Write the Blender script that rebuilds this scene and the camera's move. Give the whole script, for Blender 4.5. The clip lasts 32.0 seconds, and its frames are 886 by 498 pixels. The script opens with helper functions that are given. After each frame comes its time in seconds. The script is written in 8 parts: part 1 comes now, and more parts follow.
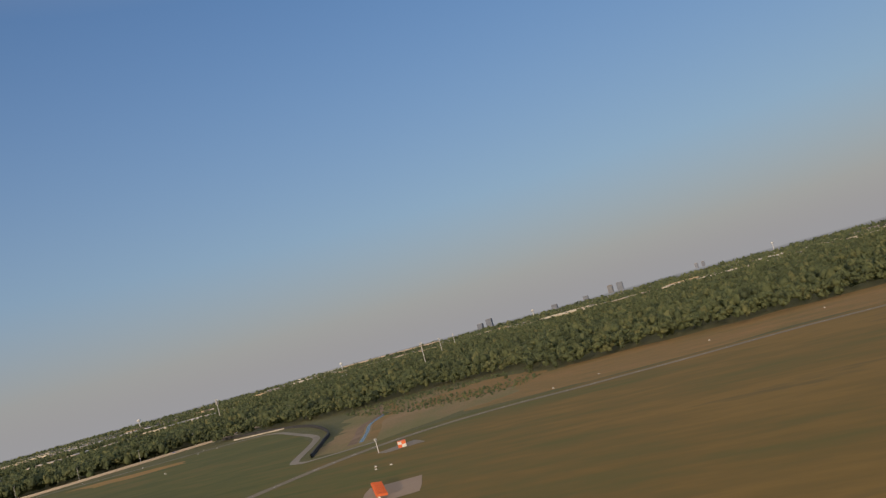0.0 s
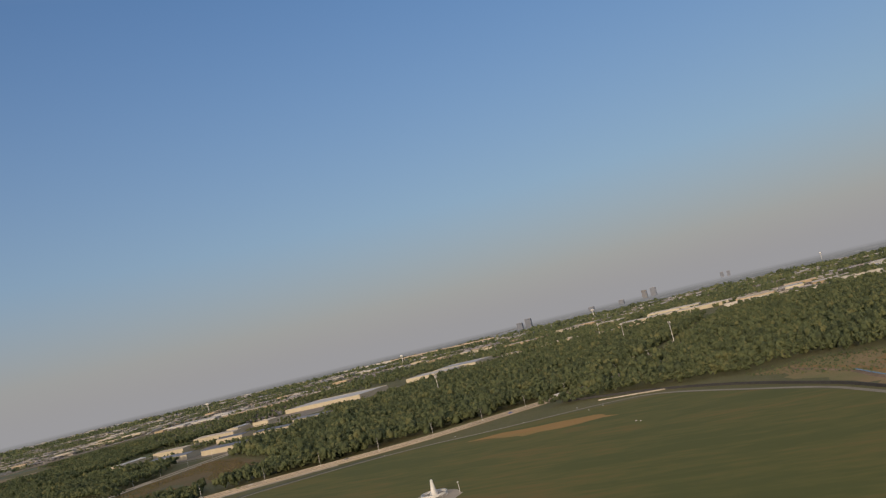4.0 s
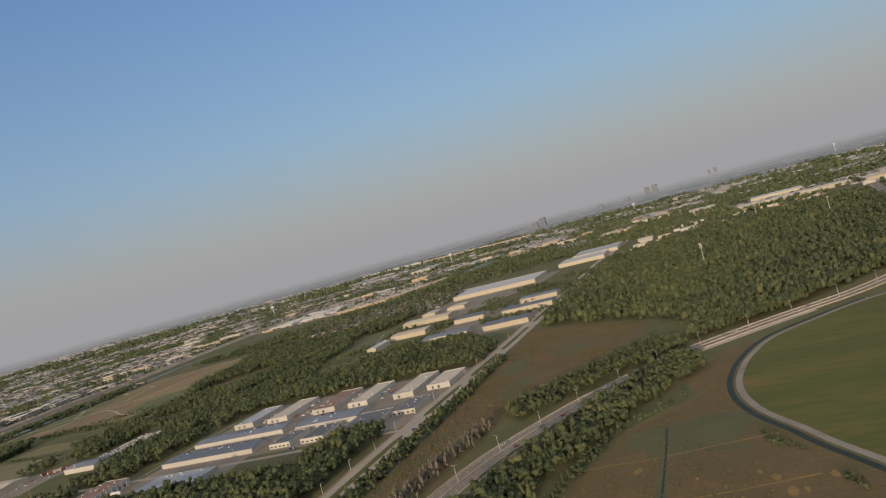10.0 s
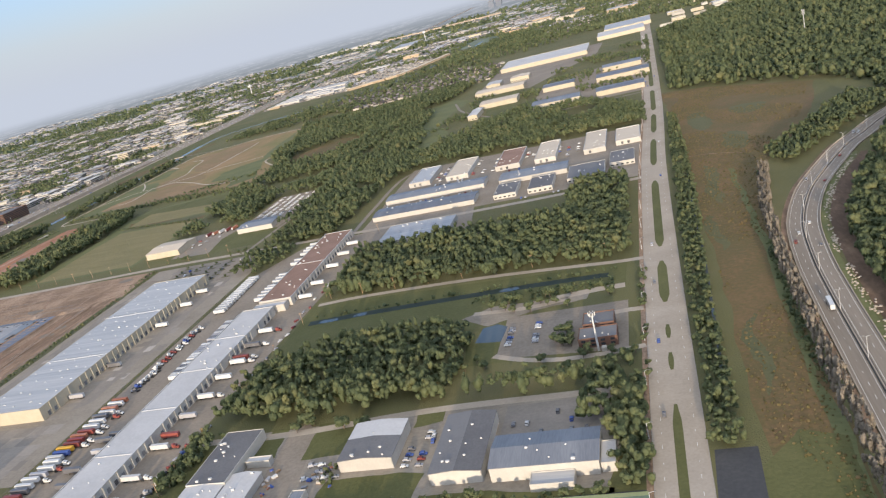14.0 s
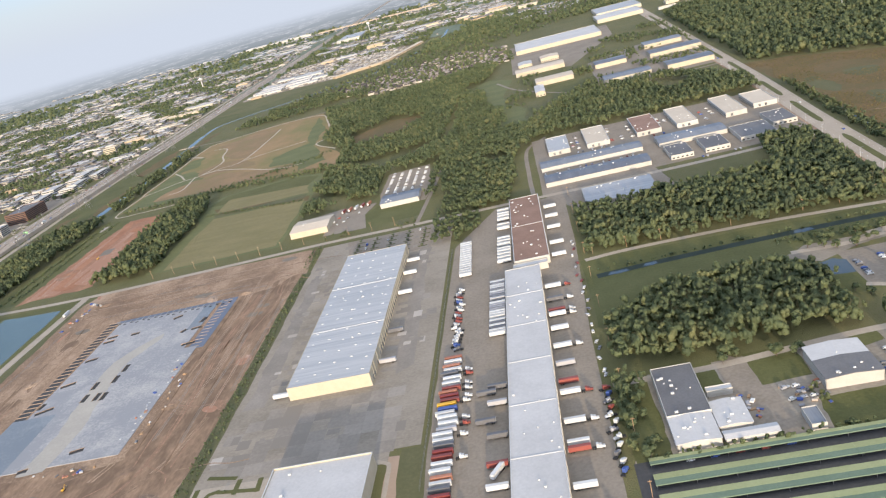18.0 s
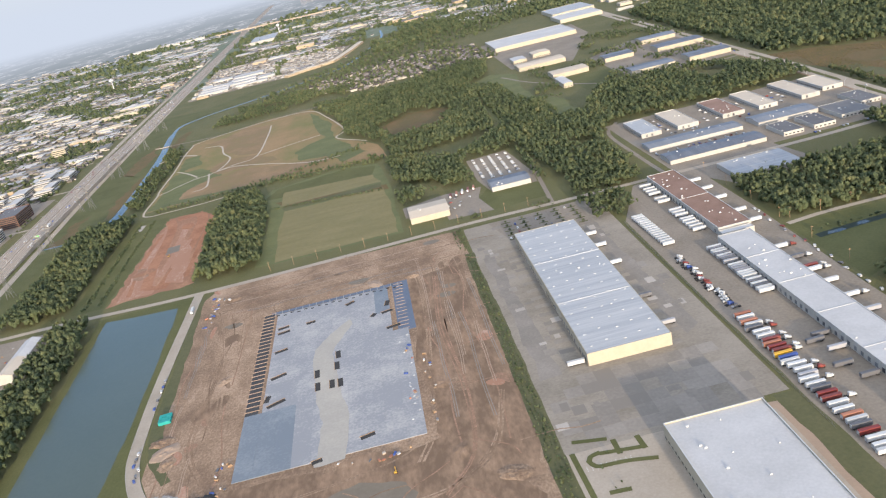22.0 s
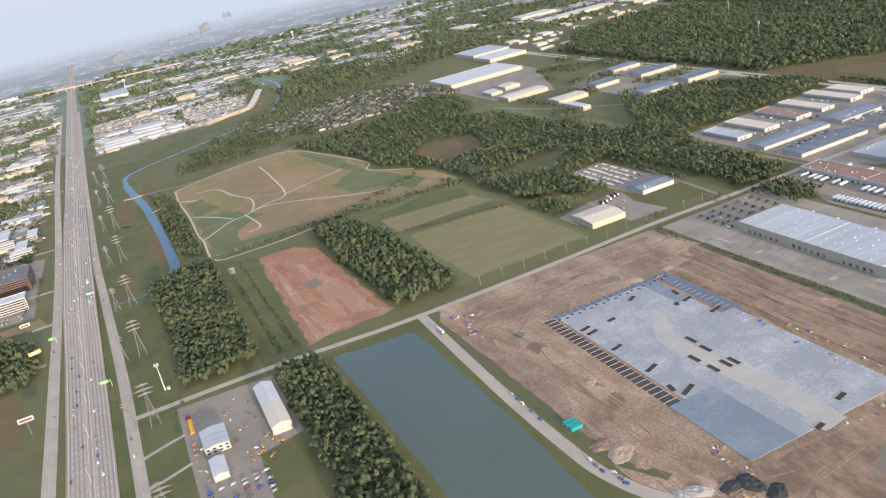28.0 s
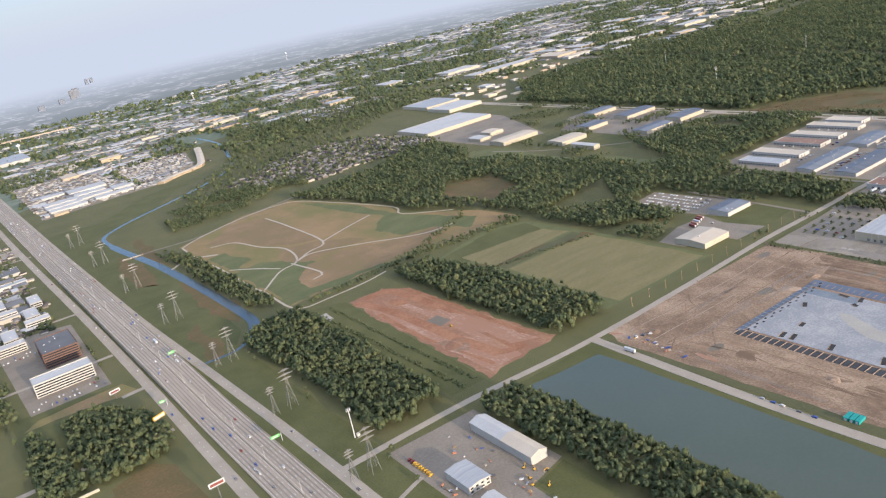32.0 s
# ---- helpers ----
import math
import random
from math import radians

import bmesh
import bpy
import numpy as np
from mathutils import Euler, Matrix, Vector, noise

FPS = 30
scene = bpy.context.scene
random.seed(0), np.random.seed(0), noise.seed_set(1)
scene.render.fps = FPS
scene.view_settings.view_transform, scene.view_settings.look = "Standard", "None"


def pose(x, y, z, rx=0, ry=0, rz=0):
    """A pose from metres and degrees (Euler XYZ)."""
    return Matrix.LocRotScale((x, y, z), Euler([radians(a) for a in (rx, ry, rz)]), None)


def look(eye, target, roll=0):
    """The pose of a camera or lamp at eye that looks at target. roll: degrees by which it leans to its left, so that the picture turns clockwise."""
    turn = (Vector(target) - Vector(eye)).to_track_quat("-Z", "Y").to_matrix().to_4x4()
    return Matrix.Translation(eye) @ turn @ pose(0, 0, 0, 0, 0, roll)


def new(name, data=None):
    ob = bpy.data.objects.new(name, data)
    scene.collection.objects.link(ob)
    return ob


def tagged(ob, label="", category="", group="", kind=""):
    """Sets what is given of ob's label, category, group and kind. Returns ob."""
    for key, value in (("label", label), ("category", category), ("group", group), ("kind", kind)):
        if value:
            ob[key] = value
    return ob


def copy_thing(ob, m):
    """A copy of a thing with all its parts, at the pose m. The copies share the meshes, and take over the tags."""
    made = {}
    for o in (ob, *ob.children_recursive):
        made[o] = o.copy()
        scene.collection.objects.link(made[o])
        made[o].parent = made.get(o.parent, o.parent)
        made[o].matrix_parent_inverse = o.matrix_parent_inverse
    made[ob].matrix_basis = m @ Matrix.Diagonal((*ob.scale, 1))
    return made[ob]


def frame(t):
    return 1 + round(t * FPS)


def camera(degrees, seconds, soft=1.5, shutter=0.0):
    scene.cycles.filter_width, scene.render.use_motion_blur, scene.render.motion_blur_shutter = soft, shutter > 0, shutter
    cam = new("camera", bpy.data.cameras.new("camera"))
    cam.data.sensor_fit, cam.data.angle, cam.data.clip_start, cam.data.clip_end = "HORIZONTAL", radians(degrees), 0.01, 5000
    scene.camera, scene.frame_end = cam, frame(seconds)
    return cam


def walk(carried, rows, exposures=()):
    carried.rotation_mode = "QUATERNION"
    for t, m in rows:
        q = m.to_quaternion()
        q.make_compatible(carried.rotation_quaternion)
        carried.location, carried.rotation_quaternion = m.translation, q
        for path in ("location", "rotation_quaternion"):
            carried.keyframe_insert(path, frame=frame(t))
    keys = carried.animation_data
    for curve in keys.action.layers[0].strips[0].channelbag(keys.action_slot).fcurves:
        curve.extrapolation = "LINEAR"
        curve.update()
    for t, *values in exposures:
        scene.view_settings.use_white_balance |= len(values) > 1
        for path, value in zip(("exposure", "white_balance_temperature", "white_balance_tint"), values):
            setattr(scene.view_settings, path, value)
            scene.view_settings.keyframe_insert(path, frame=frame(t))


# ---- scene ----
cam = camera(59.0, 32.0, soft=1.25)
PATH = [
    (0.0, (636.74, -196.63, 18.93), (617.95, -150.59, 24.15), -15.53),
    (0.5, (619.88, -205.49, 21.59), (601.21, -159.39, 26.77), -15.29),
    (1.0, (602.76, -214.19, 24.34), (584.10, -168.12, 29.73), -15.14),
    (1.5, (585.43, -222.73, 27.18), (566.78, -176.65, 32.54), -14.94),
    (2.0, (567.93, -231.09, 30.06), (549.31, -184.99, 35.38), -14.79),
    (2.5, (550.32, -239.24, 32.97), (531.81, -193.11, 38.33), -14.77),
    (3.0, (532.64, -247.18, 35.87), (514.12, -201.04, 41.16), -13.29),
    (3.5, (514.94, -254.88, 38.73), (496.50, -208.71, 44.00), -13.25),
    (5.5, (444.71, -283.30, 49.52), (426.77, -236.92, 54.77), -14.22),
    (6.0, (427.39, -289.96, 52.10), (409.78, -243.45, 57.27), -14.42),
    (6.5, (410.19, -296.53, 54.66), (392.97, -249.87, 59.77), -14.72),
    (7.0, (393.11, -303.07, 57.23), (376.31, -256.24, 62.24), -15.09),
    (7.5, (376.17, -309.61, 59.83), (359.71, -262.66, 64.81), -15.54),
    (8.0, (359.39, -316.19, 62.48), (343.22, -269.13, 67.36), -15.93),
    (8.5, (342.75, -322.86, 65.18), (326.69, -275.72, 69.57), -16.03),
    (9.0, (326.25, -329.58, 67.93), (310.00, -282.38, 70.71), -15.83),
    (9.5, (309.85, -336.31, 70.72), (293.27, -289.14, 71.15), -15.48),
    (10.0, (293.53, -342.99, 73.53), (276.85, -295.87, 72.35), -15.17),
    (10.5, (277.26, -349.59, 76.35), (260.64, -302.53, 73.30), -14.94),
    (11.0, (261.01, -356.06, 79.15), (244.61, -309.12, 73.86), -14.80),
    (11.5, (244.77, -362.35, 81.93), (228.70, -315.57, 74.67), -14.65),
    (12.0, (228.49, -368.43, 84.67), (212.75, -321.87, 75.48), -14.60),
    (12.5, (212.16, -374.24, 87.37), (196.80, -327.86, 76.73), -14.63),
    (13.0, (195.78, -379.77, 90.01), (180.81, -333.71, 77.60), -14.87),
    (13.5, (179.35, -385.01, 92.63), (164.78, -339.33, 78.46), -14.93),
    (14.0, (162.87, -389.94, 95.21), (148.84, -344.47, 79.84), -15.08),
    (14.5, (146.34, -394.54, 97.78), (132.92, -349.10, 81.81), -15.10),
    (15.0, (129.78, -398.80, 100.35), (117.01, -353.36, 83.87), -15.10),
    (15.5, (113.17, -402.71, 102.92), (101.16, -357.16, 86.16), -15.12),
    (17.5, (46.39, -414.53, 113.31), (38.02, -368.29, 96.23), -15.24),
    (18.0, (29.61, -416.49, 115.89), (22.25, -370.14, 98.65), -15.14),
    (18.5, (12.79, -418.04, 118.43), (6.47, -371.65, 100.87), -14.99),
    (19.0, (-4.06, -419.17, 120.91), (-9.32, -372.73, 103.15), -14.80),
    (19.5, (-20.94, -419.87, 123.33), (-25.18, -373.44, 105.25), -14.48),
    (20.0, (-37.86, -420.13, 125.66), (-40.89, -373.68, 107.40), -14.00),
    (20.5, (-54.81, -419.96, 127.89), (-56.64, -373.48, 109.53), -13.67),
    (21.0, (-71.77, -419.33, 130.02), (-72.42, -372.89, 111.53), -13.38),
    (21.5, (-88.73, -418.26, 132.05), (-88.25, -371.86, 113.43), -13.42),
    (22.0, (-105.67, -416.73, 133.96), (-103.98, -370.43, 115.18), -13.34),
    (22.5, (-122.56, -414.75, 135.76), (-119.69, -368.55, 116.84), -13.41),
    (23.0, (-139.39, -412.29, 137.45), (-135.35, -366.28, 118.30), -13.38),
    (23.5, (-156.14, -409.37, 139.02), (-150.87, -363.54, 119.74), -12.91),
    (24.0, (-172.79, -405.97, 140.48), (-166.35, -360.32, 121.12), -12.62),
    (24.5, (-189.32, -402.10, 141.81), (-181.73, -356.72, 122.23), -12.40),
    (25.0, (-205.73, -397.76, 143.04), (-197.00, -352.62, 123.38), -12.29),
    (25.5, (-222.00, -392.97, 144.18), (-212.14, -348.05, 124.56), -12.39),
    (27.5, (-285.64, -369.68, 148.33), (-270.98, -325.67, 129.65), -12.10),
    (28.0, (-301.15, -362.89, 149.36), (-285.24, -319.12, 131.18), -11.99),
    (28.5, (-316.50, -355.76, 150.43), (-299.41, -312.30, 132.55), -11.83),
    (29.0, (-331.65, -348.26, 151.52), (-313.39, -305.10, 134.10), -11.58),
    (29.5, (-346.60, -340.42, 152.63), (-327.14, -297.63, 135.59), -11.47),
    (30.0, (-361.32, -332.21, 153.77), (-340.81, -289.77, 137.07), -11.56),
    (30.5, (-375.79, -323.63, 154.91), (-354.12, -281.75, 138.28), -11.38),
    (31.0, (-390.00, -314.69, 156.05), (-367.27, -273.39, 139.39), -11.37),
    (31.5, (-403.92, -305.38, 157.19), (-380.07, -264.65, 140.70), -11.31),
    (32.0, (-417.54, -295.70, 158.32), (-392.66, -255.49, 142.08), -11.30),
]
EXPOSURES = ((0, 0.1, 6950, 16), (8, 0.1, 6900, 16), (10, 0.22, 6850, 15), (13, 0.91, 6080, 14), (19, 1.28, 6060, 13), (28, 1.26, 5890, 14), (32, 1.21, 5890, 15))
walk(cam, [(t, look(*p)) for t, *p in PATH], EXPOSURES)

# ---- world, sun and exposure ----
HAZE = (0.284, 0.302, 0.322)          # glow of the low haze at the horizon
SKY = 0.14
SUN_EL, SUN_AZ = 8.8, -86.0      # height, and bearing of the sun counted from +x towards +y
world = bpy.data.worlds.new("sky")
scene.world = world
world.use_nodes = True
wn, wl = world.node_tree.nodes, world.node_tree.links
wn.clear()
w_out, w_bg, w_sky = wn.new("ShaderNodeOutputWorld"), wn.new("ShaderNodeBackground"), wn.new("ShaderNodeTexSky")
w_sky.sky_type, w_sky.sun_disc = "NISHITA", False
w_sky.sun_elevation, w_sky.sun_rotation = radians(SUN_EL), radians(90.0 - SUN_AZ)
w_sky.air_density, w_sky.dust_density, w_sky.ozone_density, w_sky.altitude = 1.2, 0.6, 4.0, 50
w_co, w_sep, w_ramp, w_tone, w_mix = wn.new("ShaderNodeTexCoord"), wn.new("ShaderNodeSeparateXYZ"), wn.new("ShaderNodeValToRGB"), wn.new("ShaderNodeValToRGB"), wn.new("ShaderNodeMix")
w_mix.data_type = "RGBA"
for ramp, stops in ((w_ramp, ((0.0, (1, 1, 1)), (0.06, (0.85, 0.85, 0.85)), (0.16, (0.62, 0.62, 0.62)), (0.45, (0.30, 0.30, 0.30)), (0.85, (0.72, 0.72, 0.72)))),
                    (w_tone, ((0.0, HAZE), (0.05, HAZE), (0.16, (0.208, 0.30, 0.435)), (0.45, (0.095, 0.20, 0.46)), (0.62, (0.42, 0.43, 0.46)), (0.85, (0.62, 0.62, 0.60))))):
    e = ramp.color_ramp.elements
    e[0].position, e[0].color = stops[0][0], (*stops[0][1], 1)
    e[1].position, e[1].color = stops[-1][0], (*stops[-1][1], 1)
    for at, c in stops[1:-1]:
        e.new(at).color = (*c, 1)
w_gain = wn.new("ShaderNodeVectorMath")
w_gain.operation = "SCALE"
w_gain.inputs["Scale"].default_value = 1.0 / SKY
wl.new(w_sep.outputs[2], w_tone.inputs[0])
wl.new(w_tone.outputs[0], w_gain.inputs[0])
wl.new(w_gain.outputs[0], w_mix.inputs[7])    # low haze, thinning upwards, then brightened overhead out of view to fill shadows
wl.new(w_co.outputs["Generated"], w_sep.inputs[0])
wl.new(w_sep.outputs[2], w_ramp.inputs[0])
wl.new(w_ramp.outputs[0], w_mix.inputs[0])
wl.new(w_sky.outputs[0], w_mix.inputs[6])
# glow of the haze round the low sun
w_dot, w_pow, w_glow, w_add = wn.new("ShaderNodeVectorMath"), wn.new("ShaderNodeMath"), wn.new("ShaderNodeVectorMath"), wn.new("ShaderNodeVectorMath")
w_dot.operation, w_pow.operation, w_glow.operation, w_add.operation = "DOT_PRODUCT", "POWER", "SCALE", "ADD"
w_dot.inputs[1].default_value = (math.cos(radians(SUN_AZ)) * math.cos(radians(SUN_EL)), math.sin(radians(SUN_AZ)) * math.cos(radians(SUN_EL)), math.sin(radians(SUN_EL)))
w_pow.use_clamp = True
w_pow.inputs[1].default_value = 3.0
w_glow.inputs[0].default_value = [0.85 / SKY * c for c in (1.0, 0.86, 0.66)]
wl.new(w_co.outputs["Generated"], w_dot.inputs[0])
w_pos = wn.new("ShaderNodeMath")
w_pos.operation = "MAXIMUM"
w_pos.inputs[1].default_value = 0.0
wl.new(w_dot.outputs["Value"], w_pos.inputs[0])
wl.new(w_pos.outputs[0], w_pow.inputs[0])
wl.new(w_pow.outputs[0], w_glow.inputs["Scale"])
wl.new(w_mix.outputs[2], w_add.inputs[0])
wl.new(w_glow.outputs[0], w_add.inputs[1])
wl.new(w_add.outputs[0], w_bg.inputs[0])
wl.new(w_bg.outputs[0], w_out.inputs[0])
w_bg.inputs[1].default_value = SKY
sun = new("sun", bpy.data.lights.new("sun", "SUN"))
sun.data.energy, sun.data.angle, sun.data.color = 2.8, radians(1.0), (1.0, 0.80, 0.55)
sun.matrix_world = look((0, 0, 300), (-math.cos(radians(SUN_AZ)) * 100, -math.sin(radians(SUN_AZ)) * 100, 300 - 100 * math.tan(radians(SUN_EL))))

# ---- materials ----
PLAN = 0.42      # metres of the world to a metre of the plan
def material(name, colors, scale=0.05, fine=2.0, rough=0.9, bump=0.3, metal=0.0, rand=0.0, island=0.0, fine_mix=0.35, stretch=(1, 1, 1), tint=0.0, leaf=0.0, spec=0.3, depth=0.2, drift=None, ridge=0.0):
    """Two scales of noise between the given colours, with fine relief. rand: change from object to object; island: from piece to piece."""
    m = bpy.data.materials.new(name)
    m.use_nodes = True
    n, l = m.node_tree.nodes, m.node_tree.links
    bsdf = n["Principled BSDF"]
    geo, mp = n.new("ShaderNodeNewGeometry"), n.new("ShaderNodeMapping")
    mp.inputs["Scale"].default_value = [q / PLAN for q in stretch]
    l.new(geo.outputs["Position"], mp.inputs[0])
    big, small, ramp = n.new("ShaderNodeTexNoise"), n.new("ShaderNodeTexNoise"), n.new("ShaderNodeValToRGB")
    big.inputs["Scale"].default_value, big.inputs["Detail"].default_value, big.inputs["Roughness"].default_value = scale, 9, 0.66
    small.inputs["Scale"].default_value, small.inputs["Detail"].default_value = fine, 3
    for q in (big, small):
        l.new(mp.outputs[0], q.inputs["Vector"])
    mix = n.new("ShaderNodeMix")
    mix.inputs[0].default_value = fine_mix
    l.new(big.outputs[0], mix.inputs[2])
    l.new(small.outputs[0], mix.inputs[3])
    value = mix.outputs[0]
    def add(out, gain):
        a = n.new("ShaderNodeMath")
        a.operation = "MULTIPLY_ADD"
        a.inputs[1].default_value, a.inputs[2].default_value = gain, -gain / 2
        l.new(out, a.inputs[0])
        b = n.new("ShaderNodeMath")
        l.new(value, b.inputs[0])
        l.new(a.outputs[0], b.inputs[1])
        return b.outputs[0]
    if rand:
        value = add(n.new("ShaderNodeObjectInfo").outputs["Random"], rand)
    if drift:
        # the tone leans over from one side of the place to the other
        axes, lean = n.new("ShaderNodeSeparateXYZ"), n.new("ShaderNodeMapRange")
        lean.inputs[1].default_value, lean.inputs[2].default_value = drift[0] * PLAN, drift[1] * PLAN
        l.new(geo.outputs["Position"], axes.inputs[0])
        l.new(axes.outputs[0], lean.inputs[0])
        value = add(lean.outputs[0], drift[2])
    if ridge:
        # ruts and streaks
        rut, turned = n.new("ShaderNodeTexNoise"), n.new("ShaderNodeMapRange")
        rut.noise_type = "RIDGED_MULTIFRACTAL"
        rut.inputs["Scale"].default_value, rut.inputs["Detail"].default_value, rut.inputs["Distortion"].default_value = 0.055, 4, 0.6
        l.new(mp.outputs[0], rut.inputs["Vector"])
        turned.inputs[1].default_value, turned.inputs[2].default_value = 0.2, 1.6
        l.new(rut.outputs[0], turned.inputs[0])
        value = add(turned.outputs[0], ridge)
    if island:
        value = add(geo.outputs["Random Per Island"], island)
    if tint:
        at = n.new("ShaderNodeAttribute")
        at.attribute_name = "tint"
        value = add(at.outputs["Fac"], tint)
    e = ramp.color_ramp.elements
    lo, hi = 0.30, 0.70
    e[0].position, e[1].position = lo, hi
    e[0].color, e[1].color = (*colors[0], 1), (*colors[-1], 1)
    for k, c in enumerate(colors[1:-1], 1):
        e.new(lo + (hi - lo) * k / (len(colors) - 1)).color = (*c, 1)
    l.new(value, ramp.inputs[0])
    l.new(ramp.outputs[0], bsdf.inputs["Base Color"])
    bsdf.inputs["Roughness"].default_value, bsdf.inputs["Metallic"].default_value = rough, metal
    bsdf.inputs["Specular IOR Level"].default_value = spec
    if bump:
        b = n.new("ShaderNodeBump")
        b.inputs["Strength"].default_value, b.inputs["Distance"].default_value = bump, depth
        l.new(small.outputs[0], b.inputs["Height"])
        l.new(b.outputs[0], bsdf.inputs["Normal"])
    if leaf:
        tr, sh = n.new("ShaderNodeBsdfTranslucent"), n.new("ShaderNodeMixShader")
        sh.inputs[0].default_value = leaf
        l.new(ramp.outputs[0], tr.inputs[0])
        l.new(bsdf.outputs[0], sh.inputs[1])
        l.new(tr.outputs[0], sh.inputs[2])
        l.new(sh.outputs[0], n["Material Output"].inputs[0])
    return m

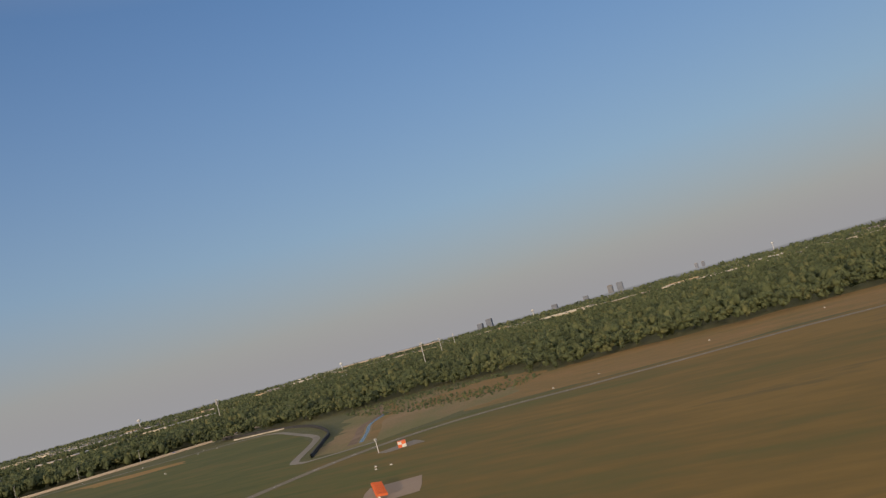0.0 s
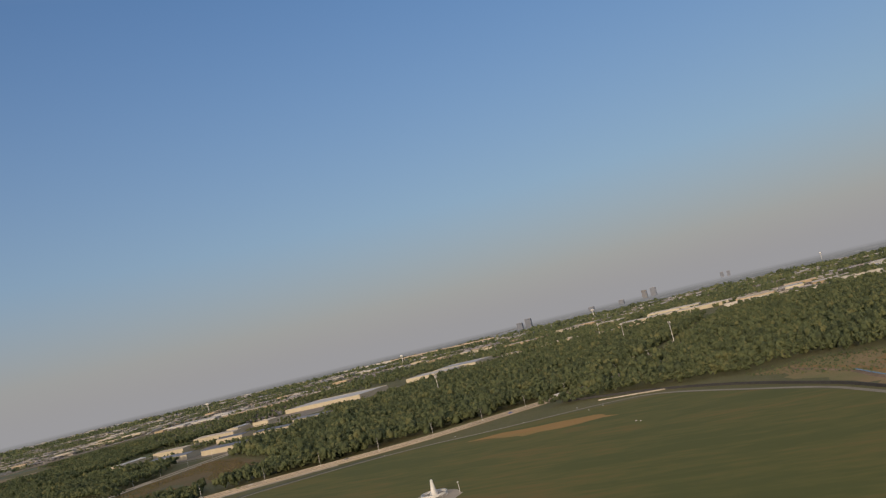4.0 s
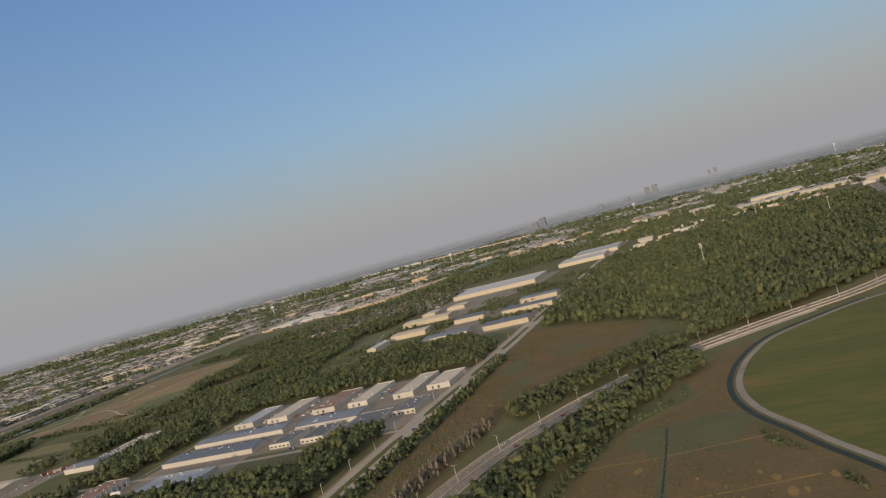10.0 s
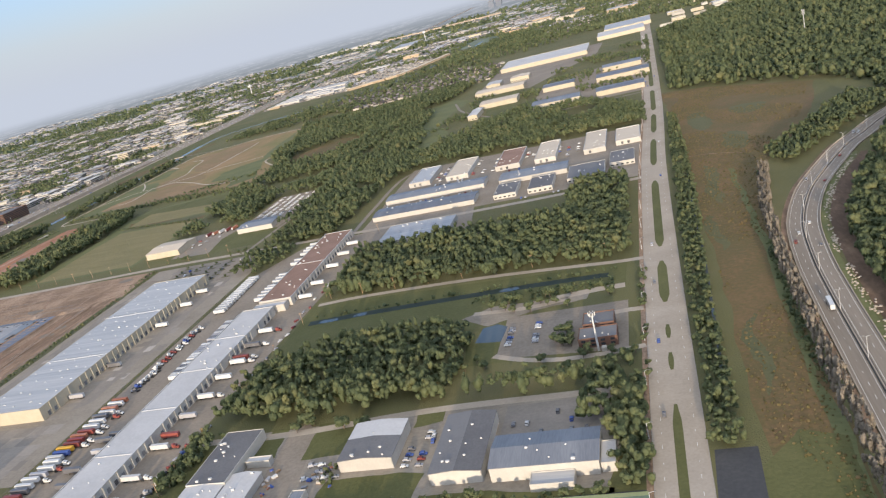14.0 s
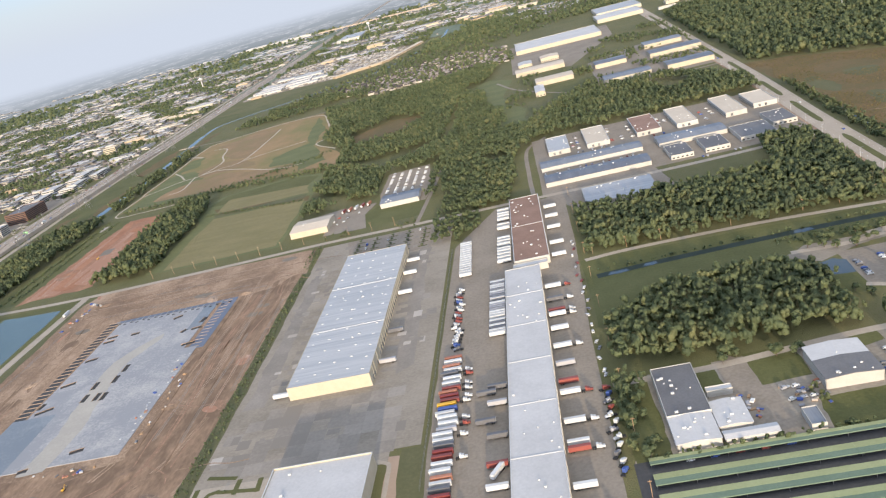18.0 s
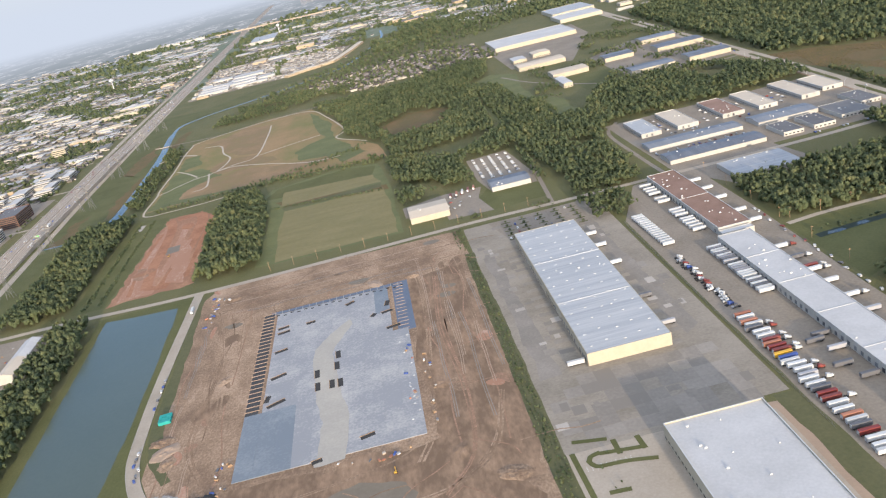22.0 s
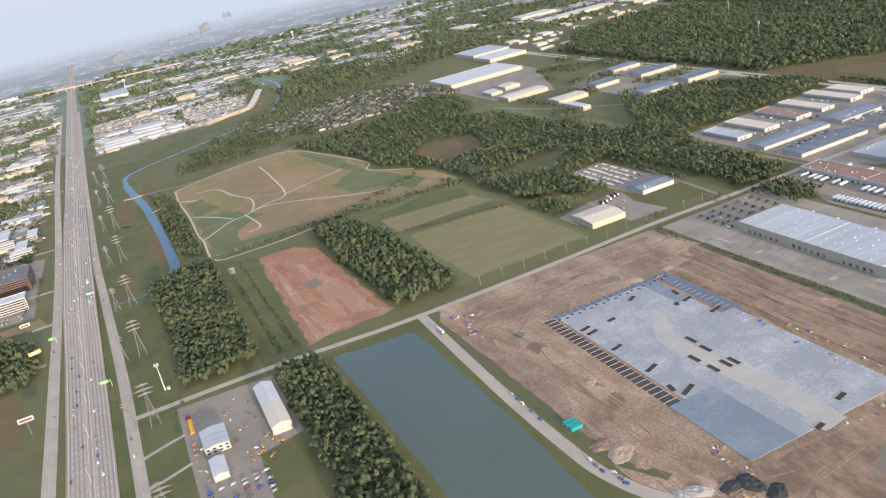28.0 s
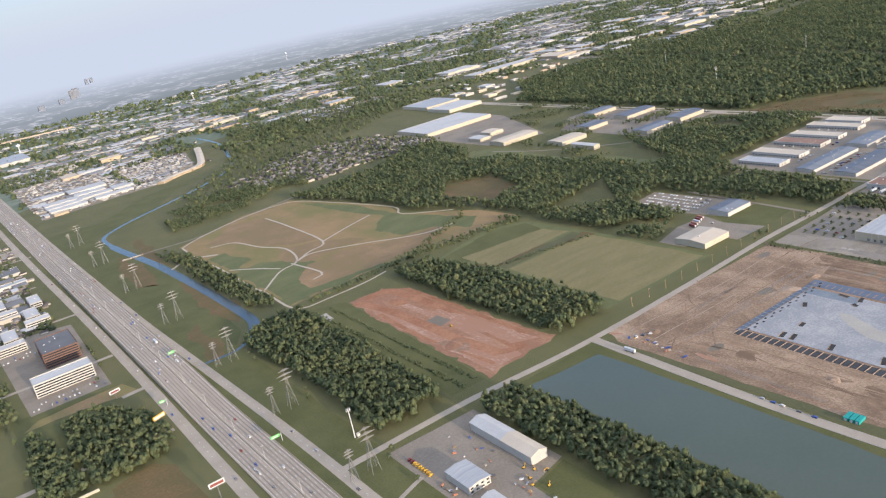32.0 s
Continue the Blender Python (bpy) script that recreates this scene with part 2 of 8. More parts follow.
M = {
    "ground": material("ground", [(0.084, 0.088, 0.034), (0.119, 0.115, 0.046), (0.153, 0.131, 0.061)], 0.012, 1.0, bump=1.0, depth=0.25),
    # mixed suburb tones, paled beyond the near ground to stand in for haze
    "far_land": material("far_land", [(0.098, 0.124, 0.078), (0.143, 0.169, 0.111), (0.260, 0.260, 0.221)], 0.004, 0.03, bump=0.0, fine_mix=0.5),
    "airfield": material("airfield_grass", [(0.087, 0.094, 0.021), (0.114, 0.110, 0.026), (0.148, 0.113, 0.029), (0.189, 0.121, 0.030), (0.230, 0.141, 0.035), (0.148, 0.105, 0.032)], 0.014, 0.10, bump=0.3, depth=0.2, fine_mix=0.30, stretch=(0.4, 1.4, 1), drift=(1220, 1500, 0.20), ridge=0.09),
    "airfield_dry": material("dry_airfield_grass", [(0.14, 0.145, 0.04), (0.25, 0.18, 0.055), (0.33, 0.19, 0.062), (0.39, 0.22, 0.085)], 0.007, 1.3, bump=0.8, depth=0.2, fine_mix=0.2, stretch=(0.5, 1.3, 1)),
    "drygrass": material("dry_grass", [(0.180, 0.131, 0.041), (0.279, 0.162, 0.056), (0.342, 0.189, 0.077)], 0.03, 0.3, bump=0.4, depth=0.25, stretch=(0.6, 1.6, 1), ridge=0.15),
    "lawn": material("lawn", [(0.078, 0.083, 0.026), (0.110, 0.110, 0.040), (0.150, 0.134, 0.053)], 0.02, 0.5, bump=0.6, depth=0.2, fine_mix=0.35, ridge=0.14),
    "field": material("green_field", [(0.106, 0.116, 0.047), (0.144, 0.151, 0.062), (0.200, 0.184, 0.086)], 0.018, 0.3, bump=0.6, depth=0.2, stretch=(0.6, 1.7, 1), fine_mix=0.38, ridge=0.20),
    "park": material("park_meadow", [(0.165, 0.155, 0.053), (0.195, 0.164, 0.065), (0.249, 0.174, 0.081), (0.302, 0.201, 0.102), (0.244, 0.178, 0.081), (0.184, 0.159, 0.061)], 0.009, 0.6, bump=1.0, depth=0.2, fine_mix=0.25, stretch=(1.0, 0.7, 1), ridge=0.14),
    "strip": material("brown_scrub", [(0.115, 0.091, 0.036), (0.144, 0.099, 0.043), (0.183, 0.114, 0.054), (0.205, 0.125, 0.063), (0.251, 0.169, 0.095)], 0.022, 0.35, bump=0.8, depth=0.3, fine_mix=0.42, ridge=0.3),
    "dirt": material("bare_dirt", [(0.183, 0.121, 0.078), (0.279, 0.192, 0.124), (0.391, 0.277, 0.187), (0.478, 0.355, 0.251), (0.350, 0.246, 0.164)], 0.02, 0.5, bump=0.8, depth=0.2, fine_mix=0.34, stretch=(1.2, 0.8, 1), ridge=0.22),
    "mud": material("dark_mud", [(0.167, 0.111, 0.070), (0.276, 0.184, 0.117), (0.392, 0.275, 0.179), (0.301, 0.209, 0.136)], 0.035, 0.25, bump=0.6, depth=0.15, fine_mix=0.22, stretch=(1.5, 0.6, 1), ridge=0.28),
    "bare_soil": material("bare_soil", [(0.087, 0.058, 0.036), (0.144, 0.096, 0.061), (0.204, 0.143, 0.093), (0.157, 0.109, 0.071)], 0.035, 0.25, bump=0.6, depth=0.15, fine_mix=0.22, stretch=(1.5, 0.6, 1), ridge=0.28),
    "sand": material("pale_sand", [(0.306, 0.225, 0.162), (0.378, 0.279, 0.198)], 0.05, 0.6, bump=0.4),
    "red": material("red_clay", [(0.262, 0.138, 0.082), (0.353, 0.199, 0.120), (0.434, 0.265, 0.178), (0.505, 0.347, 0.252)], 0.024, 0.3, bump=0.5, depth=0.12, fine_mix=0.3, stretch=(1.5, 0.6, 1), ridge=0.34),
    "red_dark": material("dark_red_clay", [(0.253, 0.115, 0.061), (0.350, 0.175, 0.098), (0.409, 0.226, 0.136)], 0.03, 0.3, bump=0.5, depth=0.12, fine_mix=0.35, ridge=0.2),
    "clay_pale": material("pale_clay", [(0.331, 0.182, 0.116), (0.430, 0.285, 0.207), (0.513, 0.373, 0.285), (0.414, 0.261, 0.182)], 0.03, 0.3, bump=0.5, depth=0.12, fine_mix=0.35, stretch=(1.5, 0.6, 1), ridge=0.40),
    "dark_spoil": material("dark_spoil", [(0.157, 0.106, 0.065), (0.269, 0.165, 0.106), (0.426, 0.259, 0.176)], 0.1, 0.6, bump=0.8, depth=0.3, fine_mix=0.4),
    "burnt": material("withered_meadow", [(0.204, 0.162, 0.068), (0.209, 0.147, 0.075), (0.265, 0.176, 0.093), (0.316, 0.211, 0.115), (0.224, 0.176, 0.072)], 0.014, 0.5, bump=1.0, depth=0.2, fine_mix=0.3, ridge=0.16),
    "hay": material("hay_grass", [(0.165, 0.146, 0.064), (0.219, 0.185, 0.087), (0.282, 0.224, 0.117)], 0.03, 0.35, bump=1.0, depth=0.3, stretch=(0.5, 2.0, 1), fine_mix=0.45, ridge=0.24),
    "asphalt": material("old_asphalt", [(0.185, 0.156, 0.119), (0.249, 0.212, 0.167), (0.309, 0.265, 0.210)], 0.022, 0.45, bump=0.15, fine_mix=0.4, ridge=0.10),
    "dark_asphalt": material("dark_asphalt", [(0.043, 0.043, 0.045), (0.061, 0.061, 0.061), (0.086, 0.083, 0.079)], 0.03, 0.5, bump=0.15),
    "concrete": material("lot_concrete", [(0.197, 0.170, 0.132), (0.283, 0.247, 0.197), (0.347, 0.304, 0.246)], 0.016, 0.4, bump=0.12, fine_mix=0.3, stretch=(1, 1.4, 1), ridge=0.12),
    "stain": material("dark_worn_asphalt", [(0.199, 0.178, 0.149), (0.258, 0.228, 0.193), (0.343, 0.305, 0.258)], 0.03, 0.5, bump=0.12, fine_mix=0.3, ridge=0.18),
    "scrub": material("green_scrub", [(0.086, 0.090, 0.040), (0.112, 0.108, 0.050), (0.150, 0.128, 0.062)], 0.04, 0.4, bump=0.5, depth=0.25, fine_mix=0.4, ridge=0.14),
    "patch": material("concrete_patch", [(0.324, 0.288, 0.243), (0.414, 0.373, 0.324)], 0.05, 0.8, bump=0.1, rand=0.4),
    "panel": material("concrete_panel", [(0.206, 0.182, 0.152), (0.269, 0.239, 0.201), (0.332, 0.296, 0.251)], 0.016, 0.4, bump=0.12, rand=0.24, fine_mix=0.3, ridge=0.22),
    "stain_panel": material("rubber_stained_concrete", [(0.212, 0.189, 0.158), (0.265, 0.236, 0.199), (0.345, 0.307, 0.261)], 0.012, 0.4, bump=0.12, rand=0.22, fine_mix=0.35, ridge=0.25),
    "road": material("concrete_road", [(0.307, 0.262, 0.205), (0.379, 0.325, 0.257), (0.441, 0.378, 0.300)], 0.03, 0.6, bump=0.1, ridge=0.14),
    "gravel": material("gravel_path", [(0.386, 0.328, 0.252), (0.491, 0.427, 0.339)], 0.05, 1.0, bump=0.2),
    "freeway": material("freeway_pavement", [(0.269, 0.219, 0.172), (0.352, 0.292, 0.229), (0.421, 0.350, 0.277)], 0.02, 0.3, bump=0.1, stretch=(3, 0.15, 1)),
    "highway": material("highway_pavement", [(0.174, 0.145, 0.114), (0.228, 0.193, 0.151), (0.272, 0.231, 0.183)], 0.02, 0.3, bump=0.1, stretch=(3, 0.15, 1)),
    "paint": material("road_paint", [(0.62, 0.60, 0.55), (0.75, 0.73, 0.68)], 0.2, 2.0, bump=0.0),
    "slab": material("new_slab", [(0.266, 0.268, 0.274), (0.347, 0.340, 0.331), (0.431, 0.408, 0.379), (0.467, 0.440, 0.404), (0.385, 0.365, 0.343)], 0.02, 0.5, rough=0.7, bump=0.03, rand=0.07, fine_mix=0.36, ridge=0.30),
    "slab_dust": material("dusty_slab", [(0.351, 0.325, 0.281), (0.408, 0.376, 0.318), (0.466, 0.419, 0.345)], 0.03, 0.5, rough=0.8, bump=0.03, fine_mix=0.4, ridge=0.25),
    "slab_cool": material("damp_slab", [(0.284, 0.285, 0.270), (0.362, 0.355, 0.324), (0.452, 0.420, 0.360)], 0.03, 0.5, rough=0.65, bump=0.03, fine_mix=0.4, ridge=0.25),
    "slab_dark": material("wet_slab", [(0.173, 0.195, 0.216), (0.255, 0.275, 0.284), (0.388, 0.385, 0.358)], 0.022, 0.5, rough=0.55, bump=0.05, fine_mix=0.35, ridge=0.34),
    "puddle": material("muddy_water", [(0.158, 0.131, 0.096), (0.213, 0.180, 0.134)], 0.05, 0.3, rough=0.6, bump=0.01, spec=0.15),
    "trench": material("wet_trench", [(0.09, 0.11, 0.145), (0.14, 0.16, 0.20)], 0.05, 0.5, rough=0.5, bump=0.05),
    "tarmac": material("grey_tarmac", [(0.182, 0.152, 0.106), (0.243, 0.203, 0.143), (0.298, 0.247, 0.176)], 0.03, 0.4, bump=0.1, ridge=0.1),
    # near-black for the shade inside pits, and for heaps of black rubble
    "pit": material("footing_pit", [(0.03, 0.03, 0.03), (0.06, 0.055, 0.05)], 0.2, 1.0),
    "water": material("pond_water", [(0.080, 0.098, 0.074), (0.100, 0.118, 0.090)], 0.008, 0.3, rough=0.22, bump=0.01, spec=0.3),
    "canal": material("bayou_water", [(0.069, 0.083, 0.082), (0.092, 0.104, 0.101)], 0.02, 0.3, rough=0.24, bump=0.01, spec=0.36),
    "murk": material("murky_water", [(0.022, 0.030, 0.022), (0.042, 0.052, 0.036)], 0.05, 0.5, rough=0.55, bump=0.03, spec=0.12),
    "cream": material("cream_wall", [(0.38, 0.335, 0.245), (0.46, 0.415, 0.32)], 0.15, 1.5, bump=0.05, rand=0.25),
    "white_wall": material("white_wall", [(0.37, 0.352, 0.315), (0.47, 0.45, 0.40)], 0.15, 1.5, bump=0.05, rand=0.3),
    "tan_wall": material("tan_wall", [(0.33, 0.255, 0.165), (0.43, 0.345, 0.235)], 0.15, 1.5, bump=0.05, rand=0.3),
    "brick": material("brown_brick_wall", [(0.120, 0.066, 0.045), (0.174, 0.099, 0.069)], 0.3, 3.0, bump=0.1),
    "roof_white": material("white_roof", [(0.418, 0.409, 0.396), (0.487, 0.477, 0.461), (0.550, 0.539, 0.517)], 0.03, 0.6, rough=0.7, bump=0.05, rand=0.15, ridge=0.15),
    "roof_metal": material("grey_metal_roof", [(0.247, 0.257, 0.272), (0.346, 0.353, 0.359), (0.470, 0.466, 0.452)], 0.06, 0.35, rough=0.55, bump=0.03, stretch=(0.10, 3.2, 1), rand=0.15, fine_mix=0.3),
    "roof_blue": material("blue_metal_roof", [(0.112, 0.121, 0.141), (0.153, 0.165, 0.186), (0.205, 0.218, 0.237)], 0.03, 0.5, rough=0.55, bump=0.03, stretch=(3, 0.3, 1), rand=0.3),
    "roof_brown": material("brown_gravel_roof", [(0.17, 0.105, 0.075), (0.24, 0.15, 0.11), (0.30, 0.195, 0.15)], 0.04, 0.8, bump=0.1, rand=0.2),
    "roof_grey": material("grey_roof", [(0.116, 0.112, 0.112), (0.174, 0.170, 0.167)], 0.05, 0.8, rough=0.7, bump=0.05, rand=0.4),
    "roof_house": material("shingle_roof", [(0.07, 0.06, 0.055), (0.13, 0.11, 0.10), (0.26, 0.23, 0.21)], 0.1, 1.0, island=0.9),
    "roof_tan": material("tan_roof", [(0.47, 0.40, 0.31), (0.56, 0.485, 0.385)], 0.04, 0.7, bump=0.05, rand=0.3),
    "roof_lime": material("pale_green_roof", [(0.24, 0.265, 0.13), (0.31, 0.335, 0.175)], 0.05, 0.8, bump=0.05, rand=0.2),
    "roof_green": material("green_roof", [(0.11, 0.155, 0.105), (0.155, 0.205, 0.145)], 0.05, 0.8, bump=0.05, rand=0.2),
    "dark": material("dark_opening", [(0.03, 0.03, 0.032), (0.06, 0.06, 0.06)], 0.2, 1.0),
    "door": material("dock_door", [(0.07, 0.07, 0.075), (0.19, 0.19, 0.19)], 0.2, 1.0, rand=0.6),
    "glass": material("window_glass", [(0.02, 0.025, 0.03), (0.04, 0.045, 0.05)], 0.2, 1.0, rough=0.08, bump=0, spec=0.6),
    "vent": material("roof_vent", [(0.42, 0.42, 0.41), (0.54, 0.54, 0.52)], 0.3, 2.0, rough=0.5, bump=0.0),
    "metal": material("galvanised_steel", [(0.15, 0.145, 0.135), (0.23, 0.225, 0.21)], 0.3, 2.0, rough=0.55, metal=0.3, bump=0.0),
    "white": material("white_paint", [(0.46, 0.46, 0.447), (0.59, 0.59, 0.57)], 0.3, 2.0, rough=0.45, bump=0.0, rand=0.4),
    "red_paint": material("red_paint", [(0.16, 0.045, 0.038), (0.25, 0.07, 0.055)], 0.3, 2.0, rough=0.45, bump=0.0, rand=0.5),
    "orange": material("orange_paint", [(0.480, 0.088, 0.024), (0.560, 0.128, 0.040)], 0.3, 2.0, rough=0.5, bump=0.0),
    "rust": material("rust_orange_paint", [(0.30, 0.12, 0.07), (0.40, 0.18, 0.11)], 0.3, 2.0, rough=0.5, bump=0.0, rand=0.4),
    "yellow": material("yellow_paint", [(0.55, 0.30, 0.03), (0.68, 0.40, 0.05)], 0.3, 2.0, rough=0.45, bump=0.0),
    "maroon": material("maroon_paint", [(0.16, 0.035, 0.03), (0.24, 0.05, 0.04)], 0.3, 2.0, rough=0.4, bump=0.0),
    "blue_paint": material("blue_paint", [(0.04, 0.07, 0.22), (0.07, 0.11, 0.30)], 0.3, 2.0, rough=0.4, bump=0.0),
    "grey_paint": material("grey_paint", [(0.12, 0.12, 0.125), (0.34, 0.34, 0.35)], 0.3, 2.0, rough=0.35, bump=0.0, rand=0.9),
    "black": material("black_rubber", [(0.02, 0.02, 0.02), (0.04, 0.04, 0.04)], 0.3, 2.0, rough=0.8, bump=0.0),
    "teal": material("teal_tarp", [(0.02, 0.24, 0.21), (0.04, 0.34, 0.30)], 0.3, 2.0, rough=0.5, bump=0.1),
    "green_sign": material("green_sign", [(0.10, 0.36, 0.10), (0.16, 0.46, 0.14)], 0.3, 2.0, rough=0.5, bump=0.0),
    "trunk": material("tree_bark", [(0.091, 0.065, 0.046), (0.169, 0.130, 0.098)], 0.5, 3.0),
    "leaves": material("tree_leaves", [(0.086, 0.107, 0.060), (0.120, 0.150, 0.075), (0.161, 0.190, 0.090), (0.225, 0.230, 0.105)], 0.02, 0.6, bump=0.0, tint=0.38, fine_mix=0.25, leaf=0.50, rough=0.85),
    "tufts": material("dry_tufts", [(0.106, 0.098, 0.041), (0.160, 0.130, 0.054), (0.223, 0.158, 0.077)], 0.05, 1.0, bump=0.0, tint=0.4, leaf=0.3),
    "bare": material("bare_twigs", [(0.122, 0.105, 0.079), (0.204, 0.177, 0.138)], 0.1, 1.0, bump=0.0, tint=0.3),
    "far_wall": material("distant_wall", [(0.144, 0.131, 0.108), (0.252, 0.230, 0.189), (0.396, 0.369, 0.315)], 0.02, 0.3, bump=0.0, island=0.8),
    "far_roof": material("distant_roof", [(0.20, 0.195, 0.19), (0.34, 0.33, 0.315), (0.52, 0.51, 0.49)], 0.02, 0.3, bump=0.0, island=0.9),
    "wood": material("timber", [(0.28, 0.18, 0.10), (0.40, 0.27, 0.16)], 0.3, 2.0),
}

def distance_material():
    """The far land glows by itself: woods and pale roofs, the horizon's haze mixed into their colour."""
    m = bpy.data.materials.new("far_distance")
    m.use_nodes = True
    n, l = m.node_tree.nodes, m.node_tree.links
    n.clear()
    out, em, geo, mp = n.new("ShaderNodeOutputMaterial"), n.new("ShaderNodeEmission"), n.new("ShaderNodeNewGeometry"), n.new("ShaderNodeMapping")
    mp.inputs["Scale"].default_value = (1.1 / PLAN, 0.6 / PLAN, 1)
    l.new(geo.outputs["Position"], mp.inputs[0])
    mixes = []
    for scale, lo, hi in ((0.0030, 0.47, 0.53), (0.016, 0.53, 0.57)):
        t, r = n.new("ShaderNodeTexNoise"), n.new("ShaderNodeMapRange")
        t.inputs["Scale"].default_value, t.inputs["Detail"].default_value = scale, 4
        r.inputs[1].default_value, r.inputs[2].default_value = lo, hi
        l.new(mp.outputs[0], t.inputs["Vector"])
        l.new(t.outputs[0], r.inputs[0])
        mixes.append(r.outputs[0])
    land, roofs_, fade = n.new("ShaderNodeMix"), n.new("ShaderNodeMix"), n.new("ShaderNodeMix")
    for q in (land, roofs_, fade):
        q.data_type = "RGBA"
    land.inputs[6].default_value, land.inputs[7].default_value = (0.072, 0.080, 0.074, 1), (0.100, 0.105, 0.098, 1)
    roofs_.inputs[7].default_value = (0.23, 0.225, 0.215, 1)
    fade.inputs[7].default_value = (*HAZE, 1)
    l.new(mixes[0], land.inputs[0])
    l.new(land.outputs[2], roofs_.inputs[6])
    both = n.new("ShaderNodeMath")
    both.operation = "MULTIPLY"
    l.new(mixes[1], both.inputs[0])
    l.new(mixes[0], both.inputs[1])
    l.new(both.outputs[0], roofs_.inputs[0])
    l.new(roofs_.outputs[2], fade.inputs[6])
    # the painted haze grows with distance until it hides the land
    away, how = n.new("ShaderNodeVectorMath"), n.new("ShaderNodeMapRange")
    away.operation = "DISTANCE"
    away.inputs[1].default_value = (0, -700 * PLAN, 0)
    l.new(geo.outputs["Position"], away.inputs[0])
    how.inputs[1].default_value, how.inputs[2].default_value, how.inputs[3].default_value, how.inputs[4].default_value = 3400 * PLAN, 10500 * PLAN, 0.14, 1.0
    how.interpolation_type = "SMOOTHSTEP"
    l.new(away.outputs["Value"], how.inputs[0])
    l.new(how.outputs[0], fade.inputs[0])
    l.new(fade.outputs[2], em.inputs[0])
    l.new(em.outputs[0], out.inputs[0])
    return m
M["distance"] = distance_material()

# ---- helpers ----
def part(name, data, mat, parent=None, label="", at=None):
    """Links a bmesh or a mesh as one object, under a thing or part where one is given."""
    if isinstance(data, bmesh.types.BMesh):
        me = bpy.data.meshes.new(name)
        data.to_mesh(me)
        data.free()
    else:
        me = data
    if mat is not None and not me.materials:
        me.materials.append(M[mat])
    ob = new(name, me)
    if parent is not None:
        ob.parent = parent
    if at is not None:
        ob.matrix_basis = at
    if label:
        ob["label"] = label
    return ob

def empty(name, label, category, group="", at=None, kind=""):
    ob = new(name)
    if at is not None:
        ob.matrix_basis = at
    return tagged(ob, label, category, group, kind)

def add_box(bm, x0, x1, y0, y1, z0, z1, m=None):
    v = [bm.verts.new((x, y, z)) for z in (z0, z1) for x, y in ((x0, y0), (x1, y0), (x1, y1), (x0, y1))]
    if m is not None:
        for q in v:
            q.co = m @ q.co
    for f in ((3, 2, 1, 0), (4, 5, 6, 7), (0, 1, 5, 4), (1, 2, 6, 5), (2, 3, 7, 6), (3, 0, 4, 7)):
        bm.faces.new([v[k] for k in f])
    return v

def box(*a, bevel=0.0):
    bm = bmesh.new()
    add_box(bm, *a)
    if bevel:
        bmesh.ops.bevel(bm, geom=bm.edges[:], offset=bevel, segments=1, affect="EDGES")
    return bm

def tube(bm, a, b, r0, r1=None, n=6):
    a, b = Vector(a), Vector(b)
    r1 = r0 if r1 is None else r1
    q = (b - a).to_track_quat("Z", "Y")
    rings = [[bm.verts.new(p + q @ Vector((r * math.cos(k * math.tau / n), r * math.sin(k * math.tau / n), 0))) for k in range(n)] for p, r in ((a, r0), (b, r1))]
    for k in range(n):
        bm.faces.new((rings[0][k], rings[0][(k + 1) % n], rings[1][(k + 1) % n], rings[1][k]))
    bm.faces.new(rings[0][::-1])
    bm.faces.new(rings[1])

def rod(a, b, r0, r1=None, n=6):
    bm = bmesh.new()
    tube(bm, a, b, r0, r1, n)
    return bm

MESHES = {}
def shared(key, make, mat):
    """One mesh for all pieces that are alike."""
    if key not in MESHES:
        bm = make()
        MESHES[key] = bpy.data.meshes.new(key if isinstance(key, str) else str(key[0]))
        bm.to_mesh(MESHES[key])
        bm.free()
        MESHES[key].materials.append(M[mat])
    return MESHES[key]

def sheet(name, pts, mat, z=0.05, label="", rough=0.0, step=12.0, category="ground", parent=None):
    """A patch of ground over the outline pts; rough: how far its edge wanders."""
    out = []
    for k, a in enumerate(pts):
        b = pts[(k + 1) % len(pts)]
        n = max(1, int(math.dist(a, b) / step)) if rough else 1
        for i in range(n):
            x, y = a[0] + (b[0] - a[0]) * i / n, a[1] + (b[1] - a[1]) * i / n
            if rough:
                w = noise.noise_vector((x * 0.03, y * 0.03, 7.7)) + 0.5 * noise.noise_vector((x * 0.11, y * 0.11, 3.3))
                x, y = x + rough * w.x, y + rough * w.y
            out.append((x, y))
    bm = bmesh.new()
    bm.faces.new([bm.verts.new((x, y, z)) for x, y in out])
    bmesh.ops.triangulate(bm, faces=bm.faces[:])
    for f in bm.faces:
        if f.normal.z < 0:
            f.normal_flip()
    ob = part(name, bm, mat, parent)
    return tagged(ob, label, category, "", "structure")

def smooth(pts, step=8.0):
    """A rounded line through the points (Catmull-Rom)."""
    p = [Vector(q) for q in pts]
    p = [2 * p[0] - p[1], *p, 2 * p[-1] - p[-2]]
    out = []
    for k in range(1, len(p) - 2):
        n = max(1, int((p[k + 1] - p[k]).length / step))
        for i in range(n):
            t = i / n
            out.append(0.5 * ((2 * p[k]) + (p[k + 1] - p[k - 1]) * t + (2 * p[k - 1] - 5 * p[k] + 4 * p[k + 1] - p[k + 2]) * t * t + (3 * p[k] - p[k - 1] - 3 * p[k + 1] + p[k + 2]) * t ** 3))
    return out + [p[-2]]

def sides(line, off):
    out = []
    for k, q in enumerate(line):
        d = (line[min(k + 1, len(line) - 1)] - line[max(k - 1, 0)]).normalized()
        out.append(Vector((q.x - d.y * off, q.y + d.x * off)))
    return out

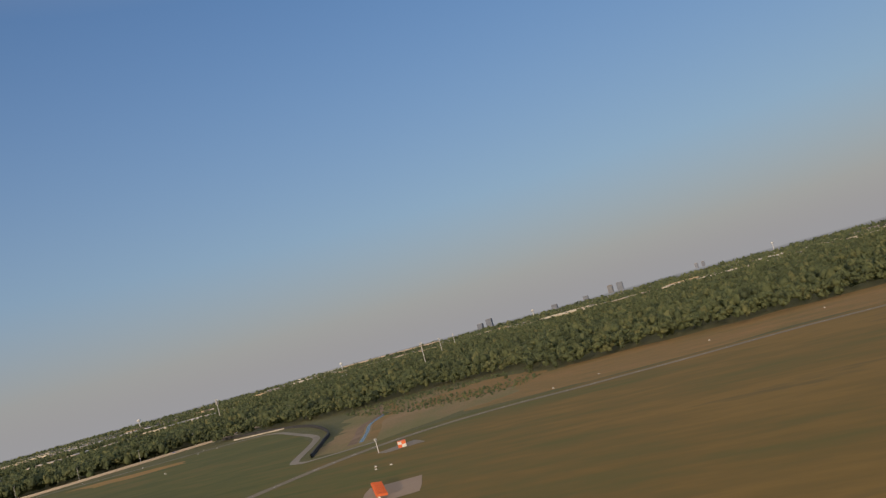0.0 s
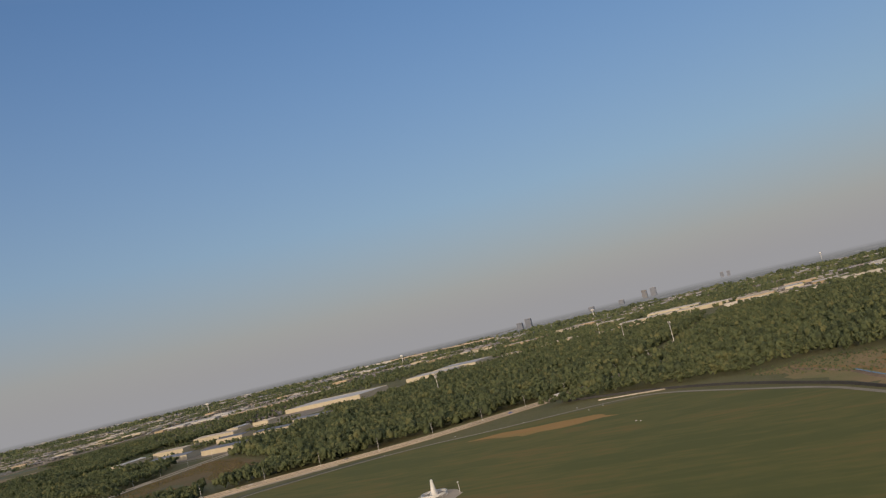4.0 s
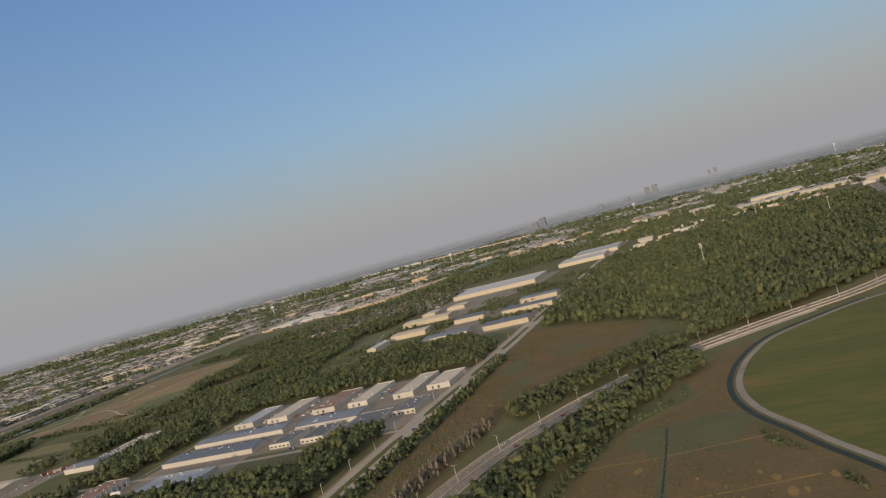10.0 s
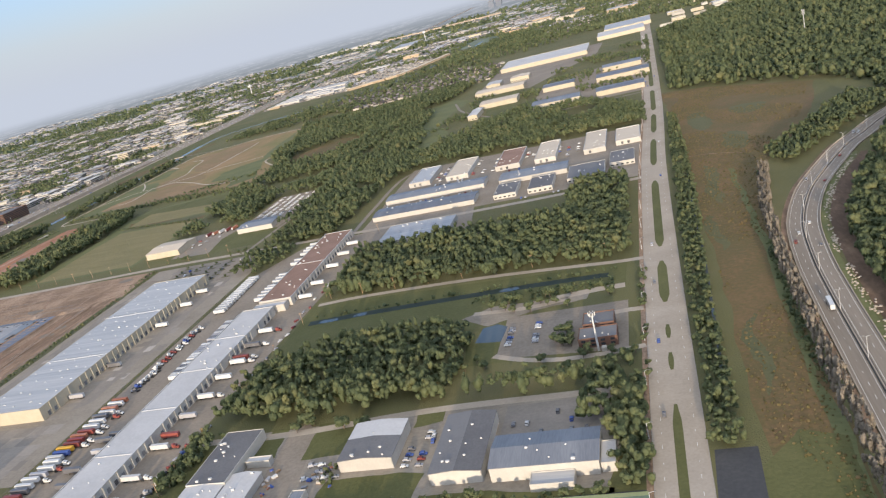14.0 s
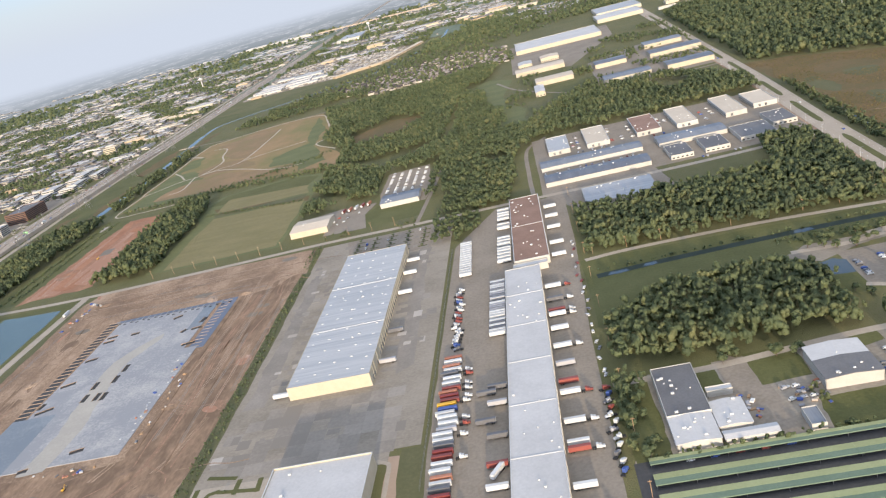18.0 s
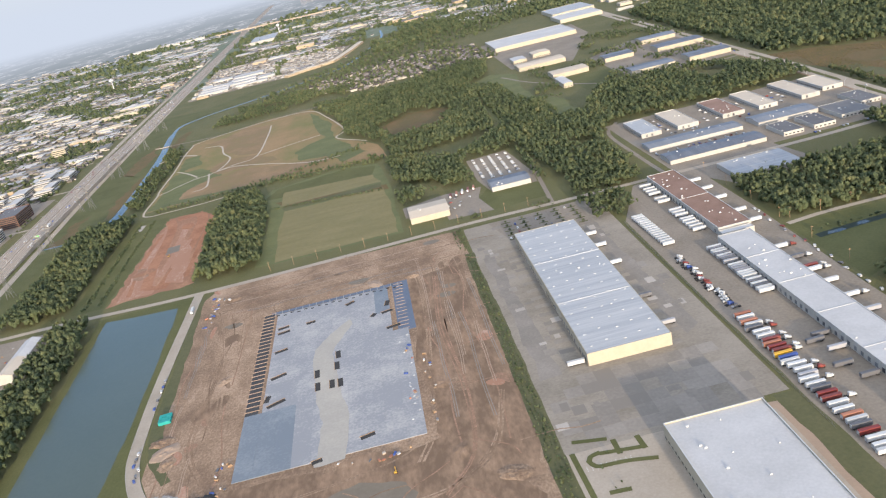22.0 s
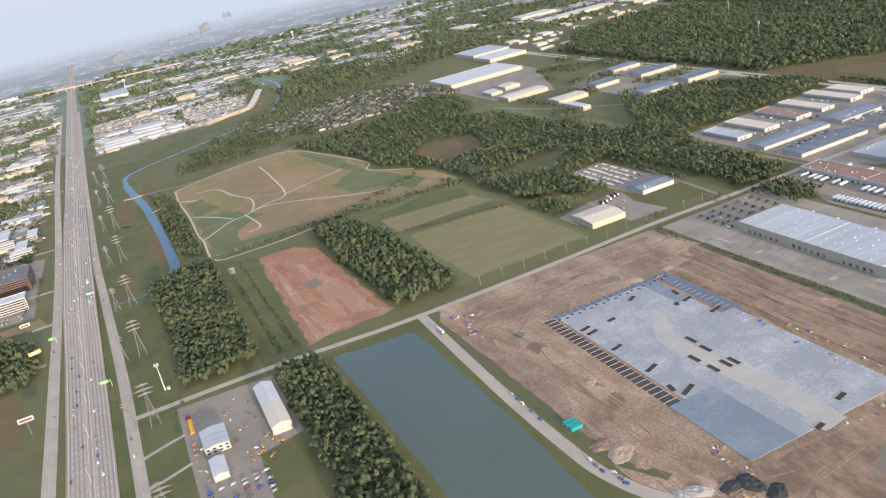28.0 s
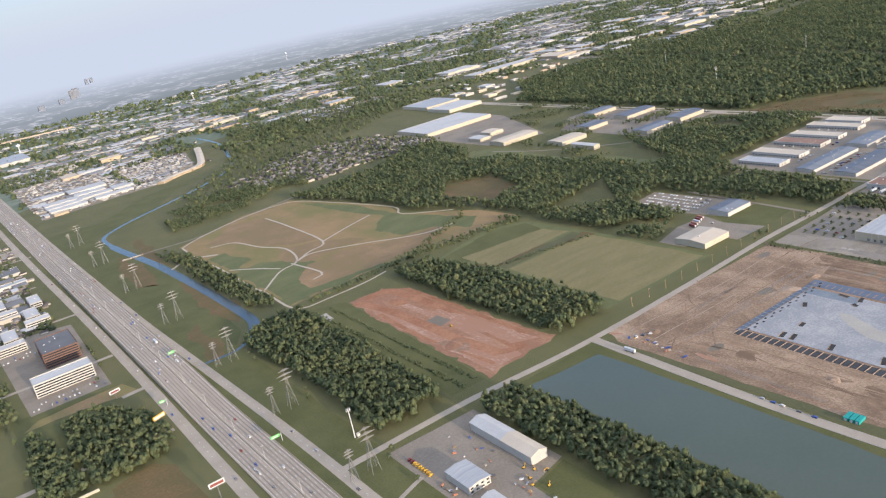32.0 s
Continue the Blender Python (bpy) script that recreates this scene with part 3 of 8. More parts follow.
def ribbon(name, line, off0, off1, mat, z0=0.1, z1=None, label="", height=None, parent=None, category="road", gaps=None):
    """A strip beside a line, from off0 to off1 (positive to the left); with z1 a solid wall or deck. height(q) lifts it."""
    bm = bmesh.new()
    rise = height or (lambda q: 0.0)
    l, r = sides(line, off0), sides(line, off1)
    rows = []
    for q, a, b in zip(line, l, r):
        h = rise(q)
        if z1 is None:
            rows.append([bm.verts.new((a.x, a.y, z0 + h)), bm.verts.new((b.x, b.y, z0 + h))])
        else:
            rows.append([bm.verts.new((a.x, a.y, z0)), bm.verts.new((a.x, a.y, z1 + h)), bm.verts.new((b.x, b.y, z1 + h)), bm.verts.new((b.x, b.y, z0))])
    for k, (p, q) in enumerate(zip(rows, rows[1:])):
        if gaps and gaps(k):
            continue
        for i in range(len(p) - 1):
            bm.faces.new((p[i], p[i + 1], q[i + 1], q[i]))
    bmesh.ops.recalc_face_normals(bm, faces=bm.faces[:])
    if z1 is None:
        for f in bm.faces:
            if f.normal.z < 0:
                f.normal_flip()
    ob = part(name, bm, mat, parent)
    return tagged(ob, label, category, "", "structure") if parent is None else ob

def dashes(name, line, off, mat, parent, z=0.16, width=0.3, length=4.0, pitch=12.0, height=None):
    bm = bmesh.new()
    rise = height or (lambda q: 0.0)
    s = sides(line, off)
    left = 0.0
    for k in range(len(s) - 1):
        d = s[k + 1] - s[k]
        n = d.length
        if n < 1e-6:
            continue
        u = d / n
        w = Vector((-u.y, u.x)) * width / 2
        while left < n:
            a, b, h = s[k] + u * left, s[k] + u * min(left + length, n), rise(line[k])
            bm.faces.new([bm.verts.new((q.x, q.y, z + h)) for q in (a - w, b - w, b + w, a + w)])
            left += pitch
        left -= n
    return part(name, bm, mat, parent)

def inside(x, y, pts):
    hit = False
    for k, (ax, ay) in enumerate(pts):
        bx, by = pts[k - 1]
        if (ay > y) != (by > y) and x < (bx - ax) * (y - ay) / (by - ay) + ax:
            hit = not hit
    return hit

# ---- the ground ----
sheet("ground", [(-9000, -2500), (9000, -2500), (9000, 12000), (-9000, 12000)], "ground", 0.0, "flat ground with rough grass and scrub")
sheet("far_ground", [(-7000, 1500), (-2000, 1250), (-1000, 1500), (-300, 1950), (700, 1900), (2500, 1500), (7000, 1800), (8000, 11000), (-8000, 11000)], "far_land", 0.03, "flat suburban land reaching the horizon", rough=40, step=60)
sheet("backdrop", [(-4200, 2600), (-2800, 3300), (-1200, 3700), (300, 3900), (1800, 3700), (3400, 3400), (5400, 3300), (20000, 9000), (20000, 24000), (-20000, 24000), (-20000, 4000), (-6000, 1200)], "distance", 0.06, "glowing backdrop of far suburbs with haze painted in", rough=60, step=90, category="backdrop")
sheet("airfield_grass", [(745, -371), (726, -330), (701, -274), (684, -215), (683, -170), (694, -105), (718, -46), (762, -2), (806, 35), (872, 66), (940, 92), (1070, 120), (1150, 45), (1225, -50), (1258, -116), (1300, -100), (1340, -70), (1440, -45), (1560, -5), (2300, 120), (2300, -1500), (1005, -1500)], "airfield", 0.04, "mown airfield grass with dry brown areas")
sheet("dry_verge", [(1330, -62), (1369, -58), (1432, -42), (1511, -14), (1900, 66), (2300, 150), (2300, 330), (1900, 210), (1547, 112), (1446, 96), (1363, 84), (1318, 40)], "drygrass", 0.05, "strip of dry reddish brown grass", rough=8)
sheet("dry_patch", [(905, 40), (1010, 62), (1040, 40), (960, 12)], "airfield_dry", 0.06, "patch of dry brown grass", rough=10)
sheet("wood_lane", [(533, -760), (533, -546), (536, -440), (555, -344), (600, -215), (640, -150), (646, -188), (600, -252), (574, -350), (562, -444), (556, -548), (556, -760)], "scrub", 0.062, "grassy lane between two belts of trees", rough=2)
sheet("infield", [(555, -760), (560, -440), (566, -350), (588, -268), (640, -215), (668, -160), (678, -168), (678, -215), (696, -278), (722, -335), (739, -371), (865, -760)], "strip", 0.05, "rough brown scrubland inside the road curve", rough=4)
sheet("infield", [(632, -215), (668, -160), (680, -168), (686, -150), (705, -62), (690, -40), (650, -110), (625, -170)], "strip", 0.052, "brown scrub between highway and perimeter track", rough=3)
sheet("brown_field", [(412, -760), (414, -400), (413, 95), (400, 290), (470, 262), (590, 160), (560, 20), (538, -47), (484, -161), (452, -394), (448, -760)], "strip", 0.05, "brown overgrown field", rough=3)
for k, (x, y, w, d) in enumerate(((424, -520, 4, 46), (421, -330, 4, 40), (430, -200, 6, 60), (470, -60, 14, 40), (440, 60, 12, 50), (500, 80, 20, 26))):
    sheet("olive_patch", [(x + w * math.cos(a), y + d * math.sin(a)) for a in np.arange(0, 6.2, 0.4)], "scrub", 0.058 + 0.001 * k, "olive green weeds in the brown field", rough=7, step=4)
sheet("green_swale", [(437, -760), (441, -600), (442, -554), (446, -433), (448, -350), (447, -165), (452, -165), (453, -361), (451, -452), (446, -555), (448, -601), (447, -760)], "field", 0.07, "green swale along the brown field", rough=2.5, step=8)
sheet("green_lawn", [(409, -622), (428, -598), (446, -607), (447, -700), (404, -700)], "lawn", 0.075, "mown bright green lawn at the end of the brown field", rough=2, step=6)
sheet("small_lot", [(390, -608), (409, -608), (406, -700), (385, -700)], "dark_asphalt", 0.085, "dark asphalt lot beside the boulevard", category="pavement")
ribbon("roadside_ditch", smooth([(416, -60), (412, -142), (408, -258), (407, -363), (404, -458), (401, -537)], 10), 0.9, -0.9, "canal", 0.09, label="narrow ditch with water along the tree belt", category="water")
sheet("site_dirt", [(-476, -158), (-204, -163), (-199, -245), (-197, -410), (-199, -580), (-199, -900), (-420, -900), (-462, -560), (-486, -500), (-489, -300), (-492, -190)], "dirt", 0.06, "bare brown earth of a building site", rough=2)
sheet("muddy_strip", [(-270, -262), (-208, -255), (-204, -420), (-205, -600), (-265, -600), (-270, -420)], "mud", 0.08, "darker wet mud beside the slab", rough=6)
sheet("muddy_strip", [(-415, -536), (-215, -540), (-215, -900), (-400, -900)], "mud", 0.09, "churned mud of the building site", rough=10)
sheet("red_clay_field", [(-604, 178), (-560, 186), (-532, 160), (-521, -112), (-524, -124), (-616, -130), (-612, 20)], "red", 0.06, "cleared field of bare red clay", rough=9, step=6)
sheet("green_strip", [(-662, 215), (-606, 190), (-618, -128), (-660, -128)], "lawn", 0.05, "mown green drainage strip", rough=2)
sheet("green_field", [(-440, -122), (-262, -124), (-264, 60), (-275, 206), (-330, 235), (-446, 200), (-463, 150), (-438, 60)], "field", 0.06, "mown green hay field", rough=3)
sheet("park_meadow", [(-664, 735), (-506, 812), (-404, 808), (-326, 540), (-345, 462), (-270, 330), (-260, 240), (-400, 252), (-500, 262), (-657, 250), (-660, 500)], "park", 0.06, "brown and green park meadow", rough=2)
sheet("pale_clay", [(-599, 141), (-587, 88), (-584, -2), (-560, -110), (-562, -122), (-609, -124), (-607, -68), (-608, 51)], "clay_pale", 0.13, "pale pinkish sandy clay, graded flat", rough=6, step=6)
sheet("pale_clay", [(-571, 60), (-548, 54), (-540, 15), (-535, -65), (-531, -106), (-552, -92), (-563, -18), (-572, 22)], "clay_pale", 0.145, "pale pinkish sandy clay, graded flat", rough=5, step=6)
sheet("spoil_patch", [(-606, -17), (-594, -24), (-582, -53), (-593, -66), (-604, -55)], "dark_spoil", 0.17, "dark heaped brush and spoil on the clay", rough=5, step=5)
sheet("burnt_meadow", [(-565, 382), (-504, 394), (-446, 352), (-341, 327), (-377, 281), (-451, 276), (-529, 272), (-611, 285), (-600, 347)], "burnt", 0.102, "dark brown withered part of the meadow", rough=7, step=8)
sheet("burnt_meadow", [(-632, 679), (-550, 770), (-495, 734), (-488, 614), (-494, 493), (-538, 509), (-571, 571), (-596, 653)], "burnt", 0.110, "dark brown withered part of the meadow", rough=7, step=8)
sheet("burnt_meadow", [(-560, 500), (-500, 480), (-450, 400), (-505, 400), (-560, 395), (-590, 440)], "burnt", 0.118, "dark brown withered part of the meadow", rough=7, step=8)
sheet("green_meadow", [(-658, 597), (-627, 602), (-612, 508), (-642, 491), (-612, 421), (-616, 325), (-629, 252), (-652, 262), (-652, 361), (-650, 498)], "field", 0.126, "green mown grass in the park", rough=8, step=8)
sheet("green_meadow", [(-405, 767), (-355, 599), (-349, 458), (-291, 302), (-332, 275), (-358, 337), (-407, 349), (-419, 425), (-367, 488), (-394, 623)], "field", 0.126, "green mown grass in the park", rough=7, step=8)
sheet("hay_plot", [(-418, 74), (-276, 73), (-268, -6), (-268, -118), (-417, -118), (-420, -19)], "hay", 0.09, "plot of tall yellowing hay grass", rough=2.5, step=6)
sheet("hay_plot", [(-426, 172), (-288, 152), (-277, 104), (-425, 101)], "hay", 0.09, "plot of tall yellowing hay grass", rough=2.5, step=6)
sheet("wet_strip", [(-424, 96), (-278, 97), (-278, 79), (-419, 78)], "scrub", 0.102, "dark wet strip between two hay plots", rough=2.5, step=6)
sheet("concrete_apron", [(-649, 180), (-640, 180), (-642, 154), (-649, 152)], "patch", 0.14, "small pale concrete apron over a culvert")
sheet("park_green", [(-655, 255), (-500, 264), (-520, 330), (-600, 480), (-655, 470)], "field", 0.08, "greener corner of the park meadow", rough=8)
sheet("freeway_verge", [(-812, -300), (-752, -300), (-752, -160), (-755, 200), (-735, 240), (-720, 520), (-735, 800), (-760, 1020), (-640, 1075), (-500, 1290), (-420, 1330), (-420, 1370), (-560, 1330), (-720, 1170), (-840, 1200)], "lawn", 0.05, "mown grass under the power lines", rough=2)
sheet("pond_bank", [(-614, -164), (-506, -164), (-508, -440), (-500, -480), (-470, -545), (-470, -640), (-612, -640), (-606, -300)], "lawn", 0.05, "grassy pond bank", rough=2)
sheet("canal_bank", [(85, -352), (352, -362), (352, -402), (335, -410), (246, -408), (246, -450), (180, -436), (149, -434), (118, -458), (86, -478), (84, -400)], "lawn", 0.05, "mown canal bank", rough=2)
sheet("gravel_patch", [(233, -424), (253, -408), (299, -410), (327, -407), (324, -418), (298, -423), (274, -431), (256, -440)], "concrete", 0.062, "worn pale gravel beside the canal", rough=3, step=5)
sheet("clearing", [(246, -500), (306, -496), (306, -432), (270, -436), (246, -470)], "lawn", 0.06, "mown green clearing", rough=3)
sheet("bldw_lawn", [(-150, -125), (-82, -120), (-78, -70), (-90, -58), (-140, -40), (-160, -70)], "lawn", 0.05, "lawn beside the works", rough=2)
sheet("central_green", [(-70, 225), (60, 180), (60, 330), (20, 420), (40, 640), (0, 700), (-60, 640)], "field", 0.05, "grass corridor between the woods", rough=6)
sheet("works_lawn", [(110, 350), (240, 355), (250, 470), (170, 480), (105, 480)], "lawn", 0.05, "lawn beside the warehouses", rough=3)
sheet("building_site_clearing", [(-240, 330), (-160, 350), (-120, 480), (-200, 520), (-270, 440)], "strip", 0.05, "brown clearing in the woods", rough=10)
sheet("west_field", [(-1010, 40), (-912, 40), (-912, 230), (-1010, 250)], "lawn", 0.05, "grass beside the freeway", rough=4)

# ---- paved lots ----
lot_a = sheet("loading_yard", [(-194, -166), (-40, -160), (-40, -584), (-60, -584), (-60, -598), (-194, -595)], "concrete", 0.08, "stained concrete loading yard", category="pavement")
sheet("loading_yard", [(-34, -255), (8, -160), (84, -160), (84, -300), (78, -480), (74, -1000), (-32, -1000), (-36, -585)], "asphalt", 0.10, "grey truck yard with trailers", category="pavement")
sheet("car_park", [(-166, -162), (-62, -162), (-62, -236), (-150, -236)], "asphalt", 0.12, "empty car park with tree islands", category="pavement")
sheet("car_park", [(-192, -592), (-128, -592), (-128, -760), (-188, -760)], "road", 0.10, "pale concrete car park with planted islands", category="pavement")
sheet("works_yard", [(-205, -122), (-150, -125), (-160, -70), (-150, -30), (-200, -25), (-255, -40), (-254, -80), (-206, -95)], "asphalt", 0.07, "gravelly works yard", category="pavement")
sheet("truck_depot", [(-150, 100), (-90, 108), (-78, -20), (-82, -62), (-140, -62), (-150, 0)], "asphalt", 0.08, "depot yard packed with trucks", category="pavement")
sheet("industrial_yard", [(60, 100), (380, 100), (376, -130), (350, -132), (190, -135), (200, -225), (100, -228), (62, -150)], "asphalt", 0.06, "worn asphalt of an industrial estate", rough=1, category="pavement")
sheet("industrial_yard", [(190, 350), (400, 350), (402, 700), (300, 700), (196, 620)], "asphalt", 0.06, "asphalt round the far warehouses", category="pavement")
sheet("industrial_yard", [(45, 700), (165, 640), (290, 940), (300, 1130), (45, 1120)], "asphalt", 0.06, "pale yard round the long warehouse", category="pavement")
sheet("industrial_yard", [(106, -552), (236, -548), (250, -542), (345, -548), (350, -640), (84, -640)], "concrete", 0.07, "yard of small workshops", category="pavement")
sheet("office_lot", [(268, -432), (352, -430), (352, -500), (268, -492)], "asphalt", 0.08, "office car park", category="pavement")
sheet("storage_yard", [(84, -637), (362, -633), (372, -900), (84, -900)], "dark_asphalt", 0.09, "dark asphalt between storage rows", category="pavement")
sheet("equipment_yard", [(-754, -160), (-662, -164), (-660, -280), (-700, -290), (-705, -420), (-752, -420)], "asphalt", 0.07, "equipment yard with machines", category="pavement")
sheet("yard_lawn", [(-698, -292), (-662, -284), (-662, -345), (-698, -350)], "lawn", 0.09, "lawn in the equipment yard", category="lawn")
sheet("office_ground", [(-990, 240), (-900, 240), (-896, 520), (-960, 540), (-1000, 520)], "asphalt", 0.06, "car park of the office blocks", category="pavement")

# ---- roads ----
FW = smooth([(-828, -700), (-831, -260), (-838, 100), (-845, 500), (-857, 1300), (-874, 2600), (-920, 6000)], 25)
def deck(q):
    y = q.y
    return 5.5 * max(0.0, min(1.0, (y - 60) / 150)) * max(0.0, min(1.0, (900 - y) / 220))
fw = ribbon("freeway", FW, 20, -20, "freeway", 0.0, 0.35, "wide concrete freeway with many lanes", deck)
ribbon("barrier", FW, 0.4, -0.4, "road", 0.36, 1.3, height=deck, parent=fw)
for o in (20.2, -20.2):
    ribbon("barrier", FW, o + 0.25, o - 0.25, "road", 0.36, 1.25, height=deck, parent=fw)
for o in (4.4, 8, 11.6, 15.2):
    for s in (1, -1):
        dashes("lane_line", FW, s * o, "paint", fw, 0.40, 0.25, 3.5, 12, deck)
for o in (1.8, 18.4):
    for s in (1, -1):
        ribbon("edge_line", FW, s * o + 0.12, s * o - 0.12, "paint", 0.40, height=deck, parent=fw)
FE = smooth([(-785, -700), (-793, -285), (-797, -90), (-803, 70), (-811, 250), (-818, 420), (-824, 700), (-833, 1200), (-850, 2600)], 20)
FWW = smooth([(-866, -700), (-866, -260), (-868, 0), (-870, 250), (-876, 550), (-896, 1300), (-915, 2600)], 20)
for line, w in ((FE, 5.5), (FWW, 6)):
    fr = ribbon("frontage_road", line, w, -w, "road", 0.12, label="pale concrete frontage road")
    dashes("lane_line", line, 0, "paint", fr, 0.16, 0.25, 3, 12)
RN = smooth([(-792, -148), (-660, -148), (-517, -158), (-345, -156), (-195, -150), (-80, -152), (20, -152), (110, -153), (250, -150), (372, -140)], 15)
rn = ribbon("access_road", RN, 4.2, -4.2, "road", 0.14, label="pale concrete road past the building site")
RP = smooth([(-500, -160), (-503, -338), (-501, -438), (-496, -485), (-478, -530), (-440, -575), (-400, -600)], 8)
rp = ribbon("site_road", RP, 5, -5, "road", 0.15, label="pale concrete road along the pond")
for o in (5, -5):
    ribbon("kerb", RP, o + 0.2, o - 0.2, "patch", 0.0, 0.32, parent=rp)
BV = smooth([(373, -1000), (375, -590), (377, -346), (381, -92), (388, 105), (393, 305), (402, 900), (412, 1448), (440, 1800), (520, 2600)], 6)
bv = ribbon("boulevard", BV, 12.5, -12.5, "road", 0.13, label="pale concrete boulevard with grassed median")
dashes("lane_line", BV, 8, "paint", bv, 0.17, 0.2, 3, 12)
dashes("lane_line", BV, -8, "paint", bv, 0.17, 0.2, 3, 12)
for o in (12.6, -12.6):
    ribbon("kerb", BV, o + 0.2, o - 0.2, "patch", 0.0, 0.28, parent=bv)
for y0, y1 in ((-760, -562), (-534, -505), (-497, -471), (-446, -367), (-345, -160), (-108, 12), (40, 150), (175, 330), (360, 640), (680, 1100)):
    a = [q for q in BV if y0 <= q.y <= y1] or [q for q in BV if y0 - 8 <= q.y <= y1 + 8]
    n = len(a)
    bm = bmesh.new()
    half = 2.3 if y0 < -450 else 3.4
    l = [Vector((q.x - half * min(1, 0.35 + 0.3 * min(k, n - 1 - k)), q.y)) for k, q in enumerate(a)]
    r = [Vector((q.x + half * min(1, 0.35 + 0.3 * min(k, n - 1 - k)), q.y)) for k, q in enumerate(a)]
    ring = [bm.verts.new((q.x, q.y, 0.3)) for q in r + l[::-1]]
    low = [bm.verts.new((q.x, q.y, 0.1)) for q in r + l[::-1]]
    bm.faces.new(ring)
    for k in range(len(ring)):
        bm.faces.new((low[k], low[(k + 1) % len(ring)], ring[(k + 1) % len(ring)], ring[k]))
    part("median_island", bm, "lawn", bv)
HW = smooth([(470, -1000), (471, -620), (471.5, -537), (472, -470), (474, -405), (481, -338), (497, -276), (515, -232), (550, -162), (572, -130), (602, -86), (640, -39), (661, -22), (729, 30), (811, 88), (884, 168), (955, 274), (1008, 480), (1030, 890), (1064, 1330), (1120, 1750)], 8)
hw = ribbon("highway", HW, 11.5, -11.5, "highway", 0.0, 0.5, "curved concrete highway with two carriageways")
for o in (0, 11.4, -11.4):
    ribbon("barrier", HW, o + 0.3, o - 0.3, "road", 0.5, 1.5, parent=hw)
for o in (5.6, -5.6):
    dashes("lane_line", HW, o, "paint", hw, 0.55, 0.25, 3.5, 12)
for o in (2.0, 9.4, -2.0, -9.4):
    ribbon("edge_line", HW, o + 0.1, o - 0.1, "paint", 0.55, parent=hw)
ribbon("bare_verge", [q for q in HW if q.y < -150], 15.5, 11.9, "mud", 0.10, label="bare reddish verge beside the highway", category="verge")
ribbon("highway_median", HW, 1.1, 0.35, "dark_asphalt", 0.515, parent=hw)
ribbon("highway_median", HW, -0.35, -1.1, "dark_asphalt", 0.515, parent=hw)
ribbon("riprap_bank", [q for q in HW if 600 < q.x < 760], -12.0, -18.5, "gravel", 0.10, label="pale rubble bank below the highway", category="verge")
LOW = [q for q in HW if q.y < -170]
ribbon("grass_bank", LOW, -11.9, -15.8, "field", 0.085, label="green grass bank below the highway", category="verge")
ribbon("dirt_lane", LOW, -18.2, -30.0, "bare_soil", 0.09, label="dark bare lane between highway and woods", category="ground")

ribbon("dirt_verge", [q for q in BV if q.y < 700], 16.0, 12.9, "dirt", 0.115, label="bare brown verge and path beside the boulevard", category="verge")
for o in (6.1, 9.8, 13.4, 17.0):
    for sgn in (1, -1):
        ribbon("lane_wear", FW, sgn * o + 0.55, sgn * o - 0.55, "stain", 0.375, height=deck, parent=fw)
PR = smooth([(773, -428), (745, -371), (726, -333), (714, -304), (700, -275), (690, -248), (683, -215), (681, -186), (683, -155), (692, -107), (716, -48), (760, -3), (804, 34), (852, 60), (894, 73), (942, 92), (1020, 125), (1070, 118), (1150, 45), (1198, -5), (1225, -53), (1257, -116), (1276, -116), (1300, -100)], 8)
ribbon("track_ditch", [q for q in PR if q.y < 40 and q.x < 900], 9.5, 5.0, "murk", 0.085, label="dark grassy ditch round the perimeter track", category="ground")
ribbon("perimeter_track", PR, 2.6, -2.6, "concrete", 0.12, label="pale gravel perimeter track")
PR2 = smooth([(1250, -380), (1276, -262), (1289, -184), (1306, -130), (1335, -95), (1369, -77), (1400, -70), (1432, -60), (1462, -50), (1511, -31), (1560, -20), (1900, 45), (2200, 100)], 8)
pr2 = ribbon("perimeter_road", PR2, 3.8, -3.8, "tarmac", 0.14, label="narrow grey airfield road with centre line")
dashes("centre_line", PR2, 0, "paint", pr2, 0.18, 0.3, 4, 12)
CR = smooth([(88, -352), (134, -347), (240, -348), (347, -358), (364, -358)], 10)
ribbon("canal_track", CR, 3, -3, "road", 0.12, label="pale track along the canal")
for pts in ([(-662, 724), (-665, 634), (-661, 508), (-662, 382), (-659, 339), (-661, 253), (-649, 226), (-615, 224), (-556, 226), (-514, 235)], [(-662, 724), (-616, 757), (-509, 797), (-410, 791), (-369, 686), (-329, 515), (-344, 458), (-289, 378)], [(-629, 663), (-591, 642), (-574, 564), (-553, 506), (-559, 447), (-576, 412), (-606, 402), (-656, 347)], [(-654, 497), (-625, 457), (-601, 414)], [(-491, 732), (-490, 632), (-498, 468), (-537, 442), (-574, 417)], [(-498, 468), (-442, 493), (-377, 517)], [(-570, 418), (-535, 429), (-466, 383), (-422, 345), (-379, 319), (-333, 317)], [(-580, 419), (-571, 329), (-592, 315)]):
    ribbon("footpath", smooth(pts, 8), 1.7, -1.7, "gravel", 0.14, label="pale gravel park path", category="path")
ribbon("boat_ramp", smooth([(-714, 614), (-678, 638), (-635, 606)], 8), 3.0, -3.0, "gravel", 0.13, label="pale concrete ramp beside the bayou", category="path")
ribbon("park_road", smooth([(-758, 778), (-741, 774), (-701, 775), (-615, 763), (-509, 797), (-388, 823)], 10), 2.6, -2.6, "asphalt", 0.12, label="grey road along the park")
for pts in ([(52, -150), (50, -60), (52, 60), (80, 110)], [(-85, -150), (-78, -60), (-70, 60)], [(10, 640), (60, 500), (180, 340), (320, 330), (390, 335)]):
    ribbon("side_road", smooth(pts, 10), 2.6, -2.6, "asphalt", 0.11, label="narrow side road")
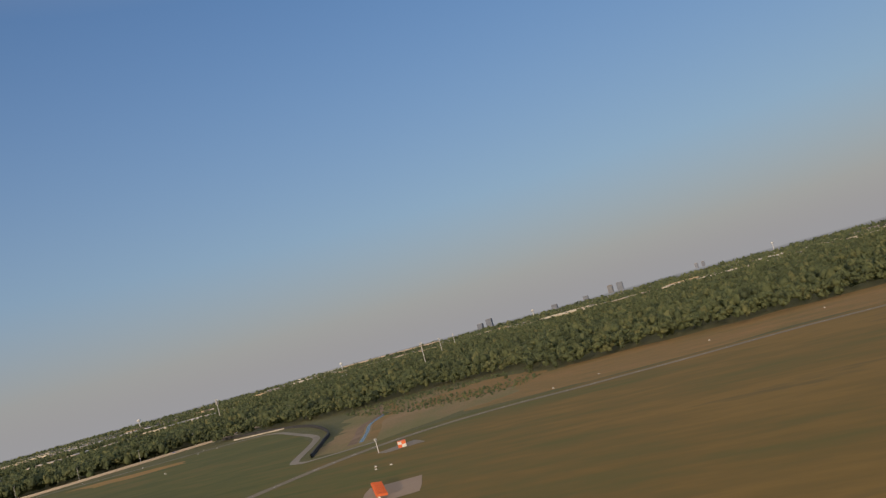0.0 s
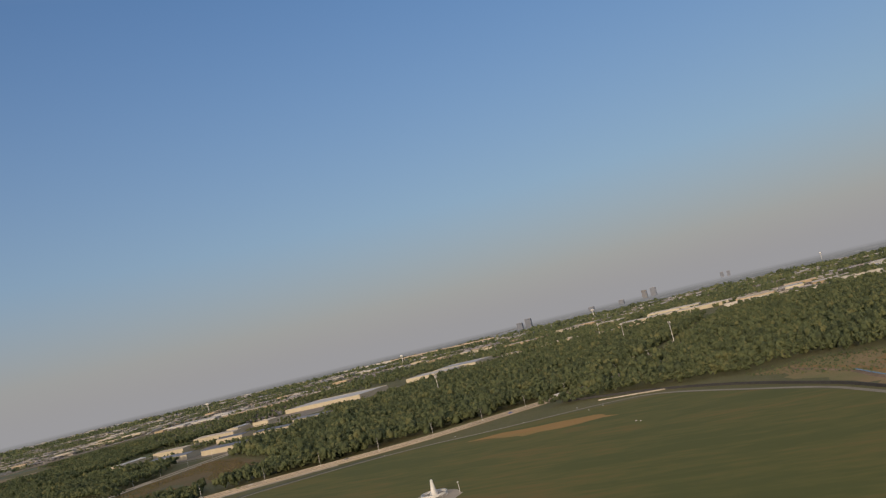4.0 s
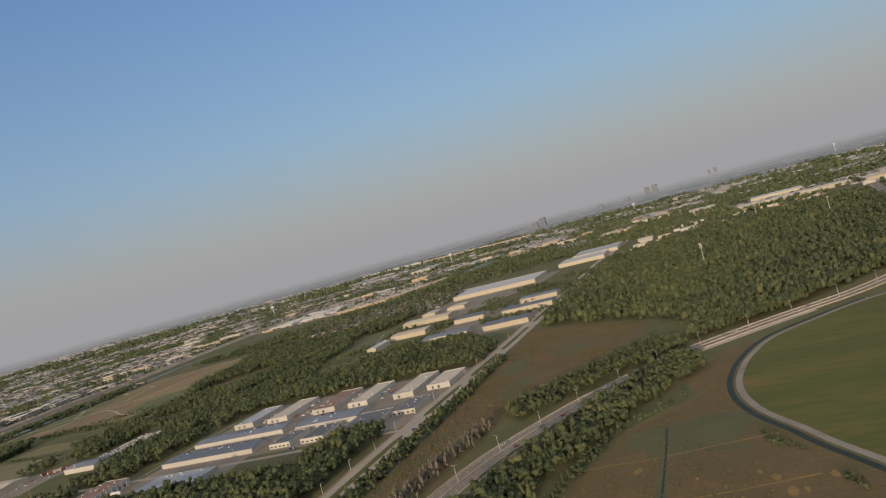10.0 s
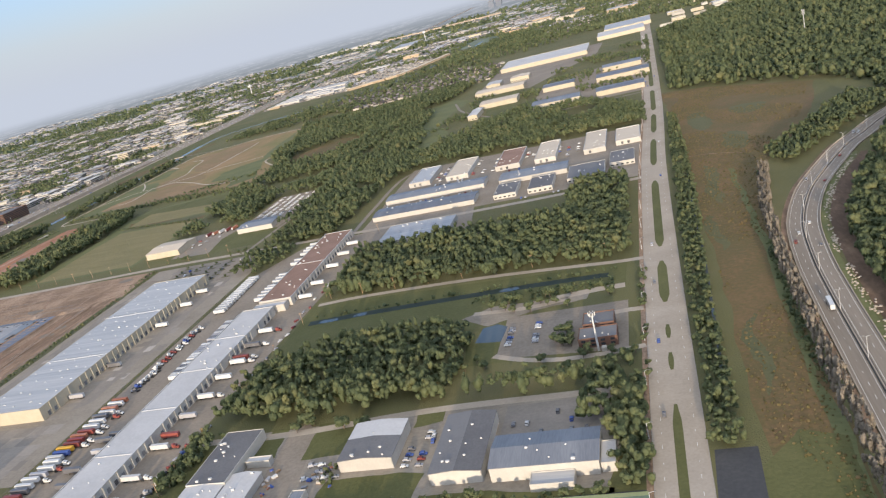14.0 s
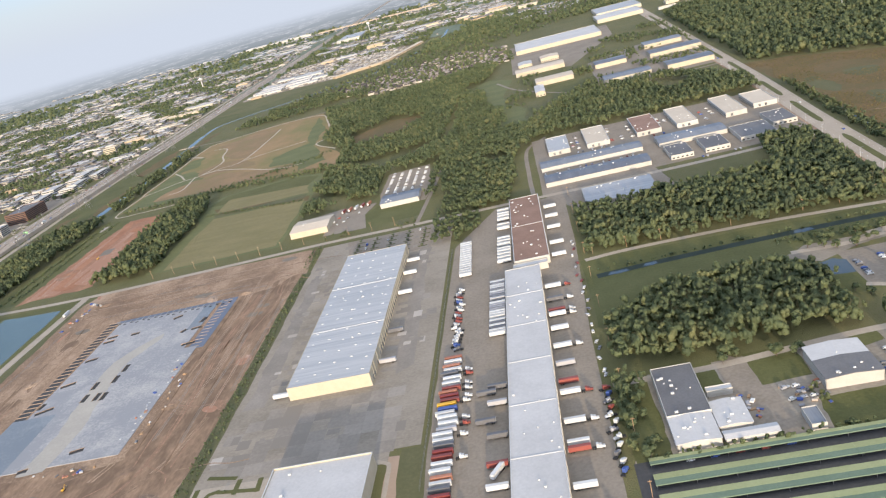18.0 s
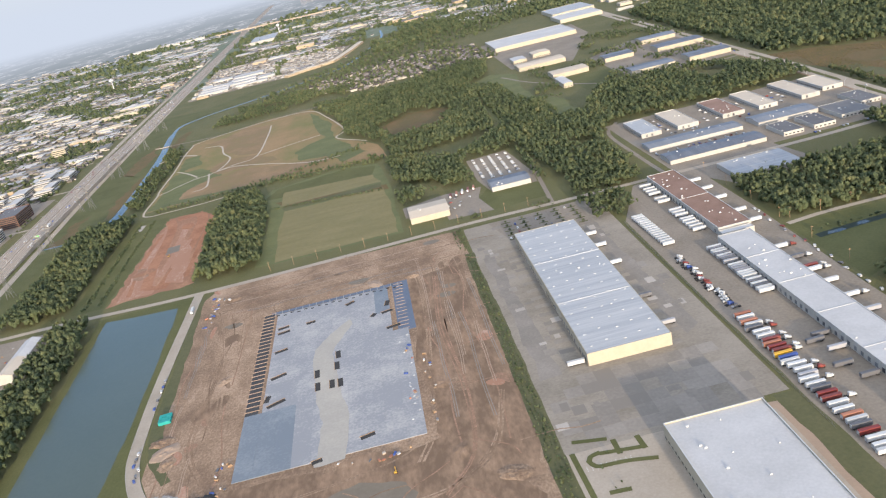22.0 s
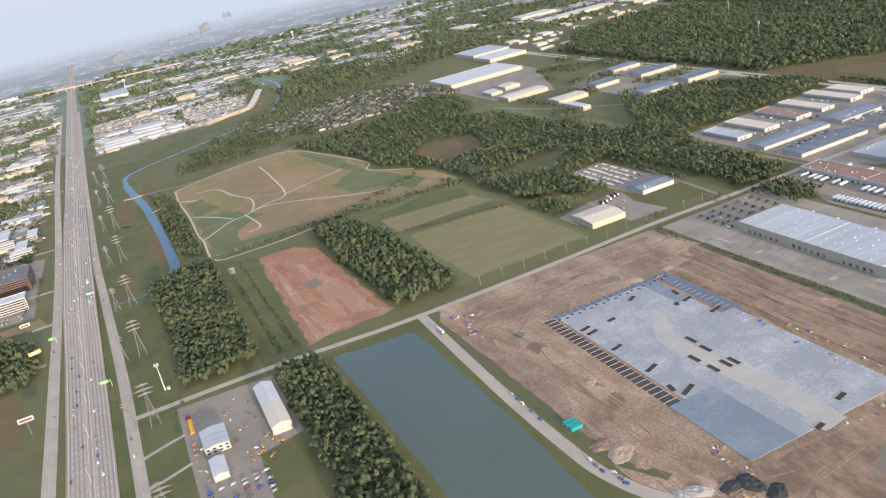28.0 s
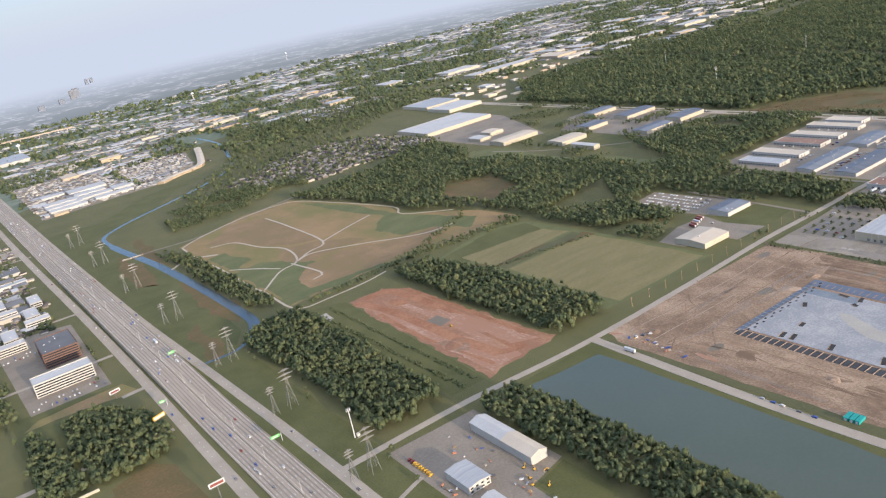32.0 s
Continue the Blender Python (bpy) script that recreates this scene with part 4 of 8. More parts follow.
for y in (-420, -230, 60, 330, 560, 1050, 1600, 2400):
    ribbon("cross_street", smooth([(-1700, y + 30), (-1200, y + 10), (-878, y)], 40), 4, -4, "road", 0.10, label="street meeting the frontage road")

for x in (-960, -1080, -1230, -1420, -1700):
    ribbon("suburban_street", smooth([(x, 480), (x - 6, 1000), (x - 14, 1700), (x - 24, 2700)], 60), 3.5, -3.5, "road", 0.09, label="pale straight street of the suburbs")
for y in (800, 940, 1180, 1330, 1500, 1850, 2150):
    ribbon("cross_street", smooth([(-2200, y + 40), (-1500, y + 20), (-905, y)], 60), 3.2, -3.2, "road", 0.095, label="street meeting the frontage road")
rng = random.Random(61)
for k in range(60):
    x, y, w, d = rng.uniform(-1800, -915), rng.uniform(560, 2300), rng.uniform(16, 48), rng.uniform(16, 40)
    sheet("parking_lot", [(x - w, y - d), (x + w, y - d), (x + w, y + d), (x - w, y + d)], ("asphalt", "concrete", "road")[k % 3], 0.055 + 0.0004 * k, "pale car park between suburban shops", category="pavement")
sheet("warehouse_lot", [(-800, 1400), (-560, 1430), (-505, 1425), (-400, 1500), (-360, 1560), (-300, 1860), (-420, 1880), (-520, 2040), (-800, 2060)], "asphalt", 0.056, "pale worn yards between the white warehouses", rough=6, category="pavement")

# ---- water ----
POND = [(-603, -175), (-560, -181), (-519, -186), (-516, -300), (-514, -430), (-518, -520), (-520, -600), (-594, -600), (-595, -420), (-599, -300)]
sheet("pond", POND, "water", 0.09, "still grey-green retention pond", rough=1.2, step=10, category="water")
BAYOU = smooth([(-802, 184), (-762, 184), (-735, 208), (-713, 250), (-711, 346), (-715, 496), (-724, 675), (-737, 801), (-746, 910), (-742, 1006), (-700, 1060), (-650, 1100), (-540, 1170), (-420, 1260), (-330, 1360), (-260, 1560), (-190, 1850), (-180, 2100)], 10)
BEND = next(k for k, q in enumerate(BAYOU) if q.y > 905)
MOUTH = next(k for k, q in enumerate(BAYOU) if q.x > -738)
ribbon("bayou", BAYOU[:MOUTH + 1], 2.6, -2.6, "canal", 0.095, label="narrow feeder of the bayou", category="water")
ribbon("bayou", BAYOU[MOUTH:BEND + 1], 7.4, -7.4, "canal", 0.10, label="blue-grey winding bayou", category="water")
ribbon("bayou", BAYOU[BEND:], 4.6, -4.6, "canal", 0.10, label="upper reach of the blue-grey bayou", category="water")
ribbon("ditch_water", smooth([(94, -390), (135, -386), (174, -384), (244, -381), (300, -380), (338, -381)], 10), 4.2, -4.2, "murk", 0.09, label="dark murky canal water", category="water")
# paler sheets on the dark canal: the sky's reflection put into their colour
for x, y, l in ((112, -389, 9), (138, -386, 6), (262, -381, 8)):
    sheet("open_water", [(x - l, y - 2), (x, y - 3.5), (x + l, y - 2), (x + l * 0.8, y + 3), (x - l * 0.7, y + 3)], "canal", 0.11, "open canal water, paler for the sky it mirrors", rough=1.5, step=5, category="water")
sheet("small_pond", [(250, -466), (252, -444), (262, -440), (270, -446), (268, -468)], "canal", 0.09, "small blue pond", category="water", rough=1.0, step=4)
for x, y, r in ((-318, -236, 9), (-233, -178, 8), (-228, -300, 6), (-234, -318, 8), (-447, -269, 8)):
    sheet("puddle", [(x + r * math.cos(k) * 1.2, y + r * math.sin(k) * 0.7) for k in np.arange(0, 6.2, 0.5)], "puddle", 0.118, "shallow puddle on bare earth", category="water", rough=2, step=4)
sheet("puddle", [(-362, -580), (-342, -571), (-325, -567), (-294, -575), (-286, -590), (-296, -606), (-330, -612), (-360, -600)], "puddle", 0.119, "wide shallow pool on bare earth", category="water", rough=5, step=5)
sheet("puddle", [(-577, 40), (-560, 42), (-558, 15), (-575, 12)], "puddle", 0.16, "shallow puddle on red clay", category="water", rough=2, step=4)
ribbon("drainage_ditch", smooth([(1223, 57), (1240, 0), (1262, -44), (1284, -90)], 8), 1.3, -1.3, "canal", 0.10, label="concrete drainage ditch with water", category="water")
ribbon("ditch_bank", smooth([(1180, 130), (1223, 57), (1240, 0), (1262, -44), (1284, -90)], 8), 9, 2.5, "drygrass", 0.09, label="eroded earth bank of the ditch", category="ground")
ribbon("ditch_bank", smooth([(1180, 130), (1223, 57), (1240, 0), (1262, -44), (1284, -90)], 8), -2.5, -8, "mud", 0.09, label="eroded earth bank of the ditch", category="ground")

sheet("ditch_scrub", [(1150, 130), (1185, 70), (1215, 10), (1240, -40), (1262, -105), (1296, -98), (1330, -55), (1360, -20), (1330, 60), (1300, 120), (1220, 160)], "park", 0.07, "eroded brown ground round the ditch", rough=12, step=8)
sheet("ditch_scrub", [(1240, 60), (1300, 20), (1360, 40), (1330, 110), (1260, 130)], "drygrass", 0.085, "drier scrub beside the ditch", rough=14, step=8)
sheet("brown_lot", [(-953, 0), (-915, 12), (-897, -8), (-892, -87), (-893, -126), (-964, -52)], "strip", 0.065, "bare brown lot west of the freeway", rough=3)
sheet("brown_lot", [(-1002, 202), (-984, 222), (-890, 227), (-879, 184), (-919, 196), (-969, 204)], "park", 0.066, "worn grass lot beside the offices", rough=3)
# estate drives and yard tracks
for pts, w in (([(362, -498), (340, -502), (310, -503), (285, -497), (266, -488)], 2.6), ([(362, -446), (352, -446), (340, -447)], 3), ([(300, -410), (330, -405), (350, -404)], 4), ([(240, -418), (280, -420), (310, -414)], 3), ([(84, -556), (150, -556), (240, -546), (345, -545)], 3.2), ([(-752, -212), (-770, -218), (-790, -226)], 2.2), ([(-752, -262), (-772, -270), (-791, -276)], 2.0), ([(-870, -395), (-940, -380), (-990, -330)], 4), ([(-864, 190), (-900, 188)], 4)):
    ribbon("drive", smooth(pts, 6), w, -w, "road", 0.125, label="pale concrete drive")
rng = random.Random(77)
for k in range(12):
    x, y = rng.choice((rng.uniform(-470, -430), rng.uniform(-262, -212), rng.uniform(-470, -210))), rng.uniform(-660, -175)
    if -425 < x < -263 and -540 < y < -250:
        continue
    r = rng.uniform(5, 12)
    sheet("damp_patch", [(x + r * math.cos(a) * rng.uniform(0.8, 1.1), y + r * math.sin(a) * rng.uniform(1.0, 1.4)) for a in np.arange(0, 6.2, 0.6)], "mud" if k % 3 else "dirt", 0.112 + 0.0006 * k, "tone change in bare earth", rough=1.2, step=4)

sheet("dark_lane", [(-186, -250), (-176, -250), (-172, -380), (-170, -500), (-186, -502)], "stain", 0.091, "dark worn lane beside the warehouse", rough=4, step=10, category="pavement")
sheet("dark_lane", [(-72, -200), (-62, -200), (-60, -330), (-56, -480), (-70, -490), (-74, -350)], "stain", 0.091, "dark worn lane beside the warehouse", rough=4, step=10, category="pavement")
# green and worn spots of the workshop yards
for pts in ([(168, -585), (196, -583), (196, -548), (166, -548)], [(190, -640), (246, -640), (246, -606), (232, -604), (192, -606)], [(134, -582), (148, -580), (146, -550), (134, -550)], [(84, -640), (106, -640), (106, -552), (84, -552)], [(340, -640), (366, -640), (366, -548), (344, -548), (348, -600)], [(250, -640), (345, -640), (345, -630), (250, -624)], [(230, -562), (248, -560), (246, -546), (230, -546)]):
    sheet("yard_grass", pts, "lawn", 0.085, "rough grass between workshop yards", rough=2.5, step=5)
sheet("yard_asphalt", [(283, -588), (340, -588), (342, -549), (284, -550)], "stain", 0.082, "dark asphalt equipment yard", rough=1, category="pavement")
sheet("yard_asphalt", [(152, -638), (176, -638), (170, -560), (156, -545), (148, -560)], "asphalt", 0.083, "worn drive between workshops", rough=1.5, category="pavement")
# scrubland: ditches, faint tracks and bare spots
for pts, m, w in (([(556, -397), (590, -396), (620, -394), (670, -388), (715, -380)], "drygrass", 1.0), ([(628, -250), (630, -312), (631, -383), (632, -450)], "scrub", 3.2), ([(629, -262), (631, -330), (632, -440)], "murk", 0.7), ([(555, -474), (590, -466), (620, -458), (680, -440)], "mud", 1.4), ([(590, -560), (600, -532), (625, -500), (660, -490)], "field", 2.5), ([(566, -325), (600, -322), (624, -321), (672, -312), (700, -308)], "drygrass", 0.8), ([(413, -95), (440, -100), (468, -118)], "mud", 0.9)):
    ribbon("scrub_track", smooth(pts, 8), w, -w, m, 0.07 + 0.006 * (4 - w), label="faint track or ditch in the scrubland", category="ground")
for x, y, r in ((583, -526, 5), (592, -512, 4), (602, -503, 3), (685, -368, 3), (693, -377, 4), (698, -399, 5), (706, -399, 3), (723, -381, 4), (615, -339, 5)):
    sheet("bare_spot", [(x + r * math.cos(a) * 0.6, y + r * math.sin(a) * 1.3) for a in np.arange(0, 6.2, 0.5)], "drygrass", 0.08, "bare pale spot in the scrubland", rough=4, step=3)
for pts in ([(600, -260), (680, -250), (680, -330), (620, -320)], [(575, -560), (620, -580), (690, -560), (690, -500), (610, -520)]):
    sheet("green_scrub", pts, "scrub", 0.065, "greener low scrub in the brown field", rough=14, step=8)
for pts in ([(-700, 330), (-712, 470), (-722, 560), (-735, 470), (-742, 330), (-728, 262)], [(-752, 560), (-742, 700), (-758, 820), (-776, 700), (-778, 580)], [(-716, 640), (-700, 760), (-690, 900), (-712, 900), (-726, 760)], [(-792, 180), (-770, 190), (-768, 320), (-790, 300)]):
    sheet("dry_patch", pts, "strip", 0.073, "dry brown grass beside the bayou", rough=9, step=6)
sheet("field_band", [(-420, 96), (-290, 64), (-268, 62), (-270, 84), (-300, 92), (-436, 128)], "strip", 0.075, "dark unmown band across the hay field", rough=3)
sheet("field_band", [(-452, 150), (-300, 112), (-280, 200), (-330, 222), (-440, 196)], "lawn", 0.07, "paler mown part of the hay field", rough=4)
for k, (pts, w, mat) in enumerate((([(-600, 172), (-588, 120), (-584, 40), (-583, -30), (-576, -100)], 7, "red_dark"), ([(-588, 165), (-560, 172), (-546, 140), (-545, 40), (-548, -40), (-556, -112)], 8, "red_dark"), ([(-580, -92), (-564, -104), (-546, -92)], 6, "red_dark"), ([(-600, 110), (-604, 20), (-598, -60), (-594, -112)], 3, "red_dark"), ([(-533, 150), (-531, 40), (-529, -90)], 3, "red_dark"), ([(-566, 120), (-564, 60), (-563, -20), (-566, -70)], 5, "clay_pale"), ([(-598, 20), (-596, -40), (-588, -100)], 4, "clay_pale"))):
    ribbon("haul_track", smooth(pts, 10), w, -w, mat, 0.1312 + 0.0037 * k, label="orange haul track in red clay" if mat == "red_dark" else "pale scraped band of clay", category="ground")

# ---- buildings ----
def building(name, label, x0, x1, y0, y1, h, wall, roof, category="warehouse", group="", docks=(), vents=0, parapet=0.5, gable=0.0, turn=0.0, windows="", seams=0, lip=0.0, storeys=0, grid=None):
    """A building with solid walls and a roof of its own; docks: sides W, E, S, N that carry loading doors; windows: sides with window rows."""
    cx, cy, w, d = (x0 + x1) / 2, (y0 + y1) / 2, (x1 - x0) / 2, (y1 - y0) / 2
    root = empty(name, label, category, group, pose(cx, cy, 0.0, 0, 0, turn))
    rng = random.Random(int(cx * 7 + cy * 13))
    t = 0.35
    bm = bmesh.new()
    if gable:
        along = w > d
        for s in (-1, 1):
            if along:
                add_box(bm, -w, w, s * d - t / 2, s * d + t / 2, -0.5, h)
            else:
                add_box(bm, s * w - t / 2, s * w + t / 2, -d, d, -0.5, h)
        for s in (-1, 1):
            if along:
                p = [(s * w, -d, -0.5), (s * w, d, -0.5), (s * w, d, h), (s * w, 0, h + gable), (s * w, -d, h)]
            else:
                p = [(-w, s * d, -0.5), (w, s * d, -0.5), (w, s * d, h), (0, s * d, h + gable), (-w, s * d, h)]
            off = Vector((t * s, 0, 0)) if along else Vector((0, t * s, 0))
            a = [bm.verts.new(Vector(q)) for q in p]
            b = [bm.verts.new(Vector(q) - off) for q in p]
            bm.faces.new(a)
            bm.faces.new(b[::-1])
            for k in range(5):
                bm.faces.new((a[k], b[k], b[(k + 1) % 5], a[(k + 1) % 5]))
        bmesh.ops.recalc_face_normals(bm, faces=bm.faces[:])
        shell, tops = part("wall", bm, wall, root), []
        for s in (-1, 1):
            bm = bmesh.new()
            o = 0.5
            if along:
                p = [(-w - o, s * (d + o), h - gable * o / d), (w + o, s * (d + o), h - gable * o / d), (w + o, 0, h + gable), (-w - o, 0, h + gable)]
            else:
                p = [(s * (w + o), -d - o, h - gable * o / w), (s * (w + o), d + o, h - gable * o / w), (0, d + o, h + gable), (0, -d - o, h + gable)]
            a = [bm.verts.new(Vector(q) + Vector((0, 0, 0.25))) for q in p]
            b = [bm.verts.new(Vector(q) + Vector((0, 0, 0.02))) for q in p]
            bm.faces.new(a)
            bm.faces.new(b[::-1])
            for k in range(4):
                bm.faces.new((a[k], b[k], b[(k + 1) % 4], a[(k + 1) % 4]))
            bmesh.ops.recalc_face_normals(bm, faces=bm.faces[:])
            tops.append(part("roof", bm, roof if isinstance(roof, str) else roof[s > 0], root))
    else:
        for a in ((-w, w, -d, -d + t), (-w, w, d - t, d), (-w, -w + t, -d + t, d - t), (w - t, w, -d + t, d - t)):
            add_box(bm, *a, -0.5, h + parapet)
        shell = part("wall", bm, wall, root)
        tops = [part("roof", box(-w + t, w - t, -d + t, d - t, h - 0.4, h), roof, root)]
        if lip:
            bm = bmesh.new()
            for a in ((-w - 0.1, w + 0.1, -d - 0.1, -d + lip), (-w - 0.1, w + 0.1, d - lip, d + 0.1), (-w - 0.1, -w + lip, -d + lip, d - lip), (w - lip, w + 0.1, -d + lip, d - lip)):
                add_box(bm, *a, h + parapet, h + parapet + 0.15)
            part("coping", bm, "vent", shell)
    def top(x, y):
        if not gable:
            return h
        return h + gable * (1 - (abs(y) / d if w > d else abs(x) / w)) + 0.2
    for k in range(seams):
        f = (k + 1) / (seams + 1) * 2 - 1
        part("roof_seam", box(-w + t, w - t, f * d - 0.25, f * d + 0.25, h, h + 0.3) if d > w else box(f * w - 0.25, f * w + 0.25, -d + t, d - t, h, h + 0.3), "vent", tops[0])
    if grid:
        for i in range(grid[0]):
            for k in range(grid[1]):
                me = shared("skylight", lambda: box(-1.0, 1.0, -0.5, 0.5, -0.1, 0.35, bevel=0.08), "vent")
                part("skylight", me, None, tops[0], at=pose(-w + 2 * w * (i + 0.5) / grid[0], -d + 2 * d * (k + 0.5 + 0.25 * (i % 2)) / grid[1], h))
    for k in range(vents):
        x, y, s = rng.uniform(-w * 0.85, w * 0.85), rng.uniform(-d * 0.93, d * 0.93), rng.choice((0.4, 0.5, 0.7, 1.0))
        me = shared(("roof_vent", s), lambda: box(-s, s, -s * 0.6, s * 0.6, -0.2, 0.5 + s * 0.5, bevel=0.12), "vent")
        part("roof_vent", me, None, tops[0] if (y if w > d else x) < 0 else tops[-1], at=pose(x, y, top(x, y)))
    for side in docks:
        length, pitch = (d if side in "WE" else w), 7.4
        n = int(2 * length / pitch) - 1
        for k in range(n):
            c = -length + pitch * (k + 1)
            if rng.random() < 0.12:
                continue
            me = shared("dock_door", lambda: box(-0.12, 0.12, -1.4, 1.4, 0.9, 4.1), "door")
            at = {"W": pose(-w, c, 0), "E": pose(w, c, 0), "S": pose(c, -d, 0, 0, 0, 90), "N": pose(c, d, 0, 0, 0, 90)}[side]
            part("dock_door", me, None, shell, at=at)
            if category == "truck terminal" or h > 9:
                part("pilaster", shared(("pilaster", h), lambda: box(-0.3, 0.3, -0.55, 0.55, 0.0, h), wall), None, shell, at=at @ pose(0, pitch / 2, 0))
            if k % 6 == 0 and h > 9:
                me = shared("dock_canopy", lambda: box(-0.9, 0.9, -1.9, 1.9, 4.4, 4.6), "metal")
                part("dock_canopy", me, None, shell, at=at)
    for side in windows:
        length = d if side in "WE" else w
        n = max(1, int(2 * length / 5.0))
        for s in range(storeys or 1):
            z = 1.2 + s * (h - 0.6) / (storeys or 1)
            if storeys > 2:
                me = shared(("window_band", length), lambda: box(-0.1, 0.1, -length + 1, length - 1, 0, 1.7), "glass")
                part("window_band", me, None, shell, at={"W": pose(-w, 0, z), "E": pose(w, 0, z), "S": pose(0, -d, z, 0, 0, 90), "N": pose(0, d, z, 0, 0, 90)}[side])
                continue
            for k in range(n):
                c = -length + (k + 0.5) * 2 * length / n
                me = shared("window", lambda: box(-0.08, 0.08, -1.3, 1.3, 0, 1.5), "glass")
                at = {"W": pose(-w, c, z), "E": pose(w, c, z), "S": pose(c, -d, z, 0, 0, 90), "N": pose(c, d, z, 0, 0, 90)}[side]
                part("window", me, None, shell, at=at)
    return root

# the big warehouses
building("warehouse", "long cream warehouse with a grey ribbed metal roof", -148.5, -84, -500, -240, 10.5, "cream", "roof_metal", docks="WE", vents=6, parapet=0.25, seams=2, windows="N", grid=(5, 14))
building("warehouse", "white-roofed warehouse with cream parapet beside a car park", -130, -66, -760, -600, 10.5, "cream", "roof_white", vents=22, parapet=1.1, lip=0.6, windows="W", storeys=1)
building("cross_dock", "very long white-roofed truck terminal with dock doors", 18, 48.5, -1000, -357, 7.5, "white_wall", "roof_white", "truck terminal", docks="WE", vents=50, parapet=0.35, seams=11, lip=0.5)
building("cross_dock", "truck terminal with a brown gravel roof", 25.5, 57.5, -341, -162, 7.5, "white_wall", "roof_brown", "truck terminal", docks="WE", vents=24, parapet=0.3, seams=1, lip=0.5, turn=0.6)
building("terminal_link", "white flat link between the two terminals", 25, 56, -352, -344, 6, "white_wall", "roof_white", "annex")
building("workshop", "low works building with a pale roof and orange-lit wall", -249, -201, -107, -62, 7, "cream", "roof_tan", "works building", gable=2.0, windows="S", vents=5)
building("depot_office", "blue-roofed truck depot building", -140, -90, -62, -28, 6, "white_wall", "roof_blue", "depot", gable=1.5, windows="S", vents=4)
for x0, x1, y0, y1, roof, lab in ((79, 107, 2, 76, "roof_metal", "pale blue-roofed unit"), (129, 158, 0, 84, "roof_tan", "tan-roofed unit"), (193, 224, 2, 86, "roof_brown", "brown-roofed unit with roof plant"), (243, 269, 0, 88, "roof_tan", "tan-roofed unit"), (303, 329, 0, 93, "roof_tan", "tan-roofed unit"), (341, 370, 14, 80, "roof_tan", "pale-roofed unit beside the boulevard")):
    building("industrial_unit", lab + " on an industrial estate", x0, x1, y0, y1, 5.5, "white_wall", roof, "industrial unit", "units on the estate", docks="S", vents=8, parapet=0.5, lip=0.4, windows="W")
for x0, x1, y0, y1 in ((66, 189, -62, -33), (68, 188, -124, -92), (208, 287, -66, -32)):
    building("industrial_unit", "long unit with a blue-grey metal roof", x0, x1, y0, y1, 5.2, "white_wall", "roof_blue", "industrial unit", "long units", docks="S", vents=8, gable=1.5)
building("flat_roof_shed", "low shed with a blue flat roof among trees", 104, 178, -223, -170, 5.5, "white_wall", "roof_metal", "shed", vents=14, parapet=0.2)
for x0, x1, y0, y1 in ((210, 235, -124, -80), (248, 275, -124, -78), (290, 330, -112, -60), (335, 362, -80, -30)):
    building("small_unit", "small unit with a dark grey flat roof", x0, x1, y0, y1, 5, "white_wall", "roof_grey", "industrial unit", "small units", vents=6, windows="S", parapet=0.3)
for x0, x1, y0, y1 in ((203, 262, 514, 600), (200, 280, 358, 426), (311, 384, 610, 682), (303, 396, 484, 588), (307, 384, 360, 428)):
    building("warehouse", "cream warehouse with a blue-grey roof", x0, x1, (y0 + y1) / 2 - 20, (y0 + y1) / 2 + 20, 8, "cream", "roof_blue", group="far warehouses", gable=1.6, docks="S", vents=0)
building("warehouse", "very long pale warehouse with cream side walls", 60, 268, 965, 1110, 9, "cream", "roof_white", vents=10, lip=0.6)
building("warehouse", "pale warehouse with cream walls near the boulevard", 285, 405, 1180, 1290, 9, "cream", "roof_white", vents=4)
building("warehouse", "pale warehouse with blue-grey roof near the boulevard", 300, 425, 1320, 1460, 9, "cream", "roof_metal", vents=4)
for x0, x1, y0, y1 in ((52, 153, 650, 700), (87, 158, 500, 545), (82, 99, 405, 470), (60, 90, 745, 790), (110, 150, 770, 810)):
    building("warehouse", "cream works hall with a pale roof", x0, x1, y0, y1, 8, "cream", "roof_white" if x1 < 100 else "roof_tan", group="works halls", gable=1.5, vents=3, windows="S")
# workshops by the storage rows
n1 = building("workshop", "white workshop with a roof half white and half dark grey", 198, 229, -600, -564, 7, "white_wall", "roof_grey", gable=1.2, vents=6)
for s in (-1, 1):
    bm = bmesh.new()
    p = [(s * 16.0, 2.0, 7.27 - 1.2 * 0.5 / 15.5), (s * 16.0, 18.5, 7.27 - 1.2 * 0.5 / 15.5), (0, 18.5, 8.47), (0, 2.0, 8.47)]
    bm.faces.new([bm.verts.new(Vector(q) + Vector((0, 0, 0.03))) for q in (p if s > 0 else p[::-1])])
    bm.normal_update()
    part("roof_coating", bm, "roof_white", n1, "white coated half of the roof")
building("workshop", "long white workshop with a dark grey roof", 254, 281, -618, -565, 7, "white_wall", "roof_grey", gable=1.2, vents=9)
building("workshop", "white workshop with a ribbed blue-grey roof", 285.5, 338.5, -619, -592, 8, "white_wall", "roof_blue", gable=2.0, vents=6)
building("lean_to", "low white lean-to beside the blue-roofed workshop", 306, 327, -629, -619.4, 4, "white_wall", "roof_metal", "annex")
building("lean_to", "white block at the end of the blue-roofed workshop", 339, 346, -618, -600, 5, "white_wall", "roof_white", "annex")
building("workshop", "workshop with a dark flat roof among trees", 108, 133, -609, -557, 6.5, "white_wall", "roof_grey", vents=10, parapet=0.3)
building("shed", "white metal shed with roof lights", 108.5, 132, -634, -609.4, 5.5, "white_wall", "roof_white", "shed", gable=1.0, vents=8)
